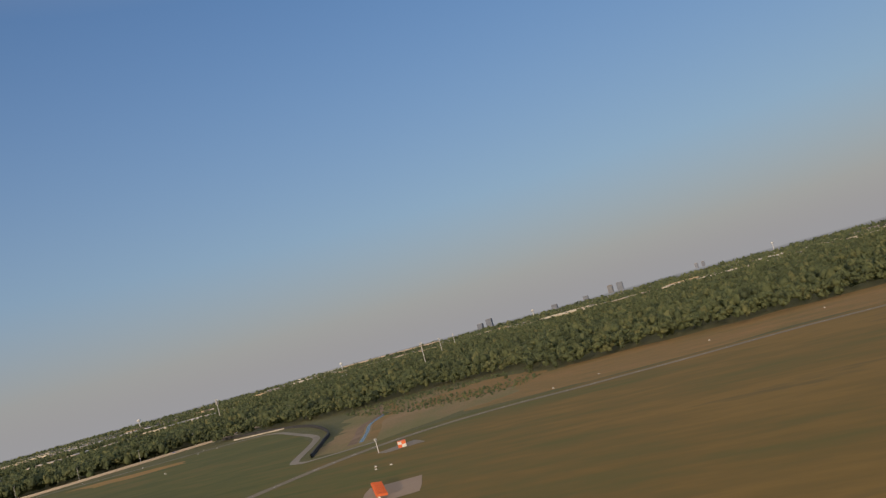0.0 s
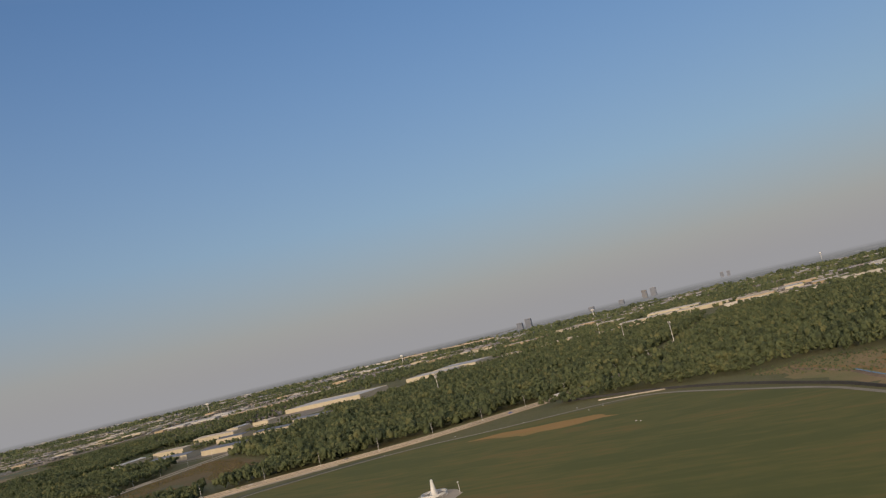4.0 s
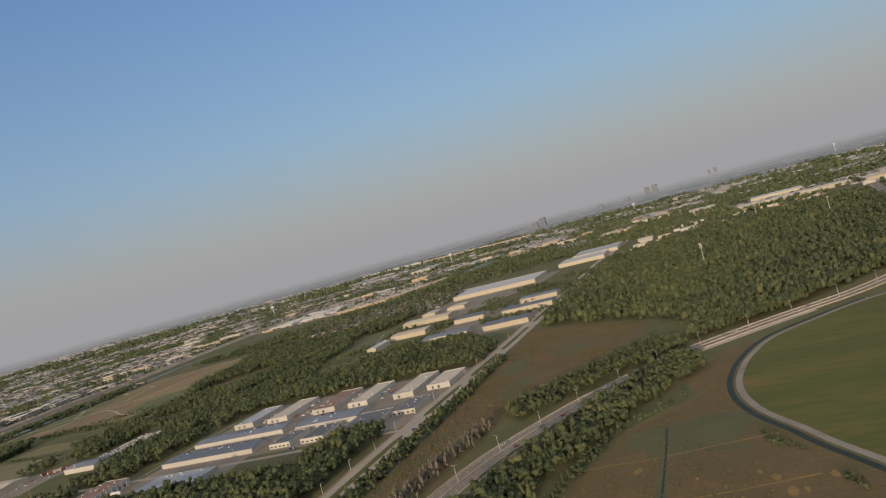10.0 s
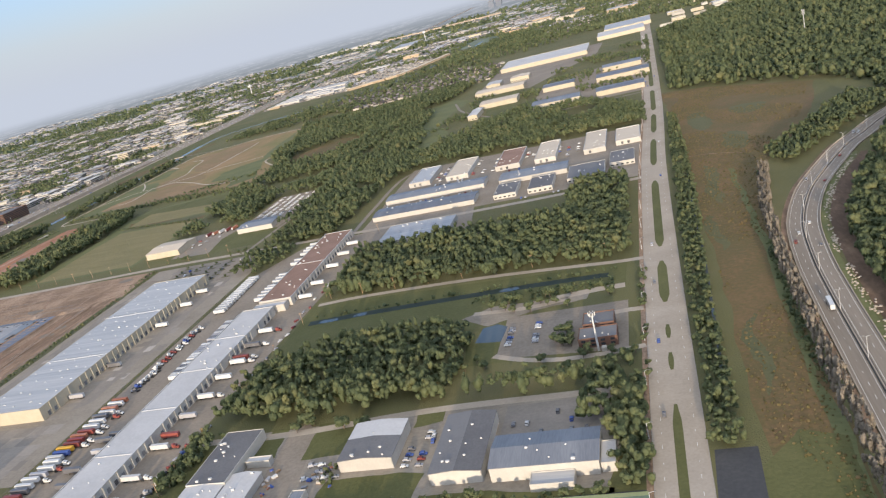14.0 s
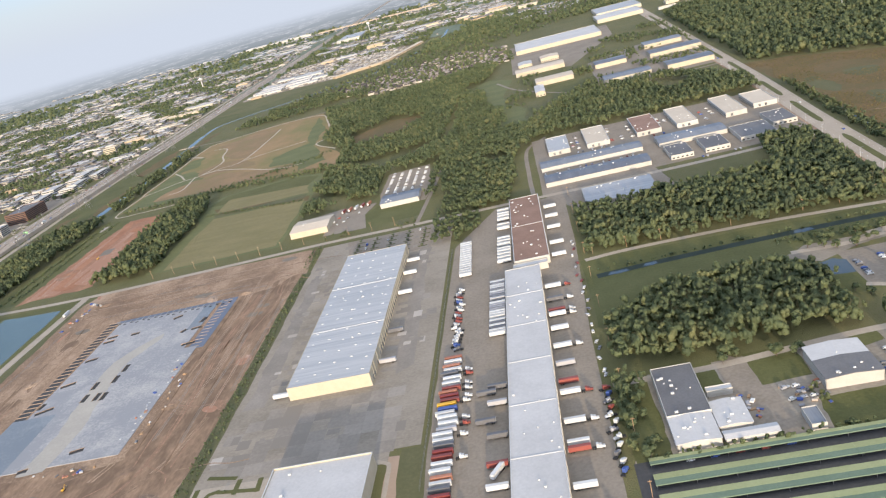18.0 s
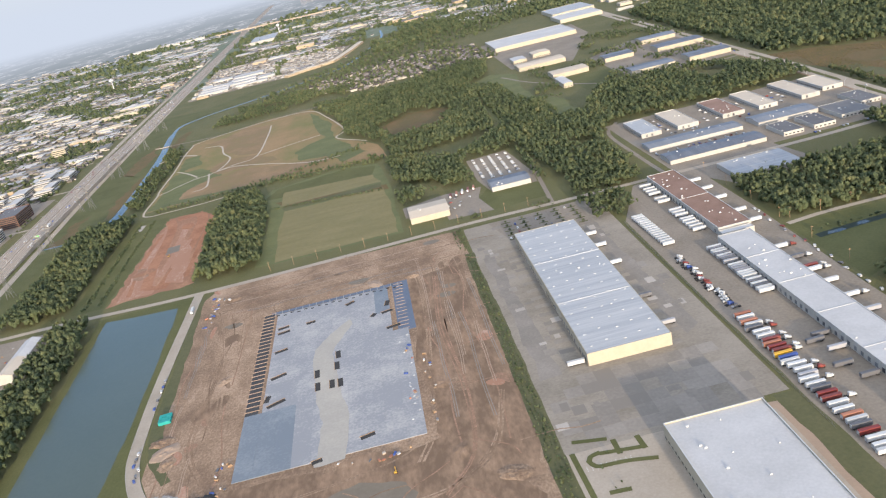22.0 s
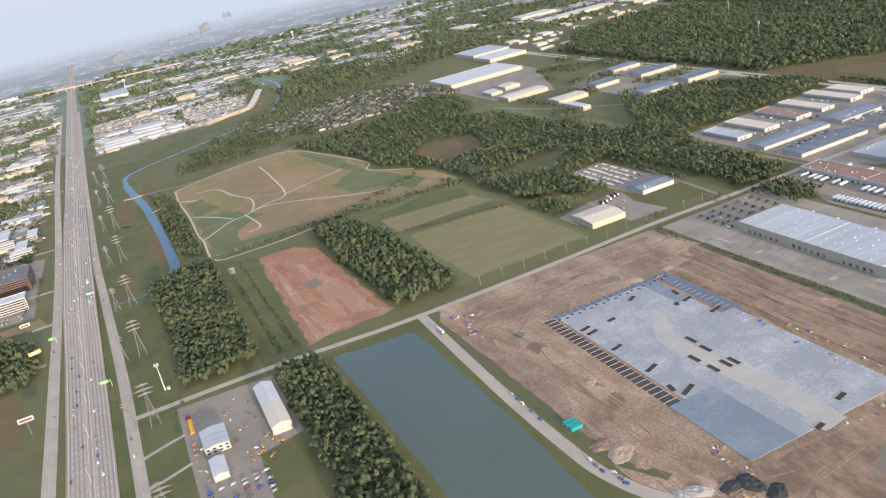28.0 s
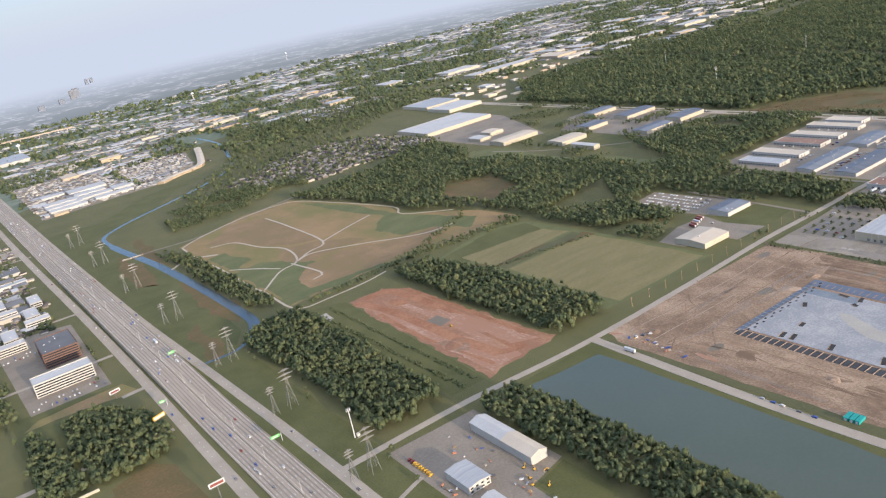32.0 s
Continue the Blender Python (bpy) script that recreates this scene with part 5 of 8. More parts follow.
building("shed", "white metal shed with roof lights", 133.5, 151, -624, -600, 5, "white_wall", "roof_white", "shed", gable=1.0, vents=6)
building("shed", "long low white shed", 134, 162, -634, -627, 4, "white_wall", "roof_white", "shed", gable=0.6)
building("shed", "narrow white canopy shed", 135, 150, -588, -583, 4, "white_wall", "roof_white", "shed")
building("shed", "small blue metal yard shed", 178, 186, -634, -618, 4, "white_wall", "roof_blue", "shed")
# storage rows
def canopy(x0, x1, y, half, h):
    """A long open storage canopy: two roof slopes of different green on rows of posts."""
    w = (x1 - x0) / 2
    root = empty("storage_canopy", "long open storage canopy with a two-tone green roof", "canopy", "storage canopies", pose((x0 + x1) / 2, y, 0))
    for sgn, mat in ((-1, "roof_green"), (1, "roof_lime")):
        a0, a1 = sorted((0.0, sgn * half))
        roof = part("roof", box(-w, w, a0, a1, h - 0.12, h + 0.06 + 0.05 * (sgn > 0)), mat, root)
        for k in range(int(2 * w / 22)):
            part("roof_rib", shared(("canopy_rib", half, sgn), lambda: box(-0.12, 0.12, a0 + 0.1, a1 - 0.1, h + 0.05, h + 0.16), mat), None, roof, at=pose(-w + 11 + 22 * k, 0, 0))
        part("fascia", box(-w, w, sgn * half - 0.08, sgn * half + 0.08, h - 0.55, h - 0.13), mat, root)
        for k in range(int(2 * w / 20) + 1):
            part("post", shared(("canopy_post", h), lambda: box(-0.12, 0.12, -0.12, 0.12, -0.2, h - 0.13), "metal"), None, root, at=pose(-w + 0.6 + 20 * k, sgn * (half - 0.5), 0))
for k in range(8):
    if k == 0:
        canopy(92, 360, -640.5, 2.6, 2.9)
    else:
        canopy(92, 360 - 1.0 * k, -655.7 - 16.0 * (k - 1), 4.3, 2.9)
# office with the mast
building("office", "brown brick office with a dark brown roof", 324, 344, -474, -457, 6.5, "brick", "roof_grey", "office", windows="SEW", storeys=2, parapet=0.6, vents=3)
building("office", "brown brick office wing with a dark brown roof", 322, 346, -493, -477, 6.0, "brick", "roof_grey", "office", windows="SEW", storeys=2, parapet=0.6, vents=3)
# equipment yard
building("barn", "tall white arched metal barn", -684, -667, -232, -190, 8, "white_wall", "roof_white", "barn", gable=3)
building("barn", "tall grey metal barn joined to the white one", -684, -667, -271, -232.6, 8, "white_wall", "roof_tan", "barn", gable=3)
building("depot_office", "two-storey white yard office with grey roof", -740, -719, -262, -230, 7, "white_wall", "roof_metal", "office", gable=1.5, windows="SEW", storeys=2)
building("shed", "white metal shed in the equipment yard", -739, -727, -303, -276, 5, "white_wall", "roof_white", "shed", gable=1.5)
# offices and flats west of the freeway
building("office_block", "long white office block with ribbon windows", -976, -908, 285, 312, 17, "white_wall", "roof_white", "office block", windows="SE", storeys=5, vents=6, parapet=1)
building("office_block", "brown office block with stepped storeys", -952, -908, 370, 440, 20, "brick", "roof_grey", "office block", windows="SE", storeys=6, vents=6, parapet=1)
for x0, x1, y0, y1 in ((-1000, -960, 480, 500), (-985, -965, 510, 560), (-950, -915, 560, 580), (-945, -925, 590, 640), (-1010, -980, 590, 640), (-985, -950, 650, 670), (-930, -912, 660, 710), (-985, -962, 690, 740), (-1040, -1010, 560, 580)):
    building("apartment_block", "white flats with pale roofs beside the freeway", x0, x1, y0, y1, 11, "white_wall", "roof_white", "apartment block", "flats", windows="SE", storeys=3, parapet=0.6, vents=3)
# shops and works along the freeway, and the roofs behind them
rng = random.Random(4)
def district(x0, x1, y0, y1, n, size, h, walls, roofs, label, name="commercial_building", avoid=()):
    made = []
    for _ in range(n * 12):
        if len(made) >= n:
            break
        w, d = rng.uniform(*size), rng.uniform(*size) * rng.choice((0.5, 0.8, 1.4))
        x, y = rng.uniform(x0, x1), rng.uniform(y0, y1)
        if any(abs(x - a) < (w + b) / 2 + 8 and abs(y - c) < (d + e) / 2 + 10 for a, b, c, e in made) or any(a < x < b and c < y < e for a, b, c, e in avoid):
            continue
        made.append((x, w, y, d))
        building(name, label, x - w / 2, x + w / 2, y - d / 2, y + d / 2, rng.uniform(*h), rng.choice(walls), rng.choice(roofs), "building", label, parapet=0.5)
for x0, x1, y0, y1, h, w, r in ((-1032, -941, 1518, 1566, 9, "cream", "roof_white"), (-1244, -1171, 1545, 1575, 7, "white_wall", "roof_white"), (-1073, -956, 1424, 1458, 7, "cream", "roof_tan"), (-1171, -1085, 1470, 1500, 6, "tan_wall", "roof_tan"), (-1009, -948, 1216, 1246, 8, "cream", "roof_tan"), (-1055, -994, 1096, 1122, 9, "tan_wall", "roof_tan"), (-1060, -1026, 985, 1012, 18, "cream", "roof_tan"), (-1202, -1105, 1126, 1146, 6, "white_wall", "roof_white"), (-975, -911, 846, 868, 6, "white_wall", "roof_metal"), (-992, -945, 1918, 1966, 8, "tan_wall", "roof_tan"), (-1480, -1400, 1892, 1940, 8, "white_wall", "roof_white"), (-1330, -1240, 1680, 1730, 7, "cream", "roof_white"), (-960, -915, 1640, 1690, 6, "tan_wall", "roof_grey"), (-1140, -1060, 1760, 1800, 7, "white_wall", "roof_metal"), (-1010, -960, 760, 790, 6, "tan_wall", "roof_white"), (-945, -912, 930, 985, 5, "white_wall", "roof_grey")):
    building("commercial_building", "pale flat-roofed store beside the freeway", x0, x1, y0, y1, h, w, r, "building", "stores beside the freeway", parapet=0.6, vents=3, windows="SE" if h > 15 else "", storeys=4 if h > 15 else 0)
building("warehouse", "very long white distribution hall in the far suburbs", -1600, -1160, 3940, 4030, 12, "white_wall", "roof_white", group="far halls", vents=4)
for x0, x1, y0, y1 in ((-775, -684, 1446, 1482), (-775, -686, 1496, 1532), (-774, -686, 1548, 1590), (-660, -564, 1458, 1494), (-690, -604, 1520, 1560), (-690, -610, 1582, 1622), (-600, -545, 1530, 1575), (-693, -594, 1652, 1716), (-605, -524, 1976, 2008), (-760, -700, 1690, 1730)):
    building("warehouse", "white metal warehouse beside the bayou", x0, x1, y0, y1, 6, "white_wall", "roof_white", group="halls beside the bayou", gable=1.0)
building("commercial_building", "low orange-walled shop beside the white warehouses", -773, -738, 1408, 1430, 5, "tan_wall", "roof_tan", "building")
district(-1350, -1010, -300, 760, 26, (14, 36), (5, 9), ("white_wall", "tan_wall"), ("roof_white", "roof_tan", "roof_grey"), "pale low building west of the freeway")
building("commercial_building", "large pale store with ribbed blue-grey roof", -756, -640, 2750, 3000, 12, "white_wall", "roof_metal", "store", vents=6)
SHOPS = smooth([(-502, 1421), (-436, 1474), (-364, 1512), (-318, 1640), (-262, 1840)], 30)
for a, b in zip(SHOPS, SHOPS[1:]):
    m, d = (a + b) / 2, b - a
    building("terraced_shops", "row of pale tiled shops along the bayou", m.x - d.length / 2 + 1, m.x + d.length / 2 - 1, m.y - 10, m.y + 10, 6, "tan_wall", "roof_tan", "shops", "shops along the bayou", gable=1.5, turn=math.degrees(math.atan2(d.y, d.x)))
building("warehouse", "very long pale warehouse beyond the woods", 752, 1060, 1660, 1730, 10, "cream", "roof_white", vents=6)
building("warehouse", "pale warehouse beyond the woods", 800, 960, 1900, 1990, 10, "cream", "roof_white", vents=4)
building("warehouse", "pale warehouse beyond the woods", 600, 690, 2050, 2150, 10, "cream", "roof_white", vents=4)
district(520, 1000, 1300, 1620, 26, (10, 30), (4, 7), ("white_wall", "tan_wall", "cream"), ("roof_tan", "roof_white", "roof_brown"), "low building at the edge of the woods", avoid=((1000, 1090, 0, 9000),))
district(430, 620, 1150, 1450, 10, (15, 45), (4, 7), ("white_wall", "cream"), ("roof_tan", "roof_white"), "small pale business unit near the boulevard")
district(-700, 500, 1950, 2500, 18, (40, 120), (7, 11), ("tan_wall", "cream"), ("roof_tan", "roof_grey", "roof_metal"), "distant pale warehouse with a flat roof", "warehouse")
district(1120, 2300, 1290, 2200, 30, (45, 140), (7, 10), ("cream", "white_wall", "tan_wall"), ("roof_white", "roof_tan", "roof_white"), "large pale warehouse beyond the airfield woods", "warehouse")

# ---- trees ----
def ico(sub):
    bm = bmesh.new()
    bmesh.ops.create_icosphere(bm, subdivisions=sub, radius=1.0)
    v = np.array([q.co[:] for q in bm.verts])
    f = np.array([[q.index for q in p.verts] for p in bm.faces])
    bm.free()
    return v, f
ICO1 = ico(1)

def clumps(gen, n_lumps, n_leaves, tall=1.0, wide=1.0, size=0.30):
    """A crown of unit radius: rough inner lumps, with leaf sprays all over them."""
    vs, fs, ts, k = [], [], [], 0
    centres = []
    for i in range(n_lumps):
        a = gen.uniform(0, math.tau)
        r = gen.uniform(0.25, 0.62) * wide if i else 0.0
        c = np.array((r * math.cos(a), r * math.sin(a), gen.uniform(-0.35, 0.45) * tall if i else 0.25 * tall))
        s = gen.uniform(0.28, 0.56) * (1.2 if not i else 1.0)
        centres.append((c, s))
        v = ICO1[0] * s * gen.uniform(0.72, 1.22, (len(ICO1[0]), 1)) * (1, 1, 0.85 * tall) + c
        vs.append(v)
        fs.append(ICO1[1] + k)
        ts.append(np.full(len(v), gen.uniform(0.2, 0.6)))
        k += len(v)
    for i in range(n_leaves):
        c, s = centres[gen.integers(len(centres))]
        d = gen.normal(size=3)
        d /= np.linalg.norm(d)
        if d[2] < -0.5:
            d[2] *= -1
        p = c + d * s * gen.uniform(0.85, 1.15) * (1, 1, 0.85 * tall)
        u = np.cross(d, gen.normal(size=3))
        u /= np.linalg.norm(u)
        w = np.cross(d, u) + d * gen.uniform(-0.5, 0.5)
        q = size * gen.uniform(0.6, 1.3)
        vs.append(np.array([p - u * q * 0.6, p + u * q * 0.5 + d * q * 0.3, p + w * q]))
        fs.append(np.array([[k, k + 1, k + 2]]))
        ts.append(np.full(3, gen.uniform(0.35, 0.85)))
        k += 3
    return np.concatenate(vs), np.concatenate(fs), np.concatenate(ts)

GEN = np.random.default_rng(11)
NEAR = [clumps(GEN, 6, 66, wide=1.15, size=0.21) for _ in range(9)] + [clumps(GEN, 6, 66, 1.5, 0.75, size=0.21) for _ in range(5)]
FULL = [clumps(GEN, 6, 110, size=0.30) for _ in range(4)]
MIDDLE = [clumps(GEN, 2, 14, size=0.5) for _ in range(6)]
FAR = [clumps(GEN, 1, 8, size=0.5) for _ in range(8)]
THIN = [clumps(GEN, 2, 40, 2.6, 0.5, size=0.42) for _ in range(6)]
TINY = [clumps(GEN, 1, 3, size=0.6) for _ in range(6)]

def trunk_of(gen):
    bm = bmesh.new()
    tube(bm, (0, 0, -0.5), (0.1, 0, 0.55), 0.06, 0.035, 5)
    for k in range(3):
        a = gen.uniform(0, math.tau)
        tube(bm, (0.1, 0, 0.42), (0.4 * math.cos(a), 0.4 * math.sin(a), 0.85), 0.028, 0.012, 4)
    return bm

def mesh_from(name, v, f, tint, mat):
    me = bpy.data.meshes.new(name)
    me.vertices.add(len(v))
    me.vertices.foreach_set("co", np.ascontiguousarray(v, np.float32).ravel())
    me.loops.add(3 * len(f))
    me.loops.foreach_set("vertex_index", np.ascontiguousarray(f, np.int32).ravel())
    me.polygons.add(len(f))
    me.polygons.foreach_set("loop_start", np.arange(0, 3 * len(f), 3, dtype=np.int32))
    me.polygons.foreach_set("use_smooth", np.ones(len(f), dtype=bool))
    me.update(calc_edges=True)
    at = me.attributes.new("tint", "FLOAT", "POINT")
    at.data.foreach_set("value", np.ascontiguousarray(tint, np.float32))
    me.materials.append(M[mat])
    return me

def scatter(polys, spacing, seed, holes=(), gap=0.0, clear=None, freq=(0.0035, 0.007)):
    """Jittered places inside the outlines."""
    gen = np.random.default_rng(seed)
    out = []
    for pts in polys:
        xs, ys = [p[0] for p in pts], [p[1] for p in pts]
        for x in np.arange(min(xs), max(xs), spacing):
            for y in np.arange(min(ys), max(ys), spacing):
                q = (x + gen.uniform(-0.45, 0.45) * spacing, y + gen.uniform(-0.45, 0.45) * spacing)
                if inside(*q, pts) and not any(inside(*q, h) for h in holes):
                    if gap and noise.noise((q[0] * 0.012, q[1] * 0.012, seed)) < gap - 1:
                        continue
                    if clear is not None:
                        here = noise.noise((q[0] * freq[0], q[1] * freq[1], 5.5)) + 0.35 * noise.noise((q[0] * freq[0] * 4, q[1] * freq[1] * 4, 2.5))
                        if (here > clear[0]) != clear[1]:
                            continue
                    out.append(q)
    return out

def wood(name, label, places, kinds, radius, height, seed, mat="leaves", stems=False):
    """Many trees in one mesh: what nobody could count."""
    if not places:
        return None
    gen = np.random.default_rng(seed)
    vs, fs, ts, k = [], [], [], 0
    for x, y in places:
        v, f, t = kinds[gen.integers(len(kinds))]
        r, h = radius[0] * 0.85 + (radius[1] * 1.06 - radius[0] * 0.85) * gen.random() ** 1.5, gen.uniform(*height)
        h *= 1.0 + 0.25 * noise.noise((x * 0.02, y * 0.02, 1.0))
        a = gen.uniform(0, math.tau)
        c, s = math.cos(a), math.sin(a)
        h *= 1.22 if gen.random() < 0.07 else 1.0
        vv = v * (r, r * gen.uniform(0.8, 1.1), r * gen.uniform(0.85, 1.55))
        w = np.stack([vv[:, 0] * c - vv[:, 1] * s + x, vv[:, 0] * s + vv[:, 1] * c + y, vv[:, 2] + h - r * 0.9], 1)
        vs.append(w)
        fs.append(f + k)
        ts.append(t * 0.4 + gen.uniform(0.0, 0.62) + (0.35 if gen.random() < 0.03 else 0))
        k += len(v)
        if stems:
            for j in range(3):
                b = j * 2.1
                p = np.array([(x + 0.25 * math.cos(b), y + 0.25 * math.sin(b), -0.3), (x + 0.25 * math.cos(b + 2.1), y + 0.25 * math.sin(b + 2.1), -0.3), (x, y, h - r * 0.6)])
                vs.append(p)
                fs.append(np.array([[k, k + 1, k + 2]]))
                ts.append(np.zeros(3))
                k += 3
    ob = new(name, mesh_from(name, np.concatenate(vs), np.concatenate(fs), np.concatenate(ts), mat))
    return tagged(ob, label, "woods", "", "stuff")

def rect(x0, x1, y0, y1):
    return [(x0, y0), (x1, y0), (x1, y1), (x0, y1)]

# woods that the camera passes nearest
wood("woods", "dense green woods between the canal and the industrial estate", scatter([[(92, -340), (354, -352), (356, -130), (300, -128), (292, -225), (180, -228), (92, -232)]], 5.0, 1), NEAR, (2.6, 5.2), (9, 14), 1)
wood("woods", "dense green woods south of the canal", scatter([[(88, -540), (106, -538), (165, -546), (188, -541), (210, -536), (240, -538), (248, -532), (248, -503), (250, -474), (246, -456), (232, -444), (183, -436), (149, -436), (118, -460), (100, -474), (88, -480)], [(252, -537), (319, -542), (356, -536), (356, -527), (323, -529), (262, -531)], [(326, -578), (338, -580), (348, -606), (358, -606), (360, -542), (330, -547)]], 5.0, 2), NEAR, (2.6, 5.2), (9, 15), 2)
wood("woods", "dense woods under the power lines", scatter([[(-754, 190), (-694, 224), (-662, 215), (-664, -126), (-748, -132), (-740, 0)]], 5.0, 3), NEAR, (2.6, 5.2), (10, 15), 3)
wood("woods", "belt of trees beside the pond", scatter([[(-660, -166), (-618, -172), (-608, -250), (-608, -640), (-660, -640)]], 5.0, 4), NEAR, (2.6, 5.2), (10, 15), 4)
wood("woods", "wood beside the red clay field", scatter([[(-517, 215), (-462, 190), (-442, 100), (-432, -122), (-512, -122), (-522, 60)]], 5.0, 5), NEAR, (2.6, 5.2), (9, 14), 5)
wood("woods", "woods between highway and infield", scatter([[(500, -760), (500, -541), (498, -453), (504, -373), (522, -310), (547, -240), (612, -92), (640, -62), (660, -105), (603, -216), (557, -346), (538, -441), (535, -547), (535, -760)]], 5.0, 6), NEAR, (2.6, 5.2), (9, 14), 6)
wood("woods", "belt of trees along the boulevard", scatter([[(389, -607), (392, -471), (393, -365), (398, -208), (401, -60), (406, 110), (416, 110), (416, -60), (414, -218), (408, -371), (404, -464), (404, -607)]], 3.7, 7), NEAR, (1.6, 3.3), (5, 9), 7)
wood("bare_thicket", "row of bare grey-brown thicket", scatter([[(446, -760), (449, -500), (450, -420), (456, -300), (472, -190), (480, -195), (464, -310), (458, -430), (456, -560), (457, -760)]], 2.7, 8), THIN, (1.2, 2.6), (6, 12), 8, mat="bare")
wood("scrub", "green scrub at the foot of the bare thicket", scatter([[(444, -760), (446, -500), (448, -420), (454, -300), (468, -200), (474, -200), (460, -300), (452, -430), (450, -760)]], 3.4, 56, gap=0.8), NEAR, (1.2, 2.8), (2, 6), 56)
wood("woods", "trees along the highway", scatter([[(480, -150), (545, -50), (600, 40), (640, -20), (590, -70), (500, -190)]], 4.44, 9), NEAR, (2.3, 3.9), (7, 12), 9)
wood("woods", "trees behind the works and the depot", scatter([[(-72, 110), (-66, 40), (-60, -60), (-38, -104), (12, -112), (36, -84), (30, 5), (44, 60), (70, 110), (150, 110), (380, 108), (380, 200), (300, 330), (190, 340), (120, 330), (60, 200), (-70, 235), (-160, 120), (-240, 200), (-262, 200), (-258, 60), (-240, -30), (-170, 0), (-150, 105)]], 5.41, 10, gap=0.62), MIDDLE, (3.1, 5.2), (9, 14), 10)
wood("woods", "trees at the terminal", scatter([rect(-20, 26, -150, -70), rect(-60, -10, -235, -165), [(-60, -150), (20, -145), (30, -110), (-50, -80)]], 5.4, 11), NEAR, (2.3, 3.9), (7, 12), 11)
wood("woods", "trees along the bayou", scatter([[(-700, 300), (-664, 260), (-664, 480), (-706, 560)], [(-700, 600), (-668, 500), (-668, 640), (-712, 720)]], 6.0, 12), NEAR, (2.6, 4.2), (8, 13), 12)
wood("woods", "trees between the park and the far houses", scatter([[(-640, 850), (-420, 870), (-330, 850), (-300, 960), (-450, 1080), (-620, 1020)]], 6.4, 55, gap=0.8), MIDDLE, (2.8, 4.6), (7, 12), 55)
wood("hedge", "weedy green hedge along the fence", scatter([[(-203, -240), (-195, -240), (-193, -590), (-196, -760), (-204, -590)], [(-210, -163), (-195, -163), (-195, -235), (-206, -220)]], 3.2, 13), FAR, (0.9, 2.0), (0.8, 2.2), 13)
wood("hedge", "hedgerow across the park", scatter([[(-640, 228), (-470, 240), (-280, 215), (-265, 235), (-440, 258), (-640, 240)], [(-470, 236), (-300, 330), (-290, 350), (-478, 250)]], 5.5, 14), MIDDLE, (2.0, 3.6), (3, 7), 14)
# broad woods farther off
wood("woods", "broad woods beyond the industrial estate", scatter([[(-330, 460), (-262, 330), (-250, 205), (-80, 230), (-60, 640), (-10, 700), (20, 880), (-60, 880), (-180, 820), (-330, 800), (-400, 820), (-330, 560)]], 6.15, 15, holes=([(-240, 330), (-160, 350), (-120, 480), (-200, 520), (-270, 440)],)), MIDDLE, (3.4, 5.7), (9, 14), 15)
wood("woods", "broad dark woods across the boulevard", scatter([[(418, 300), (480, 262), (596, 168), (660, 60), (735, 60), (800, 130), (880, 220), (950, 320), (990, 480), (1010, 900), (1030, 1250), (1000, 1320), (640, 1290), (520, 1120), (430, 1050)]], 7.2, 16), FAR, (4.6, 8.6), (7, 17), 16)
wood("woods", "edge of the woods along the highway", scatter([[(640, 0), (735, 60), (800, 130), (890, 225), (950, 320), (930, 330), (860, 235), (790, 160), (725, 90), (630, 60)]], 4.14, 17), NEAR, (2.7, 4.4), (9, 14), 17)
wood("woods", "woods north of the airfield", scatter([[(950, 230), (1030, 195), (1110, 190), (1200, 210), (1290, 200), (1360, 120), (1500, 130), (1900, 250), (2400, 430), (2700, 900), (2200, 1150), (1650, 1080), (1400, 1180), (1240, 1230), (1085, 1210), (1060, 1180), (1042, 890), (1022, 480)]], 8.2, 18), FAR, (4.2, 7.6), (8, 17), 18)
wood("woods", "edge of the woods along the airfield", scatter([[(930, 160), (1020, 168), (1082, 158), (1148, 145), (1195, 185), (1250, 165), (1292, 160), (1325, 108), (1363, 68), (1404, 78), (1446, 82), (1486, 76), (1547, 96), (1900, 205), (1890, 240), (1540, 135), (1440, 122), (1370, 118), (1300, 205), (1200, 225), (1080, 200), (960, 215)]], 4.6, 19), MIDDLE + NEAR[:3], (1.9, 3.8), (7, 13), 19)
wood("scrub", "low scrub on the airfield edge", scatter([[(1130, 140), (1200, 60), (1226, 40), (1250, 20), (1300, 0), (1345, 0), (1350, 60), (1320, 110), (1285, 158), (1240, 160), (1195, 178)], [(640, -40), (700, 20), (690, 30), (630, -20)]], 4.6, 20, gap=1.0), MIDDLE, (0.6, 1.9), (0.3, 1.9), 20)
wood("woods", "woods west of the freeway", scatter([[(-1080, -420), (-1020, -420), (-1010, 60), (-1010, 180), (-1080, 200)], rect(-1060, -1000, 230, 420), rect(-1300, -1060, -200, 500)], 6.97, 21, gap=0.9), MIDDLE, (3.3, 5.2), (9, 14), 21)
wood("woods", "trees among the far houses", scatter([[(-560, 1100), (-300, 900), (60, 880), (60, 960), (-20, 1300), (300, 1480), (420, 1480), (480, 1900), (-120, 1980), (-240, 1600), (-330, 1400)], rect(-820, -500, 2010, 2300)], 17, 22), FAR, (5, 8), (8, 13), 22)
wood("far_woods", "belts of woods among the distant suburbs", scatter([rect(-2600, 3000, 1500, 2700)], 21, 23, clear=(-0.02, True), holes=(rect(-2600, -905, 0, 2600), rect(-800, -560, 1380, 2050), rect(-760, -630, 2640, 3000), rect(-530, -230, 1400, 1860), rect(-920, -820, 0, 9000), rect(-240, -120, 1800, 2200))), TINY, (9, 15), (8, 12), 23)
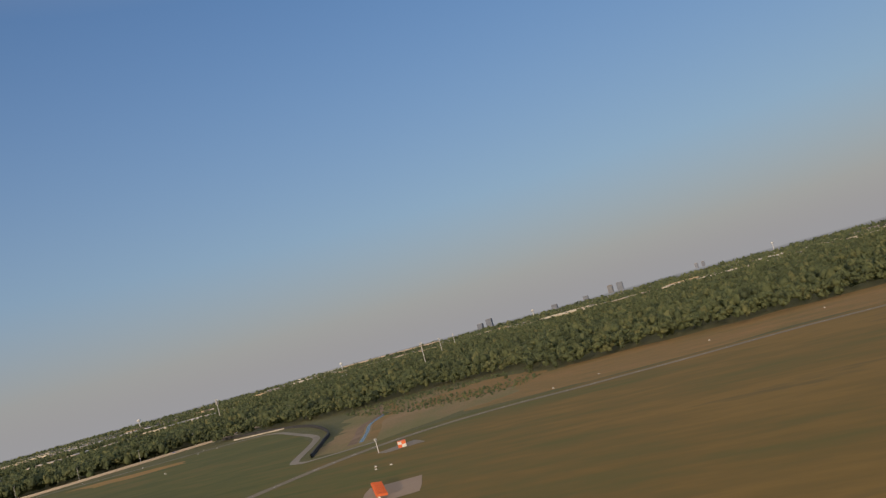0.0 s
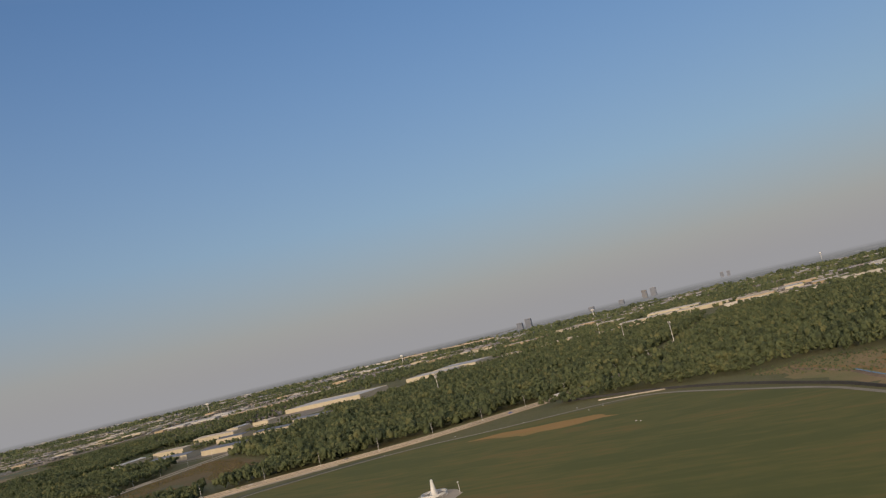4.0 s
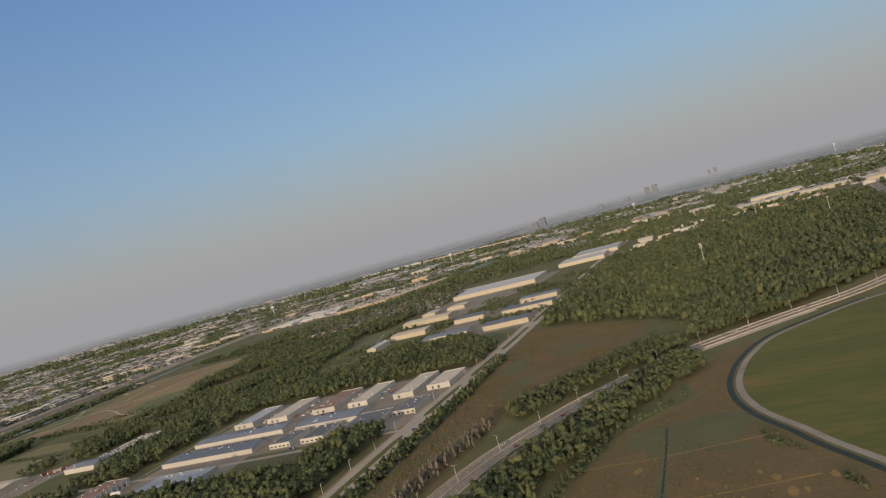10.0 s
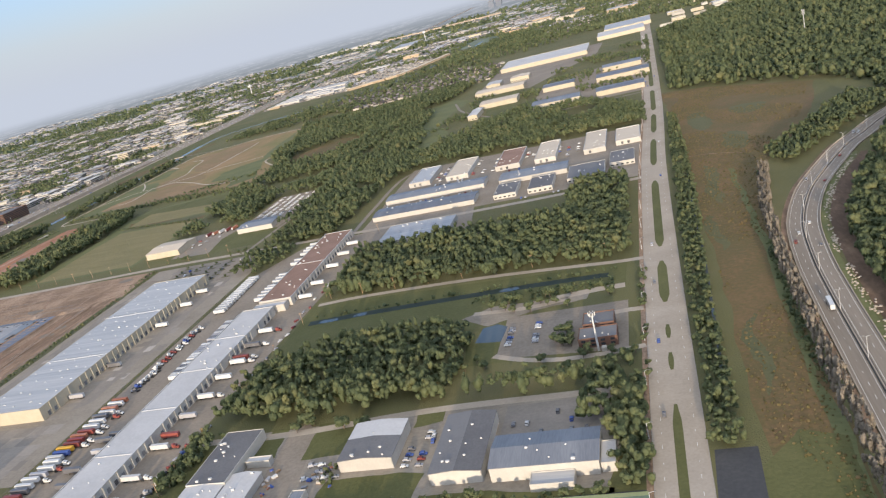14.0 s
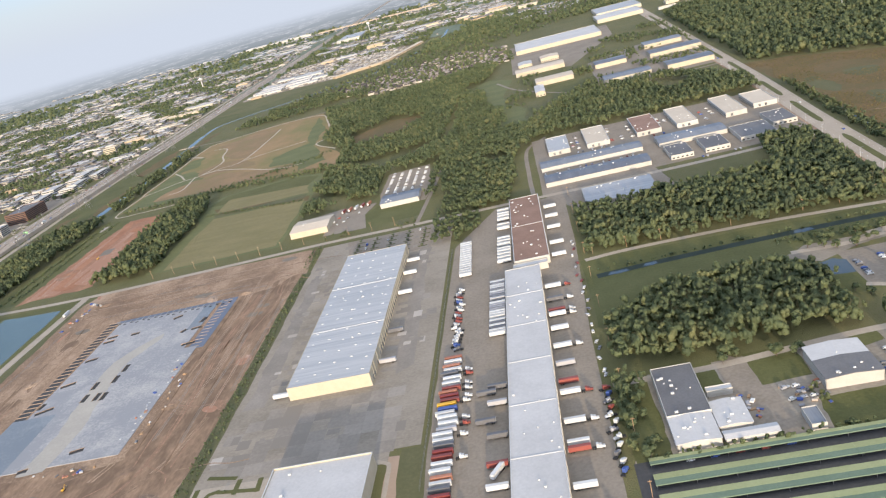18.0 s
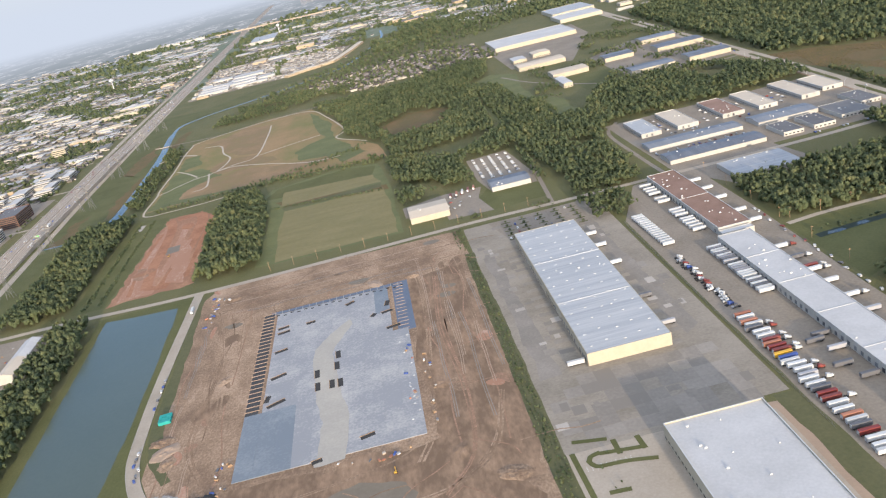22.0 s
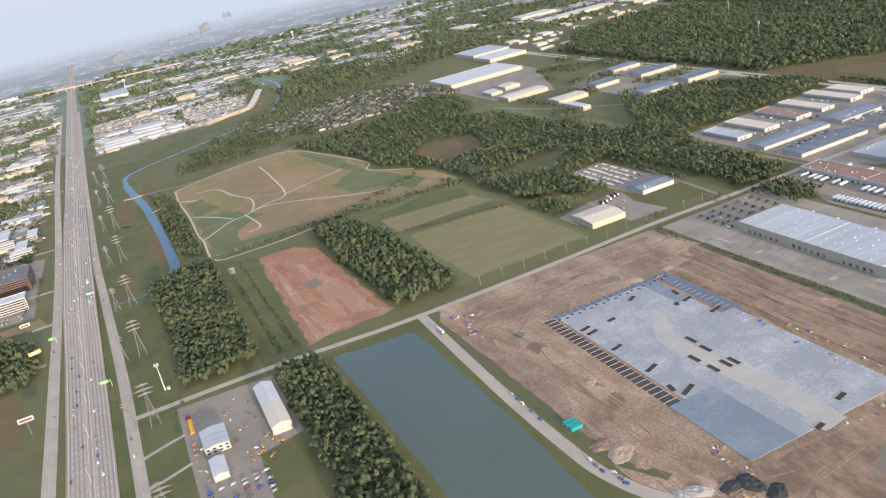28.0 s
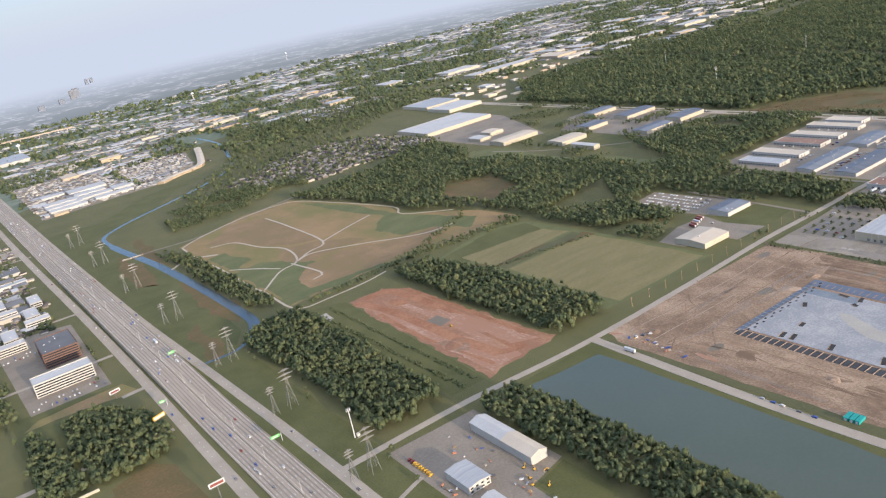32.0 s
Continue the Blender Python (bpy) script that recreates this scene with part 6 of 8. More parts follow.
wood("hedge", "weedy strips along the drainage ditches", scatter([[(-652, 200), (-646, 200), (-640, -125), (-646, -125)], [(-632, 190), (-627, 190), (-624, -125), (-629, -125)], [(-275, 60), (-440, 96), (-440, 104), (-275, 68)]], 3.6, 25), MIDDLE, (1.2, 2.4), (1.2, 3.0), 25)
wood("reeds", "reeds and brush along the canal", scatter([[(92, -378), (346, -370), (346, -374), (92, -381)], [(236, -390), (346, -388), (346, -404), (280, -406), (236, -400)]], 4.4, 26, gap=0.8), MIDDLE, (1.2, 2.8), (1.0, 3.5), 26)
wood("far_woods", "trees among the streets west of the freeway", scatter([rect(-2600, -905, 520, 2600)], 15, 24, clear=(0.03, True), freq=(0.008, 0.008)), TINY, (5, 9), (5, 9), 24)
wood("far_woods", "garden and street trees west of the freeway", scatter([rect(-2400, -905, 520, 2200)], 30, 29), TINY, (3, 6), (4, 8), 29)

# houses and sheds far off
def roofs(name, label, places, size, h, seed, wall="white_wall", roof="roof_house", turns=(0,), rise=2.2):
    gen = np.random.default_rng(seed)
    bm_w, bm_r = bmesh.new(), bmesh.new()
    for x, y in places:
        w, d, z = gen.uniform(*size) / 2, gen.uniform(*size) / 2 * 0.7, gen.uniform(*h)
        m = pose(x, y, 0, 0, 0, float(gen.choice(turns) + gen.uniform(-4, 4)))
        add_box(bm_w, -w, w, -d, d, -0.5, z, m)
        v = [bm_r.verts.new(m @ Vector(q)) for q in ((-w - 0.5, -d - 0.5, z), (w + 0.5, -d - 0.5, z), (w + 0.5, d + 0.5, z), (-w - 0.5, d + 0.5, z), (-w * 0.7, 0, z + min(d * 0.5, rise)), (w * 0.7, 0, z + min(d * 0.5, rise)))]
        for f in ((0, 1, 5, 4), (2, 3, 4, 5), (0, 4, 3), (1, 2, 5)):
            bm_r.faces.new([v[k] for k in f])
    a = tagged(part(name, bm_w, wall), label, "houses", "", "stuff")
    part("roofs", bm_r, roof, a)

wood("woods", "trees among the far commercial estates", scatter([rect(1090, 2700, 1150, 1560)], 20, 28, clear=(0.0, True)), TINY, (8, 14), (8, 12), 28)
wood("far_woods", "woods on the far plain", scatter([[(-5000, 1500), (-2600, 1500), (-2600, 2700), (3000, 2700), (3000, 1500), (5000, 2000), (5400, 3500), (1800, 4100), (300, 4300), (-1200, 4100), (-4200, 3000)]], 38, 27, clear=(0.0, True), holes=(rect(-980, -840, 0, 9000),)), TINY, (17, 28), (9, 13), 27)
wood("woods", "young trees beside the grass corridor", scatter([[(-66, 235), (30, 200), (24, 330), (-6, 420), (-14, 560), (-60, 620)]], 6.2, 46, gap=0.7), MIDDLE, (3.0, 5.0), (7, 12), 46)
HALLS = tuple(rect(a - 5, b + 5, c - 5, d + 5) for a, b, c, d in ((203, 262, 530, 585), (200, 280, 365, 420), (311, 384, 620, 672), (303, 396, 510, 562), (307, 384, 368, 420), (52, 153, 650, 700), (87, 158, 500, 545), (82, 99, 405, 470), (60, 90, 745, 790), (110, 150, 770, 810), (60, 268, 965, 1110)))
wood("woods", "trees between the far warehouses", scatter([[(20, 335), (190, 345), (300, 340), (400, 340), (400, 356), (285, 356), (285, 440), (400, 436), (400, 480), (290, 480), (290, 610), (400, 600), (408, 940), (280, 950), (170, 640), (60, 610), (40, 480)]], 8.0, 47, gap=1.02, holes=HALLS), MIDDLE, (2.6, 4.6), (6, 10), 47)
wood("woods", "trees round the depot and the works", scatter([[(-262, 60), (-160, 110), (-152, 0), (-166, -20), (-200, -20), (-256, -36)], [(-78, 100), (-66, 60), (-70, -60), (-84, -66), (-80, 0)], [(-150, -128), (-90, -126), (-60, -140), (-60, -128), (-84, -100), (-140, -112)]], 6.0, 48, gap=0.9), MIDDLE, (2.6, 4.6), (6, 11), 48)
wood("woods", "small wood beside the offices and the brown lot", scatter([[(-968, 179), (-922, 173), (-888, 108), (-882, 27), (-908, 10), (-949, 13), (-963, 16), (-971, 94)], [(-1003, 173), (-988, 170), (-973, 70), (-967, 15), (-1013, 14)]], 5.6, 49), NEAR, (3.0, 5.4), (8, 13), 49)
roofs("houses", "houses with dark roofs among trees", scatter([[(-480, 1080), (-300, 900), (40, 900), (30, 1200), (-120, 1280), (-260, 1240)]], 19, 31), (11, 18), (3, 5), 31, wall="far_wall", turns=(0, 40, 90))
roofs("houses", "small houses west of the freeway", scatter([rect(-2300, -905, 520, 2200)], 21, 32, clear=(0.12, False), freq=(0.008, 0.008)), (8, 15), (2.2, 3.2), 32, wall="far_wall", roof="roof_house", turns=(0, 90))
roofs("shops", "pale flat-roofed shops and flats west of the freeway", scatter([rect(-2500, -912, 520, 2600)], 40, 36, clear=(0.16, False), freq=(0.008, 0.008)), (14, 44), (3.5, 7), 36, wall="far_wall", roof="far_roof", turns=(0, 0, 90), rise=0.3)
roofs("sheds", "small pale sheds and vans between the white warehouses", scatter([[(-800, 1420), (-560, 1440), (-505, 1440), (-400, 1520), (-360, 1600), (-310, 1850), (-520, 2040), (-800, 2050)]], 19, 37), (5, 18), (2, 4), 37, wall="far_wall", roof="far_roof", turns=(0, 90), rise=0.3)
roofs("parked_cars", "cars parked between the white warehouses and the shops", scatter([[(-560, 1445), (-505, 1445), (-400, 1530), (-372, 1600), (-330, 1840), (-520, 2020), (-560, 1700)], rect(-800, -700, 1740, 2040)], 8.5, 38, gap=0.9), (4, 5.5), (1.0, 1.5), 38, wall="far_wall", roof="far_roof", turns=(0, 90), rise=0.2)
roofs("distant_buildings", "pale low commercial buildings in the far suburbs", scatter([rect(-4000, 4400, 1250, 4200)], 66, 33, clear=(0.0, False), holes=(rect(-2500, -905, 0, 2600), rect(-940, -800, 0, 9000), rect(-4000, 1080, 0, 1550), rect(500, 1050, 0, 1850))), (22, 80), (2.2, 4), 33, wall="far_wall", roof="far_roof", turns=(0, 0, 90), rise=0.3)
roofs("distant_houses", "houses of the far suburbs", scatter([rect(-3000, 3600, 1550, 3000)], 33, 34, clear=(0.06, False), holes=(rect(-2500, -905, 0, 2200), rect(-940, -800, 0, 9000), rect(500, 1050, 0, 1850))), (9, 16), (1.6, 2.4), 34, wall="far_wall", turns=(0, 90))
wood("tussocks", "low tufts and bushes in the scrubland", scatter([[(560, -700), (562, -440), (570, -350), (592, -262), (640, -215), (668, -160), (690, -320), (700, -700)]], 4.6, 41, gap=1.0), TINY, (0.6, 1.7), (0.3, 1.1), 41, mat="tufts")
wood("tussocks", "low tufts and bushes in the brown field", scatter([[(414, -700), (414, -400), (413, 95), (404, 280), (470, 250), (580, 150), (550, 20), (530, -47), (480, -161), (450, -394), (446, -700)]], 3.3, 42, gap=0.95), TINY, (0.6, 2.0), (0.4, 1.3), 42, mat="tufts")
wood("scrub", "bright green scrub along the wood's edge", scatter([[(543, -700), (544, -548), (549, -444), (562, -365), (586, -262), (634, -198), (646, -188), (600, -248), (574, -348), (562, -444), (556, -548), (556, -700)]], 3.3, 43), NEAR, (1.2, 2.6), (2, 6), 43)
wood("shrubs", "shrubs along the perimeter track", scatter([[(689, -296), (715, -348), (710, -341), (692, -324)], [(727, -382), (735, -405), (730, -409), (723, -388)]], 3.0, 57), NEAR, (1.0, 2.2), (1.2, 3.4), 57)
wood("shrubs", "shrubs and small trees along the storage fence", scatter([[(92, -640), (345, -636), (345, -631), (92, -634)], [(186, -612), (196, -612), (194, -590), (188, -590)]], 4.2, 44, gap=0.75), NEAR, (1.4, 2.6), (2.5, 5), 44)
wood("woods", "trees round the small workshops", scatter([[(84, -636), (104, -636), (104, -556), (84, -552)], [(346, -634), (364, -634), (364, -552), (348, -552), (352, -600)], [(134, -580), (146, -578), (144, -552), (134, -552)]], 4.6, 45, gap=0.7), NEAR, (2.2, 4.0), (6, 11), 45)

# ---- building site: slab, pits, forms, earth ----
site_slab = tagged(new("floor_slab"), "pale blue-grey concrete floor slab of a future warehouse", "floor slab", "", "structure")
def panel_mesh():
    return box(-6.985, 6.985, -6.86, 6.86, -0.3, 0.45)
for i in range(10):
    for k in range(19):
        x, y = -408 + 14 * i, -524 + 13.75 * k
        if i == 0 and k > 5:
            continue
        if i == 9 and k > 11:
            continue
        dark = (i < 3 and k < 6) or (i == 8 and k > 14)
        part("slab_panel", shared("slab_panel_dark" if dark else "slab_panel", panel_mesh, "slab_dark" if dark else "slab"), None, site_slab, at=pose(x, y, 0))
for k in range(26):
    y = -446 + 7.1 * k
    part("footing_pit", shared("footing_pit", lambda: box(-5.4, 5.4, -2.9, 2.9, 0.0, 0.2), "dark_asphalt"), None, site_slab, at=pose(-409.5, y, 0))
    part("form_board", shared("form_board", lambda: box(-6.2, 6.2, -0.3, 0.3, 0.0, 0.5), "sand"), None, site_slab, at=pose(-409.5, y + 3.5, 0))
for k in range(15):
    part("form_board", shared("form_rib", lambda: box(-4.5, 4.5, -0.14, 0.14, 0.0, 0.5), "sand"), None, site_slab, at=pose(-278, -366 + 7.1 * k, 0))
part("footing_pit", box(-284, -268, -370, -262, 0.02, 0.2), "trench", site_slab)
part("footing_pit", box(-408, -283, -268, -262.5, 0.02, 0.2), "trench", site_slab)
PITS = [(x, y, 92, 13) for x, y in ((-339, -384), (-340, -403), (-357, -409), (-356, -430), (-344, -431), (-337, -432))]
PITS += [(x, y, a, l) for x, y, a, l in ((-393, -304, 10, 11), (-392, -314, 10, 12), (-392, -351, 14, 12), (-391, -397, 20, 14), (-398, -430, 80, 10), (-390, -440, 24, 16), (-327, -286, 30, 10), (-366, -307, 8, 9), (-291, -306, 80, 11), (-292, -324, 14, 11), (-305, -325, 60, 7), (-288, -357, 14, 13), (-317, -516, 14, 11), (-354, -531, 12, 8))]
for x, y, a, l in PITS:
    # flat block on the slab; its near-black colour is the pit's shade
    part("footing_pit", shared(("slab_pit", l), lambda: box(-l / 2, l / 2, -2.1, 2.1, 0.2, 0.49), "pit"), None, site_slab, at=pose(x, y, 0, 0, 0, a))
    part("form_board", shared(("pit_board", l), lambda: box(-l / 2 - 0.4, l / 2 + 0.4, 2.1, 2.5, 0.3, 0.75), "wood"), None, site_slab, at=pose(x, y, 0, 0, 0, a))
for k in range(19):                       # forms along the far edge
    part("form_board", shared("edge_form", lambda: box(-0.3, 0.3, -3.4, 3.4, 0.0, 0.5), "slab_cool"), None, site_slab, at=pose(-404 + 7.0 * k, -266, 0))
    # no hole here either: the shade of these pits is only their colour
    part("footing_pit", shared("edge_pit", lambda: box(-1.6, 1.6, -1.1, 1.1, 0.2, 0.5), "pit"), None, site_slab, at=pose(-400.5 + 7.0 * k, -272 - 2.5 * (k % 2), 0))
sheet("dust_lane", [(-356, -536), (-352, -484), (-357, -436), (-363, -393), (-359, -366), (-338, -331), (-330, -320), (-326, -332), (-340, -366), (-345, -380), (-338, -414), (-331, -479), (-335, -536)], "slab_dust", 0.456, "dusty tan lane worn across the new slab", rough=3, step=4, category="floor slab")
rng = random.Random(8)
for k in range(14):
    part("slab_strip", shared("slab_strip", lambda: box(-0.7, 0.7, -0.6, 0.6, 0.4, 0.8), "vent"), None, site_slab, at=pose(-275 - 10 * rng.random(), -380 - 10 * k, 0))

def mound(name, label, x, y, r, h, mat, seed):
    """A heap of loose earth that runs out flat at its foot."""
    bm = bmesh.new()
    n, grid = 26, {}
    for i in range(n + 1):
        for k in range(n + 1):
            u, v = 2 * i / n - 1, 2 * k / n - 1
            q = noise.noise((u * 2.2 + seed, v * 2.2, 0.5)) + 0.5 * noise.noise((u * 6 + seed, v * 6, 1.5))
            f = max(0.0, 1 - (u * u + v * v) * (1 + 0.5 * q)) ** 0.8
            grid[i, k] = bm.verts.new((u * r * 1.25, v * r * 0.8, -0.12 + f * h * (0.75 + 0.55 * q)))
    for i in range(n):
        for k in range(n):
            bm.faces.new((grid[i, k], grid[i + 1, k], grid[i + 1, k + 1], grid[i, k + 1]))
    ob = part(name, bm, mat)
    ob.matrix_basis = pose(x, y, 0.1, 0, 0, seed * 40)
    return tagged(ob, label, "earth mound")
for k, (x, y, r, h, m) in enumerate(((-479, -455, 9, 1.5, "dirt"), (-475, -470, 11, 1.6, "sand"), (-470, -486, 8, 1.2, "dirt"), (-258, -470, 9, 0.8, "mud"), (-225, -595, 10, 1.2, "dirt"), (-592, -40, 13, 0.9, "red"), (-255, -560, 9, 0.7, "mud"), (-430, -546, 9, 2.6, "pit"), (-460, -532, 8, 2.0, "patch"), (-441, -541, 7, 1.8, "pit"), (-424, -562, 8, 2.2, "pit"), (-472, -530, 6, 1.6, "patch"), (-300, -255, 8, 1.4, "sand"), (-262, -256, 7, 1.5, "dirt"), (-455, -200, 8, 1.2, "mud"), (-440, -380, 7, 1.0, "dirt"), (-565, 120, 12, 0.9, "red_dark"))):
    mound("earth_mound", {"patch": "heap of broken pale concrete", "red_dark": "low bank of dark red clay", "dirt": "low heap of brown earth", "sand": "heap of pale excavated sand", "mud": "heap of dark wet soil", "red": "heap of red clay soil", "pit": "heap of black rubble and debris"}[m], x, y, r, h, m, k)
rng = random.Random(21)
for k in range(70):
    x, y = rng.uniform(-470, -215), rng.choice((rng.uniform(-255, -175), rng.uniform(-700, -545)))
    a = rng.uniform(0, 360)
    pts = [(x, y)]
    for _ in range(4):
        a += rng.uniform(-30, 30)
        pts.append((pts[-1][0] + 14 * math.cos(radians(a)), pts[-1][1] + 14 * math.sin(radians(a)) * 0.7))
    ribbon("wheel_track", smooth(pts, 5), 0.55, -0.55, ("mud", "dark_spoil", "dirt")[k % 3], 0.125 + 0.001 * k, label="wheel track in bare earth", category="ground")
for x0, x1 in ((-478, -474), (-452, -446), (-430, -434), (-258, -250), (-240, -243), (-222, -218)):
    ribbon("wheel_track", smooth([(x0, -240), (x1 + 3, -300), (x0 - 2, -370), (x1, -440), (x0 + 4, -510), (x1 - 3, -560)], 12), 0.6, -0.6, "dark_spoil" if x0 % 4 else "mud", 0.118, label="long haul track in bare earth", category="ground")
for k in range(4):
    ribbon("wheel_track", smooth([(-465, -178 - 16 * k), (-330, -186 - 14 * k), (-215, -182 - 16 * k)], 12), 0.7, -0.7, "mud" if k % 2 else "sand", 0.114 + 0.002 * k, label="long haul track in bare earth", category="ground")

# trench lines and tyre marks that run along the slab
rng = random.Random(52)
for k in range(26):
    x = rng.choice((rng.uniform(-266, -206), rng.uniform(-266, -206), rng.uniform(-474, -420)))
    y0 = rng.uniform(-560, -320)
    y1 = y0 + rng.uniform(60, 200)
    pts = [(x + rng.uniform(-1.5, 1.5), y0 + (y1 - y0) * i / 4) for i in range(5)]
    if y1 > -180:
        continue
    for o in ((-0.9, 0.9) if k % 2 else (0.0,)):
        ribbon("tyre_mark", smooth([(a + o, b) for a, b in pts], 10), 0.28, -0.28, ("mud", "sand", "dirt", "stain")[k % 4], 0.128 + 0.0008 * k, label="tyre mark in bare earth", category="ground")
for k in range(16):
    y = rng.uniform(-250, -172)
    x0 = rng.uniform(-470, -330)
    pts = [(x0 + rng.uniform(60, 110) / 4 * i, y + rng.uniform(-2, 2) - 0.03 * i) for i in range(5)]
    for o in ((-0.9, 0.9) if k % 2 else (0.0,)):
        ribbon("tyre_mark", smooth([(a, b + o) for a, b in pts], 10), 0.28, -0.28, ("mud", "sand", "dirt", "stain")[k % 4], 0.15 + 0.0008 * k, label="tyre mark in bare earth", category="ground")
trench = ribbon("trench", smooth([(-264, -270), (-263, -400), (-262, -530)], 10), 1.2, -1.2, "mud", 0.10, 0.45, "low ridge of reddish earth beside the slab", category="ground")
ribbon("trench", smooth([(-228, -250), (-230, -400), (-227, -560)], 10), 0.7, -0.7, "mud", 0.10, 0.4, "low ridge of brown earth", category="ground")

# churned haul roads round the slab
for pts, w, m in (([(-478, -560), (-440, -552), (-398, -549), (-357, -547), (-318, -560), (-283, -563), (-262, -568), (-225, -566)], 4.5, "mud"), ([(-470, -575), (-400, -568), (-340, -560), (-300, -552), (-280, -540)], 2.4, "dirt"), ([(-283, -562), (-270, -526), (-264, -443), (-259, -387), (-255, -300), (-262, -240), (-300, -215), (-420, -205), (-470, -190)], 3.6, "dirt"), ([(-345, -548), (-344, -538)], 6, "dirt"), ([(-240, -270), (-246, -380), (-240, -480), (-246, -560), (-270, -600)], 3.0, "dark_spoil"), ([(-470, -200), (-455, -300), (-440, -420), (-448, -500), (-440, -560)], 3.0, "dirt"), ([(-462, -250), (-448, -350), (-455, -470), (-430, -540)], 2.0, "mud"), ([(-300, -600), (-260, -590), (-230, -560), (-216, -500)], 3.0, "dirt"), ([(-239, -481), (-207, -480)], 0.8, "dark_spoil"), ([(-256, -472), (-232, -479)], 0.7, "dark_spoil"), ([(-214, -357), (-197, -357)], 0.7, "dark_spoil"), ([(-244, -420), (-200, -418)], 0.6, "dark_spoil")):
    for o in ((0.0,) if w < 1 else (-w * 0.62, -w * 0.2, w * 0.25, w * 0.6)):
        c = smooth([(x + rng.uniform(-1.2, 1.2), y + rng.uniform(-1.2, 1.2)) for x, y in pts], 7)
        ribbon("haul_track", c, o + (0.5 if w < 1 else w * 0.16), o - (0.5 if w < 1 else w * 0.16), m, 0.135 + 0.003 * o, label="rutted haul road in bare earth", category="ground")

sheet("weedy_verge", [(-495, -172), (-489, -176), (-486, -300), (-484, -420), (-478, -470), (-462, -508), (-468, -512), (-486, -480), (-494, -440), (-496, -300)], "scrub", 0.128, "weedy green verge of the site road", rough=2.5, step=6)
for k in range(46):                       # shallow ruts, dried pools and spread soil on the site
    x, y = rng.choice((rng.uniform(-478, -425), rng.uniform(-478, -425), rng.uniform(-262, -204), rng.uniform(-470, -210))), rng.uniform(-600, -172)
    if -430 < x < -266 and -545 < y < -255:
        continue
    w, d, a0 = rng.uniform(2, 8), rng.uniform(4, 16), rng.uniform(-0.5, 0.5)
    sheet("spread_soil", [(x + w * math.cos(a) * math.cos(a0) - d * math.sin(a) * math.sin(a0), y + w * math.cos(a) * math.sin(a0) + d * math.sin(a) * math.cos(a0)) for a in np.arange(0, 6.2, 0.5)], ("mud", "dark_spoil", "clay_pale", "mud", "dirt")[k % 5], 0.113 + 0.0003 * k, "spread of loose soil on the building site", rough=3.5, step=2.5)

# ---- vehicles ----
def make_car(paint, tall=0.0):
    root = empty("car", "", "car")
    bm = bmesh.new()
    prof = [(-2.3, 0.35), (2.3, 0.35), (2.35, 0.85), (1.2, 1.0), (0.6, 1.5 + tall), (-1.4, 1.5 + tall), (-2.2, 1.0 + tall * 0.6)]
    a = [bm.verts.new((x, -0.92, z)) for x, z in prof]
    b = [bm.verts.new((x, 0.92, z)) for x, z in prof]
    bm.faces.new(a[::-1])
    bm.faces.new(b)
    for k in range(len(prof)):
        bm.faces.new((a[k], a[(k + 1) % len(prof)], b[(k + 1) % len(prof)], b[k]))
    bmesh.ops.recalc_face_normals(bm, faces=bm.faces[:])
    body = part("body", bm, paint, root)
    part("windscreen", box(0.72, 1.1, -0.8, 0.8, 1.05, 1.3 + tall, bevel=0.05), "glass", body)
    part("rear_window", box(-2.05, -1.6, -0.8, 0.8, 1.05, 1.3 + tall, bevel=0.05), "glass", body)
    for x in (-1.4, 1.45):
        part("axle", shared(("axle",), lambda: rod((0, -0.98, 0), (0, 0.98, 0), 0.34, 0.34, 8), "black"), None, root, at=pose(x, 0, 0.34))
    return root
def make_trailer(paint, length=13.0):
    root = empty("semi_trailer", "", "trailer")
    hold = part("box", box(-length / 2, length / 2, -1.3, 1.3, 1.15, 4.1, bevel=0.06), paint, root)
    part("rear_door", box(-length / 2 - 0.05, -length / 2, -1.2, 1.2, 1.3, 4.0), "vent", hold)
    part("underframe", box(-length / 2 + 0.2, length / 2 - 1, -0.5, 0.5, 0.8, 1.14), "black", root)
    part("landing_gear", box(length / 2 - 3.2, length / 2 - 2.9, -0.9, 0.9, 0.05, 1.14), "metal", root)
    for x in (-length / 2 + 1.4, -length / 2 + 2.7):
        part("axle", shared(("truck_axle",), lambda: rod((0, -1.25, 0), (0, 1.25, 0), 0.5, 0.5, 8), "black"), None, root, at=pose(x, 0, 0.5))
    return root
def make_tractor(paint):
    root = empty("truck_tractor", "", "truck")
    part("hood", box(1.5, 3.4, -0.95, 0.95, 0.7, 1.9, bevel=0.15), paint, root)
    cab = part("cab", box(-0.1, 1.5, -1.15, 1.15, 0.8, 2.9, bevel=0.15), paint, root)
    part("sleeper", box(-1.6, -0.12, -1.15, 1.15, 0.9, 3.5, bevel=0.2), paint, root)
    part("windscreen", box(1.45, 1.56, -0.95, 0.95, 1.95, 2.7), "glass", cab)
    part("chassis", box(-4.2, -1.6, -0.45, 0.45, 0.7, 1.0), "black", root)
    for x in (2.6, -2.4, -3.6):
        part("axle", shared(("truck_axle",), lambda: rod((0, -1.25, 0), (0, 1.25, 0), 0.5, 0.5, 8), "black"), None, root, at=pose(x, 0, 0.5))
    return root
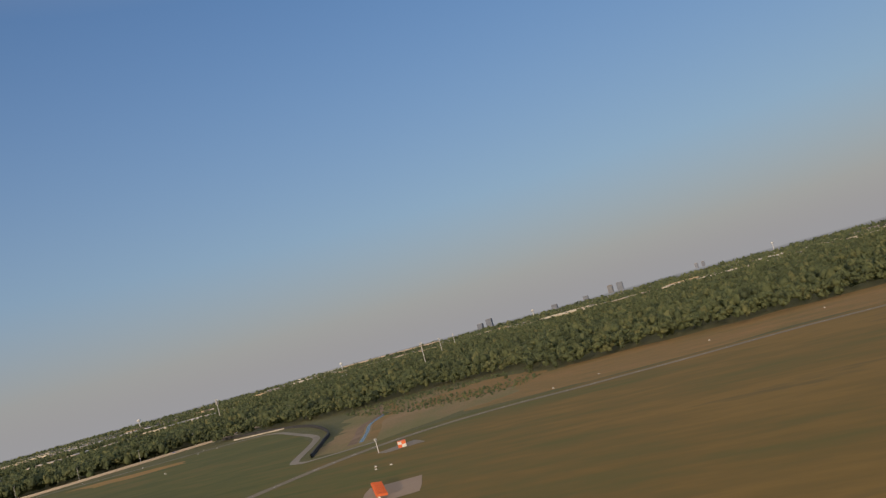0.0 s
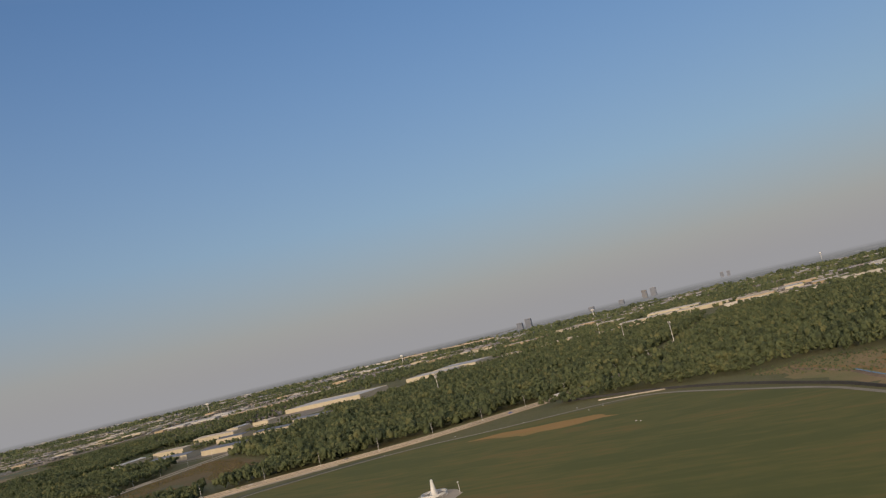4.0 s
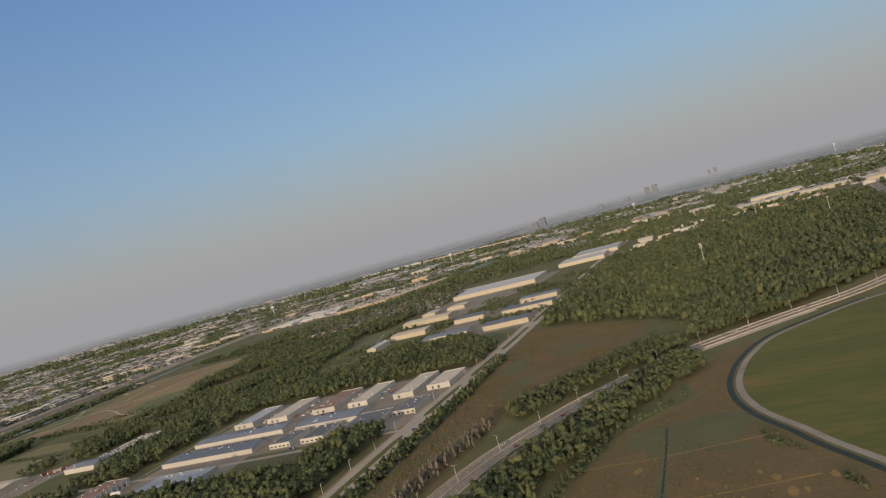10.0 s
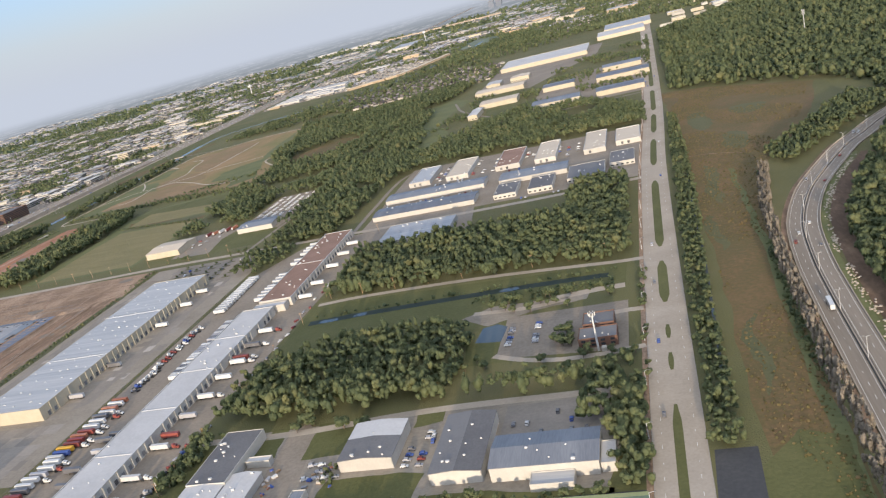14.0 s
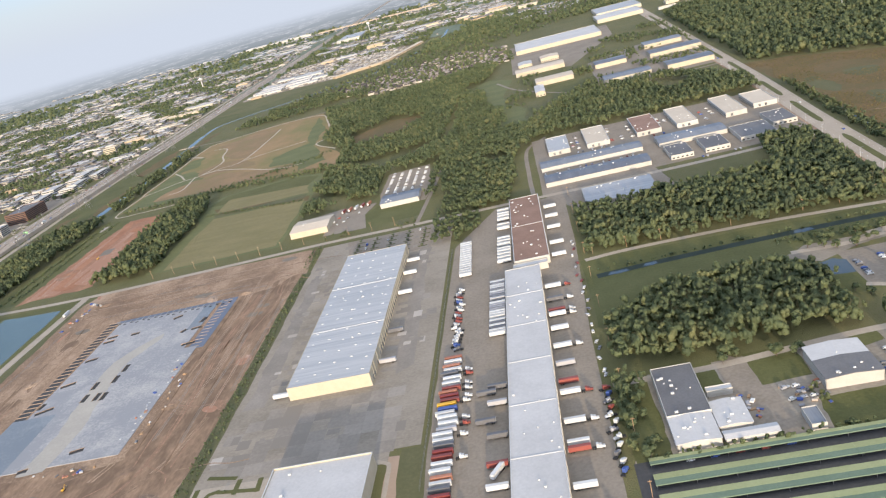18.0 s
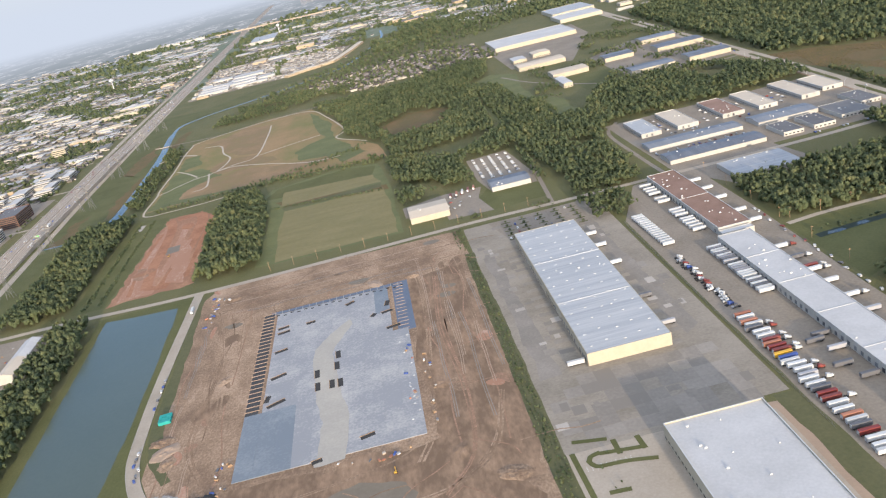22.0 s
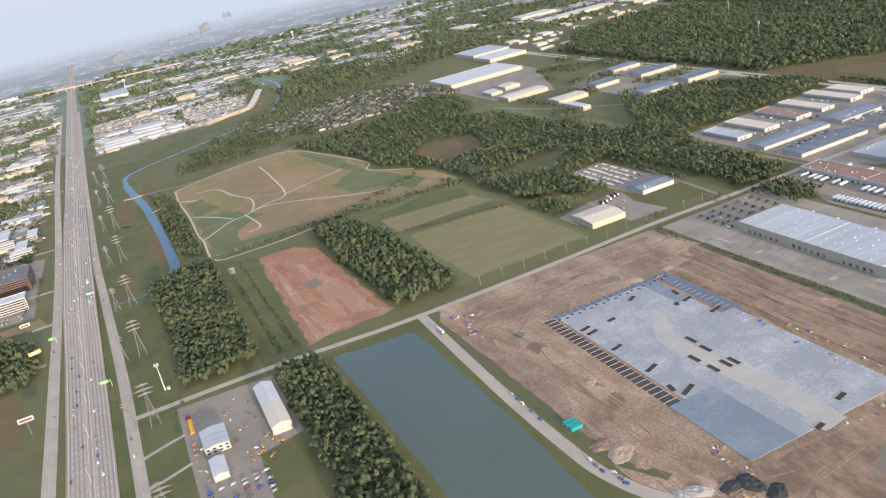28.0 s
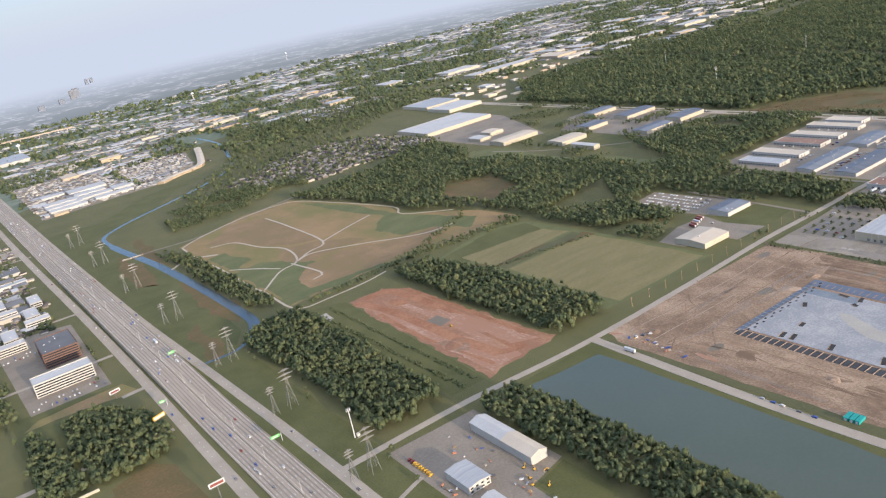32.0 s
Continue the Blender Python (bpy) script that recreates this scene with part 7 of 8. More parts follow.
def make_digger():
    root = empty("excavator", "yellow tracked excavator at work", "excavator")
    for y in (-1.2, 1.2):
        part("track", box(-2.0, 2.0, y - 0.35, y + 0.35, 0.0, 0.9, bevel=0.25), "black", root)
    part("house", box(-2.2, 1.2, -1.3, 1.3, 1.0, 2.2, bevel=0.2), "yellow", root)
    part("cab", box(0.1, 1.5, 0.3, 1.3, 1.0, 2.9, bevel=0.12), "glass", root)
    boom = part("boom", rod((1.0, -0.2, 1.6), (4.4, -0.2, 4.2), 0.3, 0.25), "yellow", root)
    part("stick", rod((4.4, -0.2, 4.2), (6.0, -0.2, 1.6), 0.25, 0.2), "yellow", boom)
    part("bucket", box(5.6, 6.8, -0.8, 0.4, 0.6, 1.7, bevel=0.2), "metal", boom)
    return root
STOCK = {}
def place(kind, paint, x, y, turn, label, group, z=0.1):
    """The first of each colour is built; the others are copies."""
    key = (kind, paint)
    m = pose(x, y, z, 0, 0, turn)
    if key not in STOCK:
        ob = {"car": make_car, "van": lambda p: make_car(p, 0.5), "trailer": make_trailer, "short": lambda p: make_trailer(p, 11.5), "tractor": make_tractor}[kind](paint)
        ob.matrix_basis = m
        STOCK[key] = ob
    else:
        ob = copy_thing(STOCK[key], m)
    return tagged(ob, label, "", group)
NAMES = {"rust": "rust-orange", "white": "white", "red_paint": "red", "orange": "orange", "yellow": "yellow", "maroon": "dark red", "blue_paint": "blue", "grey_paint": "grey"}
def trailer(x, y, turn, paint="white", where="in the truck yard", kind="trailer"):
    place(kind, paint, x, y, turn, NAMES[paint] + " box semi-trailer parked " + where, "semi-trailers")
def tractor(x, y, turn, paint="white"):
    place("tractor", paint, x, y, turn, NAMES[paint] + " truck tractor parked in the yard", "truck tractors")
FAR_CARS = {}
def car(x, y, turn, paint="white", where="on the freeway", kind="car", z=0.1):
    if y > 140 or (where == "in the depot yard" and y > 20):      # far off: joined below
        FAR_CARS.setdefault(paint, []).append(pose(x, y, z, 0, 0, turn))
        return
    place(kind, paint, x, y, turn, NAMES[paint] + (" car " if kind == "car" else " van ") + where, "cars " + where, z)

rng = random.Random(5)
for k in range(15):                       # row against the fence by the first terminal
    trailer(-22 + 0.15 * k, -256 - 5.6 * k, 0, "white", "in a tight row", "short")
col = ("rust", "white", "rust", "white", "grey_paint", "white", "white", "red_paint", "rust", "maroon", "red_paint", "yellow", "blue_paint", "white", "white", "white", "grey_paint", "white", "white", "grey_paint", "maroon", "red_paint", "white", "white", "rust", "white", "grey_paint", "maroon", "white", "white", "white")
y = -482.0
for c in col:
    y -= 6.6 if rng.random() < 0.3 else 5.0
    trailer(-24 + rng.uniform(-1.5, 1.5), y, 0, c, "along the fence")
    if rng.random() < 0.3:
        tractor(-12 + rng.uniform(-1, 1), y - 1, 0, rng.choice(("white", "white", "grey_paint", "red_paint")))
for k in range(22):
    tractor(-24 + rng.uniform(-2, 3), -366 - 5.0 * k + rng.uniform(-0.8, 0.8), rng.choice((0, 0, 10, 180)), rng.choice(("white", "white", "white", "red_paint", "grey_paint", "blue_paint")))
for y0, n in ((-366, 9), (-408, 7), (-440, 6)):   # packed docks
    for k in range(n):
        trailer(10.0, y0 - 4.1 * k, 180, "grey_paint" if rng.random() < 0.25 else "white", "backed to a dock")
for y in (-536, -542, -556, -575, -592, -620, -626, -640, -662, -668, -690, -700, -716, -730, -760, -775, -790):
    trailer(9.5 if rng.random() < 0.85 else 2, y, 180 + (0 if rng.random() < 0.9 else 60), rng.choice(("white", "white", "grey_paint", "red_paint")), "backed to a dock")
for y in (-395, -420, -441, -447, -470, -497, -522, -545, -558, -590, -612, -618, -650, -672, -700, -730):
    trailer(57, y, 0, rng.choice(("white", "white", "white", "grey_paint", "red_paint")), "backed to a dock")
    if rng.random() < 0.35:
        tractor(68, y, 0, rng.choice(("red_paint", "white", "white")))
for y in (-176, -188, -196, -205, -222, -232, -262, -270, -278, -290, -296, -304, -312, -320):
    trailer(16.5, y, 180, "white", "backed to a dock")
for y in (-195, -225, -258, -300, -330):
    trailer(67, y, 0, "white", "backed to a dock")
for k in range(12):
    tractor(78 + rng.uniform(-2, 3), -560 - 7.5 * k, rng.choice((20, 60, 200)), rng.choice(("white", "white", "white", "red_paint", "blue_paint", "grey_paint")))
for k in range(20):
    car(80 + rng.uniform(-2, 2), -300 - 13 * k + rng.uniform(-4, 4), rng.choice((70, 90, 110, 250)), rng.choice(("white", "grey_paint", "white", "red_paint")), "at the edge of the truck yard")
trailer(-156.5, -494, 0, "white", "backed to a dock")
for y in (-268, -300, -345, -420, -470):
    trailer(-76.2, y, 180, "grey_paint" if y < -400 else "white", "backed to a dock")
# truck depot and works yards
for i in range(5):
    for k in range(19):
        if rng.random() < 0.75:
            car(-141 + 12.0 * i, 94 - 5.4 * k, 0, "grey_paint" if rng.random() < 0.2 else "white", "in the depot yard", "van")
for k in range(9):
    car(-190 + rng.uniform(-10, 30), -40 - 6 * k, rng.uniform(0, 180), rng.choice(("white", "red_paint", "grey_paint")), "in the works yard")
for k in range(5):
    trailer(-192 + 8 * k, -44 + 3 * k, 80, ("red_paint", "rust", "white", "red_paint", "rust")[k], "in the works yard", "short")
# cars in car parks
def parked(x0, x1, y0, y1, dx, dy, share, turn, where):
    x = x0
    while x <= x1:
        y = y0
        while y <= y1:
            if rng.random() < share:
                car(x + rng.uniform(-0.3, 0.3), y + rng.uniform(-0.3, 0.3), turn, rng.choice(("white", "white", "white", "grey_paint", "grey_paint", "grey_paint", "grey_paint", "red_paint", "blue_paint")), where, rng.choice(("car", "car", "van")))
            y += dy
        x += dx
parked(274, 294, -476, -446, 18, 3.4, 0.75, 0, "in the office car park")
parked(246, 260, -594, -574, 7, 5, 0.5, 90, "in the workshop yard")
parked(290, 330, -580, -560, 8, 9, 0.4, 90, "in the workshop yard")
parked(235, 246, -600, -570, 8, 5, 0.5, 0, "in the workshop yard")
parked(178, 196, -604, -590, 6, 6, 0.5, 20, "in the workshop yard")
parked(100, 360, -641.5, -641.4, 13, 8, 0.5, 4, "beside the storage rows")
parked(232, 372, -136, -128, 5, 12, 0.35, 90, "on the estate")
parked(110, 240, -8, -6, 6, 10, 0.4, 90, "on the estate")
parked(270, 300, 10, 80, 12, 6, 0.4, 0, "on the estate")
parked(70, 186, -78, -70, 7, 5, 0.5, 90, "on the estate")
parked(112, 125, 10, 80, 7, 6, 0.45, 0, "on the estate")
parked(162, 188, 10, 80, 13, 6, 0.4, 0, "on the estate")
parked(228, 240, 10, 80, 8, 6, 0.4, 0, "on the estate")
parked(-150, -70, -225, -170, 12, 12.5, 0.25, 90, "in the car park")
parked(-985, -900, 250, 276, 5, 14, 0.6, 90, "beside the offices")
parked(-1000, -915, 450, 470, 5, 12, 0.6, 90, "beside the flats")
parked(-745, -700, -345, -310, 9, 6, 0.4, 20, "in the equipment yard")
for k, y in enumerate((-352, -362, -370, -385, -398, -462, -470, -478, -484, -492, -498)):
    car(-498.5 + (0 if k < 5 else 2 if y > -480 else 7), y, 92 if y > -480 else 115, ("grey_paint", "blue_paint", "white")[k % 3], "parked along the site road")
trailer(-499, -208, 92, "white", "on the site road")
for k in range(4):
    car(-478 + 6 * k, -188 - 4 * k, 40 + 30 * k, ("blue_paint", "white", "grey_paint", "white")[k], "at the site entrance", "van")
# traffic
def traffic(line, offsets, n, where, seed, y0, y1, lift=None, base=0.4):
    r = random.Random(seed)
    pts = [q for q in line if y0 < q.y < y1]
    for _ in range(n):
        k = r.randrange(1, len(pts) - 1)
        f = r.random()
        d = (pts[k + 1] - pts[k])
        q = pts[k] + d * f
        o = r.choice(offsets)
        u = d.normalized()
        a = math.degrees(math.atan2(u.y, u.x)) + (180 if o > 0 else 0)
        p = r.choice(("white", "white", "grey_paint", "grey_paint", "grey_paint", "red_paint", "blue_paint"))
        if r.random() < 0.05:
            place("trailer", "white", q.x - u.y * o, q.y + u.x * o, a, "white box semi-trailer " + where, "trucks " + where, base + (lift(q) if lift else 0))
        else:
            car(q.x - u.y * o, q.y + u.x * o, a, p, where, r.choice(("car", "car", "van")), base + (lift(q) if lift else 0))
traffic(FW, (-16.5, -13, -9.5, -6, 6, 9.5, 13, 16.5), 105, "on the freeway", 71, -330, 1500, deck)
traffic(FE, (-2, 2), 14, "on the frontage road", 72, -300, 1000, None, 0.15)
traffic(FWW, (-2, 2), 14, "on the frontage road", 73, -300, 1000, None, 0.15)
traffic(HW, (-7.5, -4, 4, 7.5), 14, "on the highway", 74, -620, 300, None, 0.52)
traffic(BV, (-9, -6, 6, 9), 22, "on the boulevard", 75, -600, 1300, None, 0.15)
# the cars too far off to be told apart
for paint, spots in FAR_CARS.items():
    bm = bmesh.new()
    for m in spots:
        add_box(bm, -2.2, 2.2, -0.9, 0.9, 0.3, 0.9, m)
        add_box(bm, -1.6, 0.9, -0.8, 0.8, 0.9, 1.5, m)
    tagged(part("far_traffic", bm, paint), NAMES[paint] + " cars on far roads and car parks", "cars", "", "stuff")
# machines
dig = make_digger()
dig.matrix_basis = pose(-690, -268, 0.1, 0, 0, 30) @ Matrix.Diagonal((0.7, 0.7, 0.7, 1))
for x, y, a in ((-686, -276, 60), (-696, -282, 100), (-700, -290, 10), (-680, -284, 200), (-692, -300, 40), (-300, -565, 90), (-568, 0, 80), (326, -554, 100)):
    tagged(copy_thing(dig, pose(x, y, 0.12, 0, 0, a)), group="excavators")
for k in range(9):
    place("van", "yellow" if k > 1 else "maroon", -746, -184 - 4.0 * k, 20, "yellow machine parked in a row" if k > 1 else "dark red machine parked in a row", "parked machines")
for k in range(3):
    tr = empty("site_container", "teal metal container on the building site", "container", "teal containers", pose(-484 + 0.2 * k, -417 - 4.4 * k, 0.05, 0, 0, 3))
    part("body", box(-5, 5, -1.8, 1.8, 0, 2.6, bevel=0.08), "teal", tr)
    part("roof", box(-5.1, 5.1, -1.9, 1.9, 2.61, 2.75), "teal", tr)
    part("door", box(-5.06, -5.0, -0.9, 0.9, 0.1, 2.3), "vent", tr)

# ---- power line, poles, masts and signs ----
def pylon(tall, arms, label):
    root = empty("pylon", label, "pylon", "power pylons")
    b = tall * 0.10
    for sx in (-1, 1):
        for sy in (-1, 1):
            part("leg", rod((sx * b, sy * b, -0.5), (sx * 0.8, sy * 0.8, tall * 0.72), 0.22, 0.18, 4), "metal", root)
    part("mast", rod((0, 0, tall * 0.70), (0, 0, tall), 0.6, 0.2, 4), "metal", root)
    for f in (0.16, 0.34, 0.52):
        r = b * (1 - f / 0.72) + 0.8 * f / 0.72
        r2 = b * (1 - (f + 0.16) / 0.72) + 0.8 * (f + 0.16) / 0.72
        bm = bmesh.new()
        c = [(-1, -1), (1, -1), (1, 1), (-1, 1)]
        for k in range(4):
            p, q = c[k], c[(k + 1) % 4]
            tube(bm, (p[0] * r, p[1] * r, f * tall), (q[0] * r, q[1] * r, f * tall), 0.1, n=4)
            tube(bm, (p[0] * r, p[1] * r, f * tall), (q[0] * r2, q[1] * r2, (f + 0.16) * tall), 0.09, n=4)
            tube(bm, (q[0] * r, q[1] * r, f * tall), (p[0] * r2, p[1] * r2, (f + 0.16) * tall), 0.09, n=4)
        tagged(part("bracing", bm, "metal", root), kind="stuff")
    for f, w in arms:
        bm = bmesh.new()
        p = [bm.verts.new(q) for q in ((-w, -0.12, f * tall), (0, -0.8, f * tall), (w, -0.12, f * tall), (w, 0.12, f * tall), (0, 0.8, f * tall), (-w, 0.12, f * tall))]
        q = [bm.verts.new(c.co + Vector((0, 0, 1.6 if k in (1, 4) else 0.25))) for k, c in enumerate(p)]
        bm.faces.new(p[::-1])
        bm.faces.new(q)
        for k in range(6):
            bm.faces.new((p[k], p[(k + 1) % 6], q[(k + 1) % 6], q[k]))
        part("crossarm", bm, "metal", root)
    return root
big, small = pylon(44, ((0.72, 7), (0.82, 9), (0.93, 6)), "tall steel lattice power pylon in a mown strip"), pylon(31, ((0.78, 4), (0.88, 5), (0.96, 4)), "smaller steel lattice power pylon in a mown strip")
ys = (-340, -172, -7, 161, 366, 575, 800, 1010)
for k, y in enumerate(ys):
    o = -0.012 * max(0, y - 100)
    for ob, x in ((big, -774), (small, -793)):
        m = pose(x + o, y, 0, 0, 0, 0)
        if k == 0:
            ob.matrix_basis = m
        else:
            copy_thing(ob, m)

def lamp_post(label, tall, arms=1, group="lamp posts"):
    root = empty("street_lamp", label, "street lamp", group)
    part("pole", rod((0, 0, -0.3), (0, 0, tall), 0.22, 0.12, 6), "vent", root)
    for s in ((-1, 1) if arms == 2 else (1,)):
        arm = part("arm", rod((0, 0, tall - 0.1), (s * 2.6, 0, tall + 0.5), 0.1, 0.07, 5), "vent", root)
        part("lamp_head", box(s * 2.6 - 0.6, s * 2.6 + 0.6, -0.25, 0.25, tall + 0.4, tall + 0.65, bevel=0.08), "metal", arm)
    return root
lamp2 = lamp_post("twin-arm highway lamp in the central barrier", 13, 2, "highway lamps")
first = True
def along(line, step, off):
    acc, out = 0.0, []
    for p, q in zip(line, line[1:]):
        d = q - p
        acc += d.length
        if acc >= step:
            acc = 0.0
            u = d.normalized()
            out.append((q.x - u.y * off, q.y + u.x * off, math.degrees(math.atan2(u.y, u.x)) - 90))
    return out
spots = [(x, y, a) for x, y, a in along(HW, 52, 0) if y < 500]
lamp2.matrix_basis = pose(spots[0][0], spots[0][1], 0.5, 0, 0, spots[0][2])
for x, y, a in spots[1:]:
    copy_thing(lamp2, pose(x, y, 0.5, 0, 0, a))
lamp3 = lamp_post("tall twin-arm freeway lamp on the median", 15, 2, "freeway lamps")
spots = [q for q in along(FW, 70, 0) if q[1] < 1500]
lamp3.matrix_basis = pose(spots[0][0], spots[0][1], 0.4, 0, 0, spots[0][2])
for x, y, a in spots[1:]:
    copy_thing(lamp3, pose(x, y, 0.4 + deck(Vector((x, y))), 0, 0, a))
lamp1 = lamp_post("single-arm grey street lamp beside the boulevard", 9, 1, "boulevard lamps")
spots = [q for q in along(BV, 48, 14) if q[1] < 700]
lamp1.matrix_basis = pose(spots[0][0], spots[0][1], 0.1, 0, 0, spots[0][2])
for x, y, a in spots[1:]:
    copy_thing(lamp1, pose(x, y, 0.1, 0, 0, a))
def wood_pole(x, y, group, label="wooden utility pole with crossarm"):
    root = empty("utility_pole", label, "utility pole", group, pose(x, y, 0))
    part("post", rod((0, 0, -0.4), (0, 0, 11), 0.2, 0.13, 6), "wood", root)
    part("crossarm", box(-1.3, 1.3, -0.1, 0.1, 10.0, 10.25), "wood", root)
    return root
for k in range(12):
    wood_pole(-420 + 28 * k, -141, "poles along the access road")
for k in range(9):
    wood_pole(96 + 30 * k, -341, "poles along the canal track")
for k in range(10):
    wood_pole(89, -170 - 55 * k, "poles along the truck yard")
def mast(x, y, tall, label, heads=3):
    root = empty("cell_mast", label, "mast", "", pose(x, y, 0))
    part("pole", rod((0, 0, -0.5), (0, 0, tall), 0.7, 0.4, 8), "vent", root)
    for k in range(heads):
        ring = part("antenna_ring", rod((0, 0, tall - 1.5 - 3 * k), (0, 0, tall - 0.4 - 3 * k), 1.7, 1.7, 8), "metal", root)
        for j in range(6):
            a = j * math.tau / 6
            part("antenna", box(1.9 * math.cos(a) - 0.25, 1.9 * math.cos(a) + 0.25, 1.9 * math.sin(a) - 0.25, 1.9 * math.sin(a) + 0.25, tall - 2.2 - 3 * k, tall + 0.2 - 3 * k), "white", ring)
    part("equipment_hut", box(2, 5, -1.5, 1.5, 0, 2.6, bevel=0.05), "white_wall", root)
    return root
mast(-760, -112, 30, "pale cell mast with antenna head beside the power line", 1)
mast(334, -498, 26, "pale cell mast with antennas beside the brick office", 1)
mast(656, 542, 42, "white cell mast rising over the woods", 3)
for x, y, h in ((1035, 535, 42), (900, 900, 40), (780, 1250, 40)):
    mast(x, y, h, "slender pale mast rising over the woods", 1)
def billboard(x, y, tall, w, h, mat, label, turn=0):
    root = empty("billboard", label, "billboard", "", pose(x, y, 0, 0, 0, turn))
    part("post", rod((0, 0, -0.5), (0, 0, tall), 0.5, 0.45, 8), "metal", root)
    board = part("panel", box(-w / 2, w / 2, -0.35, 0.35, tall, tall + h, bevel=0.06), mat, root)
    part("catwalk", box(-w / 2, w / 2, -1.2, -0.4, tall - 0.3, tall - 0.1), "metal", root)
    part("picture", box(-w * 0.42, w * 0.42, -0.42, -0.37, tall + h * 0.2, tall + h * 0.75), {"white": "red_paint", "yellow": "white"}.get(mat, "white"), board)
billboard(-885, -100, 14, 14, 4.5, "white", "white roadside billboard with a red band")
billboard(-886, 72, 12, 14, 4.5, "yellow", "yellow roadside billboard on a post", 20)
billboard(-905, 190, 8, 12, 4, "white", "white billboard with red band near the offices", 10)
billboard(-905, -280, 10, 14, 4, "white", "low white billboard among grass")
def gantry(x, y, w, label, z=0.0):
    root = empty("sign_gantry", label, "road sign", "freeway signs", pose(x, y, z))
    part("post", rod((w / 2 + 1.5, 0, -0.5), (w / 2 + 1.5, 0, 8.5), 0.35, 0.3, 8), "vent", root)
    part("beam", rod((w / 2 + 1.5, 0, 7.2), (-w / 2, 0, 7.2), 0.22, 0.2, 6), "vent", root)
    board = part("sign_panel", box(-w / 2, w / 2, -0.3, -0.1, 5.6, 8.8, bevel=0.04), "green_sign", root)
    for k in range(2):
        part("sign_bar", box(-w * 0.35, w * 0.3, -0.36, -0.31, 6.4 + 1.1 * k, 6.8 + 1.1 * k), "white", board)
gantry(-815, -58, 9, "green overhead road sign with pale bars")
gantry(-826, 235, 8, "green overhead road sign with pale bars", 3)
gantry(-872, 118, 6, "pale overhead road sign beside the freeway")

# ---- airfield things ----
sheet("antenna_pad", [(1366, -226), (1380, -256), (1396, -246), (1384, -220)], "sand", 0.13, "pale concrete pad under the aerial array", category="pavement", rough=2, step=8)
arr = empty("localizer_array", "row of orange frame aerials on a white beam", "aerial array", "", pose(1377, -240, 0.1, 0, 0, -57))
part("beam", box(-13, 13, -0.22, 0.22, 0.75, 1.1), "white", arr)
for k in range(14):
    x = -12.4 + 24.8 * k / 13
    part("aerial", shared("aerial", lambda: box(-0.15, 0.15, -1.9, 1.9, 1.4, 2.3, bevel=0.05), "orange"), None, arr, at=pose(x, 0.8, 0, -8))
    part("bracket", shared("aerial_bracket", lambda: box(-0.1, 0.1, -0.25, 0.25, 1.1, 1.6), "white"), None, arr, at=pose(x, 0.2, 0))
for x in (-12.6, 0, 12.6):
    part("support", box(x - 0.3, x + 0.3, -0.6, 0.6, -0.2, 0.6), "white", arr)
sheet("shed_pad", [(1324, -144), (1332, -150), (1348, -140), (1336, -127)], "asphalt", 0.13, "pale concrete pad of the equipment shed", category="pavement", rough=1, step=6)
hut = empty("equipment_shed", "orange and white chequered equipment shed", "shed", "", pose(1337, -142, 0.1, 0, 0, 25) @ Matrix.Diagonal((0.78, 0.78, 0.78, 1)))
core = part("core", box(-2.4, 2.4, -2.0, 2.0, 0, 3.6), "white", hut)
for i in range(2):
    for k in range(2):
        for s, ax in ((-1, "y"), (1, "y"), (-1, "x"), (1, "x")):
            m = "orange" if (i + k + (ax == "x")) % 2 == 0 else "white"
            if ax == "y":
                part("checker_panel", box(-2.4 + 2.4 * i, 2.4 * i, s * 2.02 - 0.03, s * 2.02 + 0.03, 1.8 * k, 1.8 * k + 1.8), m, core)
            else:
                part("checker_panel", box(s * 2.43 - 0.03, s * 2.43 + 0.03, -2.0 + 2.0 * i, 2.0 * i, 1.8 * k, 1.8 * k + 1.8), m, core)
part("roof", box(-2.6, 2.6, -2.2, 2.2, 3.62, 3.85), "orange", hut)
ant = empty("glide_mast", "slim pale aerial mast beside the chequered shed", "mast", "", pose(1325, -144, 0))
part("pole", rod((0, 0, -0.3), (0, 0, 7), 0.25, 0.18, 6), "vent", ant)
part("aerial", box(-0.3, 0.3, -1.0, 1.0, 6.0, 6.5), "white", ant)
def marker(x, y, label, turn=0):
    root = empty("light_unit", label, "airfield light", "airfield lights", pose(x, y, 0, 0, 0, turn))
    part("base", box(-0.6, 0.6, -0.3, 0.3, 0, 0.2), "patch", root)
    part("housing", box(-0.45, 0.45, -0.2, 0.2, 0.21, 0.6, bevel=0.05), "white", root)
for x, y in ((1349, -190), (1354, -186), (1345, -183), (1062, -9), (1066, -12), (1001, 97), (983, 125), (1012, 110), (938, 92), (870, 82), (812, 42), (1407, -26), (1466, 14), (1531, 46), (1602, 78), (1385, -46), (1690, 105)):
    marker(x, y, "small white light unit on the grass")
bar = empty("barrier_wall", "low pale concrete barrier beside the airfield track", "barrier", "", pose(1035, 145, 0, 0, 0, -8))
for k in range(9):
    part("block", shared("barrier_block", lambda: box(-3.9, 3.9, -0.4, 0.4, 0, 1.2, bevel=0.1), "patch"), None, bar, at=pose(-32 + 8 * k, 0, 0))
ribbon("retaining_wall", smooth([(952, 190), (1051, 150), (1130, 90), (1202, 5), (1232, -48), (1263, -108)], 8), 0.5, -0.5, "dark", 0.0, 2.2, "dark retaining wall beside the ditch", category="wall")
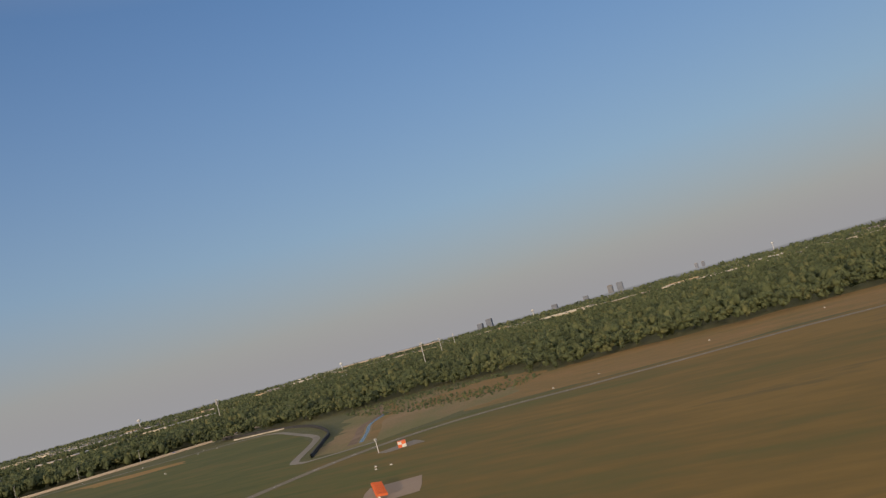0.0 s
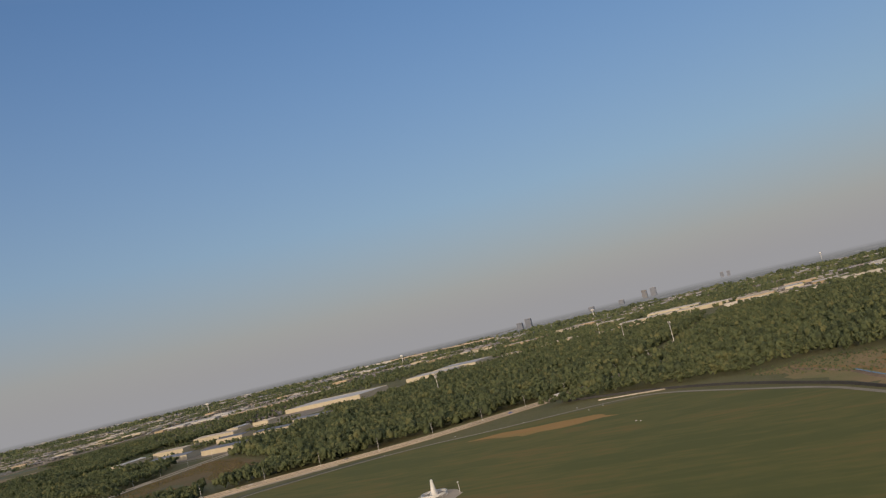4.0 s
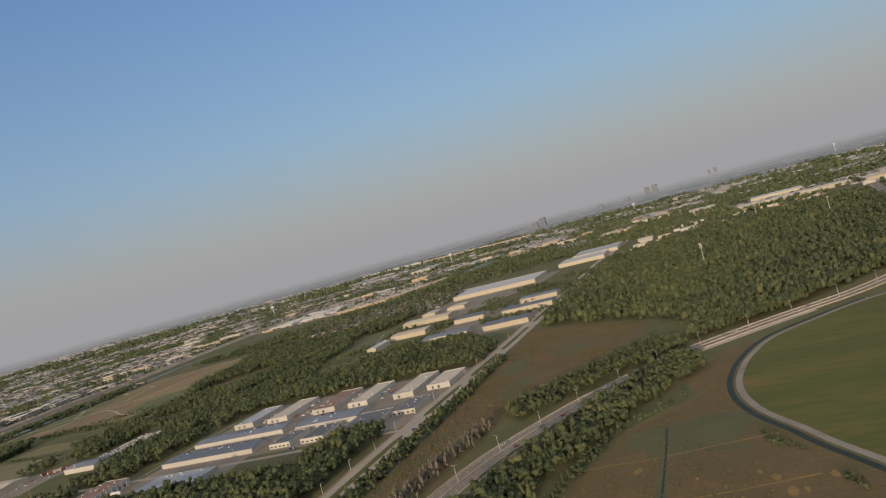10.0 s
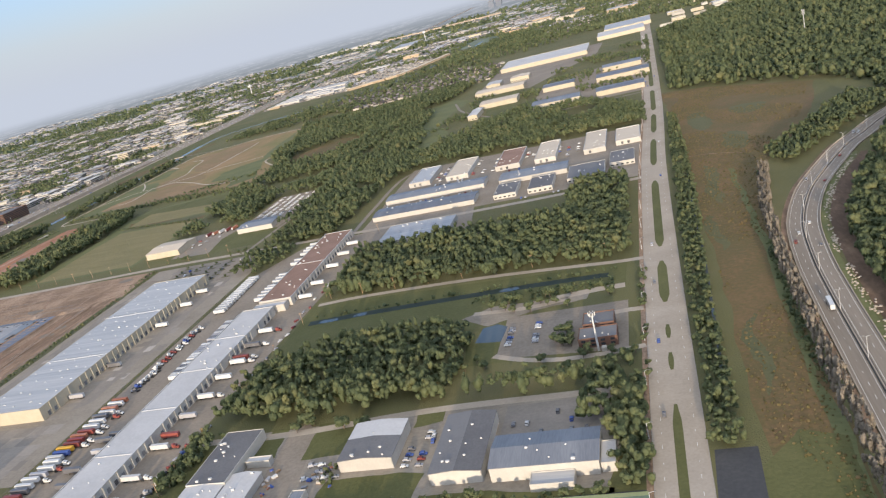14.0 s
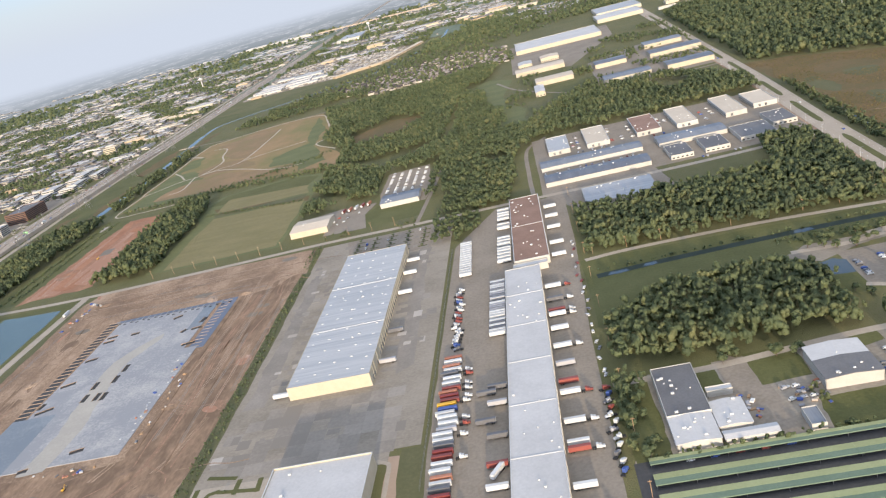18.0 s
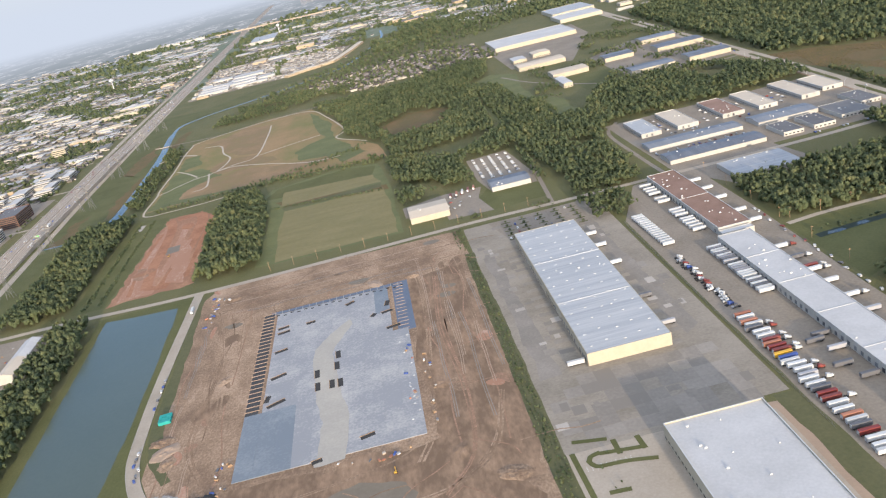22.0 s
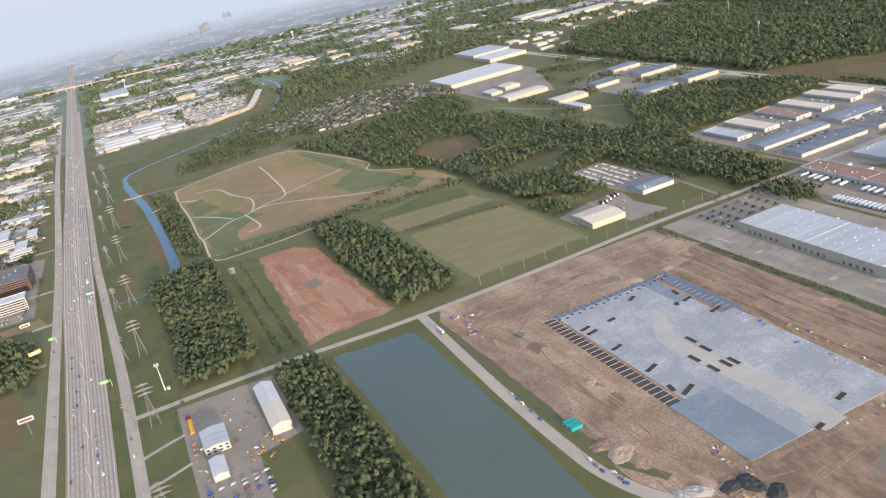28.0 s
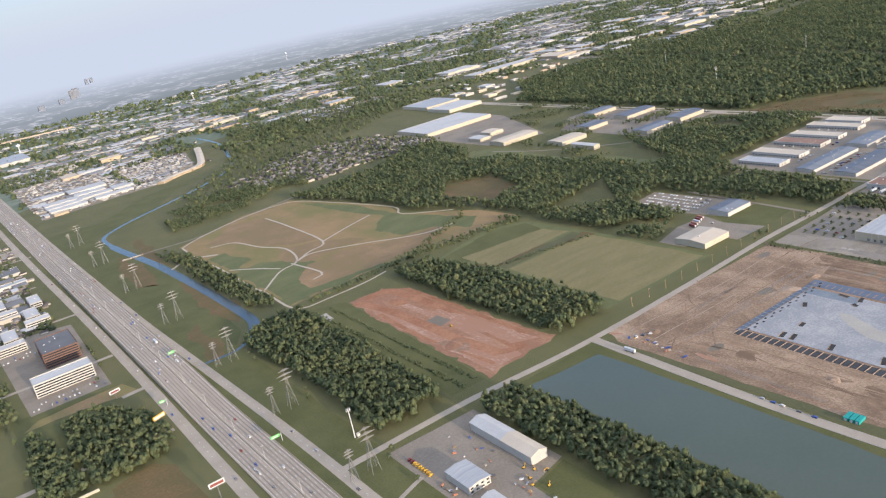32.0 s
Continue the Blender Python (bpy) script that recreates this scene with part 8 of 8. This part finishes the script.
wl_ = ribbon("pale_wall", smooth([(-1013, 10), (-963, 9)], 8), 0.6, -0.6, "cream", 0.0, 2.6, "long low pale wall beside the brown lot", category="wall")
# beacon station on its round pad
cx, cy = 957, -166
sheet("beacon_pad", [(cx + 16.5 * math.cos(k * math.tau / 24), cy + 16.5 * math.sin(k * math.tau / 24)) for k in range(24)], "road", 0.12, "round concrete pad of the radio beacon", category="pavement")
sheet("beacon_apron", [(cx - 18, cy - 4), (cx - 17, cy - 18), (cx + 19, cy - 15), (cx + 19, cy + 3)], "road", 0.11, "concrete apron of the radio beacon", category="pavement")
ribbon("beacon_path", smooth([(972, -190), (1002, -262), (1030, -330), (1052, -420)], 10), 1.8, -1.8, "road", 0.10, label="pale concrete path to the radio beacon", category="path")
vor = empty("radio_beacon", "white conical radio beacon inside a raised ring", "radio beacon", "", pose(cx, cy, 0.1))
part("hut", rod((0, 0, 0), (0, 0, 3.2), 2.6, 2.6, 16), "white", vor)
part("cone", rod((0, 0, 3.2), (0, 0, 10.5), 1.9, 0.9, 14), "white", vor)
part("cap", rod((0, 0, 10.5), (0, 0, 11.2), 1.0, 0.4, 12), "white", vor)
bm = bmesh.new()
for k in range(36):
    a0, a1 = k * math.tau / 36, (k + 1) * math.tau / 36
    p = [[bm.verts.new((r * math.cos(a), r * math.sin(a), z)) for r, z in ((8.0, 1.6), (8.6, 1.6), (8.6, 2.9), (8.0, 2.9))] for a in (a0, a1)]
    for j in range(4):
        bm.faces.new((p[0][j], p[0][(j + 1) % 4], p[1][(j + 1) % 4], p[1][j]))
bmesh.ops.remove_doubles(bm, verts=bm.verts[:], dist=0.001)
bmesh.ops.recalc_face_normals(bm, faces=bm.faces[:])
ring = part("ring", bm, "white", vor)
for k in range(12):
    a = k * math.tau / 12
    part("ring_post", shared("ring_post", lambda: rod((0, 0, -0.1), (0, 0, 1.6), 0.18, 0.18, 6), "vent"), None, ring, at=pose(8.3 * math.cos(a), 8.3 * math.sin(a), 0))
pl = empty("monitor_pole", "slim pole at the edge of the beacon pad", "pole", "", pose(cx + 17, cy + 2, 0.1))
part("pole", rod((0, 0, -0.2), (0, 0, 6.5), 0.2, 0.15, 6), "vent", pl)
part("head", box(-0.5, 0.5, -0.3, 0.3, 6.4, 7.0, bevel=0.08), "white", pl)
part("base", box(-0.6, 0.6, -0.6, 0.6, -0.1, 0.25), "patch", pl)

# ---- yards: patches, islands, fence, bridge ----
rng = random.Random(17)
for k in range(80):
    x, y = rng.choice((rng.uniform(-80, -48), rng.uniform(-80, -48), rng.uniform(-186, -156), rng.uniform(-186, -60))), rng.uniform(-570, -180)
    if -152 < x < -82 and y > -503:
        continue
    w, d = rng.uniform(1.8, 5), rng.uniform(2, 6)
    part("concrete_panel", box(-w, w, -d, d, -0.05, 0.02), "patch" if rng.random() < 0.2 else "panel", lot_a, at=pose(x, y, 0.08 + 0.0008 * k))
for i in range(10):                       # large cast panels in two tones, the second likelier near the middle
    for k in range(6):
        worn = rng.random() < 0.9 - 0.16 * abs(i - 6) - 0.16 * abs(k - 3.5)
        if rng.random() < 0.82:
            part("concrete_panel", shared(("yard_panel", worn), lambda: box(-6.45, 6.45, -6.45, 6.45, -0.05, 0.02), "stain_panel" if worn else "panel"), None, lot_a, at=pose(-181 + 13 * i, -514.5 - 13 * k, 0.075 + 0.0006 * (i + k)))
for k in range(30):
    part("concrete_panel", shared("dock_panel", lambda: box(-6.3, 6.3, -3.0, 3.0, -0.05, 0.02), "stain_panel"), None, lot_a, at=pose(-157 if k % 2 else -75, -250 - 8.2 * k, 0.076 + 0.0005 * k))
fence = tagged(new("fence"), "chain-link fence between the two yards", "fence", "", "structure")
for k in range(62):
    part("fence_post", shared("fence_post", lambda: rod((0, 0, -0.3), (0, 0, 2.2), 0.09, 0.09, 5), "metal"), None, fence, at=pose(-36.6, -260 - 6.0 * k, 0))
part("rail", box(-36.65, -36.55, -630, -258, 2.1, 2.2), "metal", fence)
part("rail", box(-36.65, -36.55, -630, -258, 0.3, 0.4), "metal", fence)
sheet("hedge_strip", [(-204, -236), (-194, -236), (-192, -420), (-192, -600), (-196, -900), (-206, -900), (-204, -600), (-204, -420)], "scrub", 0.118, "weedy green strip between site and loading yard", rough=1.5, step=6)
sheet("fence_verge", [(-38, -255), (-35.6, -255), (-34.8, -590), (-32, -760), (-50, -760), (-52, -586), (-38, -586)], "scrub", 0.115, "overgrown green strip along the fence", rough=1)
sheet("dirt_strip", [(-60, -592), (-52, -592), (-50, -760), (-60, -760)], "sand", 0.13, "worn earth strip beside the warehouse", rough=1.5)
ribbon("kerb_path", smooth([(-68, -594), (-60, -598), (-58, -620), (-58, -760)], 6), 1.5, -1.5, "road", 0.14, label="concrete service path round the warehouse", category="path")
for lift, pts in enumerate(([(-185, -581), (-163, -586)], [(-160, -588), (-160, -603)], [(-172, -598), (-144, -602)], [(-145, -590), (-144, -604)], [(-171, -597), (-178, -599), (-180, -603), (-177, -609), (-171, -610), (-158, -611), (-140, -615)], [(-177, -634), (-164, -635)], [(-188, -592), (-186, -660), (-187, -760)])):
    ribbon("planted_island", smooth(pts, 3), 1.8, -1.8, "lawn", 0.16 + 0.012 * lift, label="kerbed grass island in the car park", category="planting")
for k in range(10):
    part("bay_line", box(-183 + 3.1 * k, -182.85 + 3.1 * k, -612, -607, 0.11, 0.13), "paint", bpy.data.objects["car_park.001"])
for i in range(5):
    for k in range(5):
        sheet("planted_island", [(-152 + 19 * i, -176 - 12.5 * k), (-142 + 19 * i, -176 - 12.5 * k), (-142 + 19 * i, -178.5 - 12.5 * k), (-152 + 19 * i, -178.5 - 12.5 * k)], "lawn", 0.17, "narrow planted island in the car park", category="planting")
ribbon("kerb_verge", smooth([(-196, -162), (-120, -164), (-60, -162)], 10), 2, -2, "lawn", 0.16, label="grass verge of the car park", category="verge")
BRIDGE = smooth([(-758, 778), (-741, 774), (-721.0, 774.5)], 6)
br = ribbon("bridge", BRIDGE, 2.6, -2.6, "asphalt", 0.3, 0.9, "small road bridge over the bayou", category="bridge")
for o in (2.4, -2.4):
    ribbon("parapet", BRIDGE, o + 0.15, o - 0.15, "patch", 0.9, 1.4, parent=br)
# broken rubble in drifts along the bank
gen = np.random.default_rng(77)
way = sorted((q.y, q.x) for q in HW if q.y < -150)
vs, fs, k = [], [], 0
for _ in range(900):
    y = gen.uniform(-700, -190)
    if noise.noise((y * 0.045, 0.0, 3.0)) < gen.uniform(-0.45, 0.3):
        continue
    x = float(np.interp(y, [q[0] for q in way], [q[1] for q in way])) + 16.8 + gen.normal() * 1.5 + 2.0 * noise.noise((y * 0.03, 9.0, 0.0))
    v = ICO1[0] * gen.uniform(0.65, 1.25, (len(ICO1[0]), 1)) * (gen.uniform(0.3, 1.2), gen.uniform(0.4, 1.5), 0.35)
    vs.append(v + (x, y, 0.12))
    fs.append(ICO1[1] + k)
    k += len(v)
tagged(new("riprap", mesh_from("riprap", np.concatenate(vs), np.concatenate(fs), np.zeros(k), "gravel")), "drifts of pale broken rubble below the highway", "rubble", "", "stuff")

# ---- single trees ----
PROTO = []
for k in range(4):
    root = empty("tree", "green leafy tree with an uneven crown", "tree", "single trees")
    v, f, t = FULL[k]
    part("crown", mesh_from("crown", v * (3.9, 3.9, 3.3) + (0, 0, 4.0), f, t, "leaves"), None, root)
    part("trunk", shared(("trunk", k), lambda: trunk_of(np.random.default_rng(k)), "trunk"), None, root, at=Matrix.Diagonal((4.5, 4.5, 4.5, 1)))
    PROTO.append(root)
spots = []
for i in range(5):
    for k in range(5):
        spots += [(-147 + 19 * i, -177 - 12.5 * k, 0.5)]
rng = random.Random(33)
# crates and pallets in the small yards
for k in range(150):
    x0, x1, y0, y1 = rng.choice(((176, 196, -612, -588), (284, 336, -590, -582), (152, 160, -625, -590), (-716, -690, -262, -180), (-750, -742, -300, -230), (-712, -700, -330, -270), (-480, -470, -260, -190), (-284, -276, -500, -390), (-268, -262, -520, -400), (-430, -418, -545, -500), (-340, -280, -548, -538), (-470, -440, -580, -545)))
    w, d, h = rng.uniform(0.6, 2.0), rng.uniform(0.5, 1.1), rng.uniform(0.5, 1.4)
    c = empty("crate", "stack of stored goods in a yard", "crate", "stored goods", pose(rng.uniform(x0, x1), rng.uniform(y0, y1), 0.1, 0, 0, rng.uniform(0, 180)))
    part("load", box(-w, w, -d, d, 0.15, h, bevel=0.06), rng.choice(("patch", "wood", "grey_paint", "blue_paint", "white", "rust")), c)
    part("pallet", box(-w - 0.1, w + 0.1, -d - 0.1, d + 0.1, 0, 0.14), "wood", c)
def grove(x0, x1, y0, y1, n, s0, s1):
    for _ in range(n):
        spots.append((rng.uniform(x0, x1), rng.uniform(y0, y1), rng.uniform(s0, s1)))
grove(-180, -150, -650, -596, 5, 0.22, 0.35)
grove(306, 320, -492, -462, 12, 0.8, 1.2)
grove(250, 352, -428, -404, 16, 0.8, 1.4)
grove(240, 300, -505, -495, 8, 0.7, 1.1)
grove(312, 360, -530, -500, 10, 0.8, 1.3)
grove(150, 200, -560, -545, 8, 0.9, 1.4)
grove(235, 350, -636, -630, 12, 0.6, 1.0)
grove(345, 360, -620, -540, 14, 0.8, 1.3)
grove(84, 100, -636, -560, 14, 0.9, 1.4)
grove(-20, 30, -150, -120, 8, 0.7, 1.1)
grove(-110, -80, -160, -140, 8, 0.4, 0.7)
grove(-206, -160, -142, -128, 8, 0.4, 0.7)
grove(360, 366, -560, -380, 16, 0.5, 0.9)
grove(-760, -742, -250, 180, 10, 0.6, 1.0)
grove(-915, -895, 260, 420, 12, 0.6, 1.0)
grove(-700, -662, 520, 780, 18, 0.7, 1.3)
grove(-300, -262, 216, 260, 8, 0.9, 1.4)
grove(1290, 1360, 60, 130, 7, 0.5, 1.0)
used = [False] * 4
for x, y, s in spots:
    k = rng.randrange(4)
    m = pose(x, y, 0, 0, 0, rng.uniform(0, 360))
    ob = PROTO[k] if not used[k] else copy_thing(PROTO[k], m)
    used[k] = True
    ob.matrix_basis = m @ Matrix.Diagonal((s, s, s, 1))

# ---- far landmarks ----
def tower(x, y, w, d, h, mat, label):
    root = empty("office_tower", label, "office tower", "far towers", pose(x, y, 0))
    shaft = part("shaft", box(-w / 2, w / 2, -d / 2, d / 2, -0.5, h), mat, root)
    n = int(h / 12)
    for k in range(n):
        part("window_band", box(-w / 2 - 0.15, w / 2 + 0.15, -d / 2 - 0.15, d / 2 + 0.15, 4 + 12 * k, 10 + 12 * k), "trench", shaft)
    part("roof", box(-w / 2 + 1, w / 2 - 1, -d / 2 + 1, d / 2 - 1, h, h + 3), "roof_grey", root)
for x, y, w, h, m in ((-600, 5020, 42, 44, "trench"), (-560, 5120, 46, 62, "trench"), (165, 6250, 42, 66, "roof_grey"), (222, 6400, 50, 70, "trench"), (20, 5900, 42, 32, "trench"), (-170, 5600, 44, 34, "trench"), (700, 8400, 34, 52, "trench"), (765, 8480, 34, 52, "trench")):
    tower(x, y, w, 30, h, m, "distant office tower in the haze")
def water_tower(x, y, h):
    root = empty("water_tower", "white water tower on a slender stem", "water tower", "water towers", pose(x, y, 0))
    part("stem", rod((0, 0, -0.5), (0, 0, h - 6), 2.2, 1.6, 10), "white", root)
    bm = bmesh.new()
    bmesh.ops.create_uvsphere(bm, u_segments=16, v_segments=8, radius=1.0)
    for v in bm.verts:
        v.co = Vector((v.co.x * 9, v.co.y * 9, v.co.z * 6 + h - 4))
    part("tank", bm, "white", root)
    part("cap", rod((0, 0, h + 1.6), (0, 0, h + 3), 1.0, 0.6, 8), "white", root)
water_tower(282, 3530, 44)
water_tower(-640, 3050, 44)
water_tower(-1250, 2250, 42)
water_tower(1500, 5000, 50)
OVERPASS = smooth([(-1060, 3740), (-930, 3716), (-620, 3655), (-325, 3608)], 8)
over = ribbon("overpass", OVERPASS, 7, -7, "freeway", 11.0, 14.5, "pale concrete overpass that crosses the motorway", category="overpass")
for o in (6.8, -6.8):
    ribbon("parapet", OVERPASS, o + 0.3, o - 0.3, "freeway", 14.5, 17.0, parent=over)
for k in range(17):
    x = -1040 + 43 * k
    part("pier", box(x - 2, x + 2, 3737 - 0.187 * (x + 1060) - 4, 3737 - 0.187 * (x + 1060) + 4, -0.5, 11.2), "patch", over)

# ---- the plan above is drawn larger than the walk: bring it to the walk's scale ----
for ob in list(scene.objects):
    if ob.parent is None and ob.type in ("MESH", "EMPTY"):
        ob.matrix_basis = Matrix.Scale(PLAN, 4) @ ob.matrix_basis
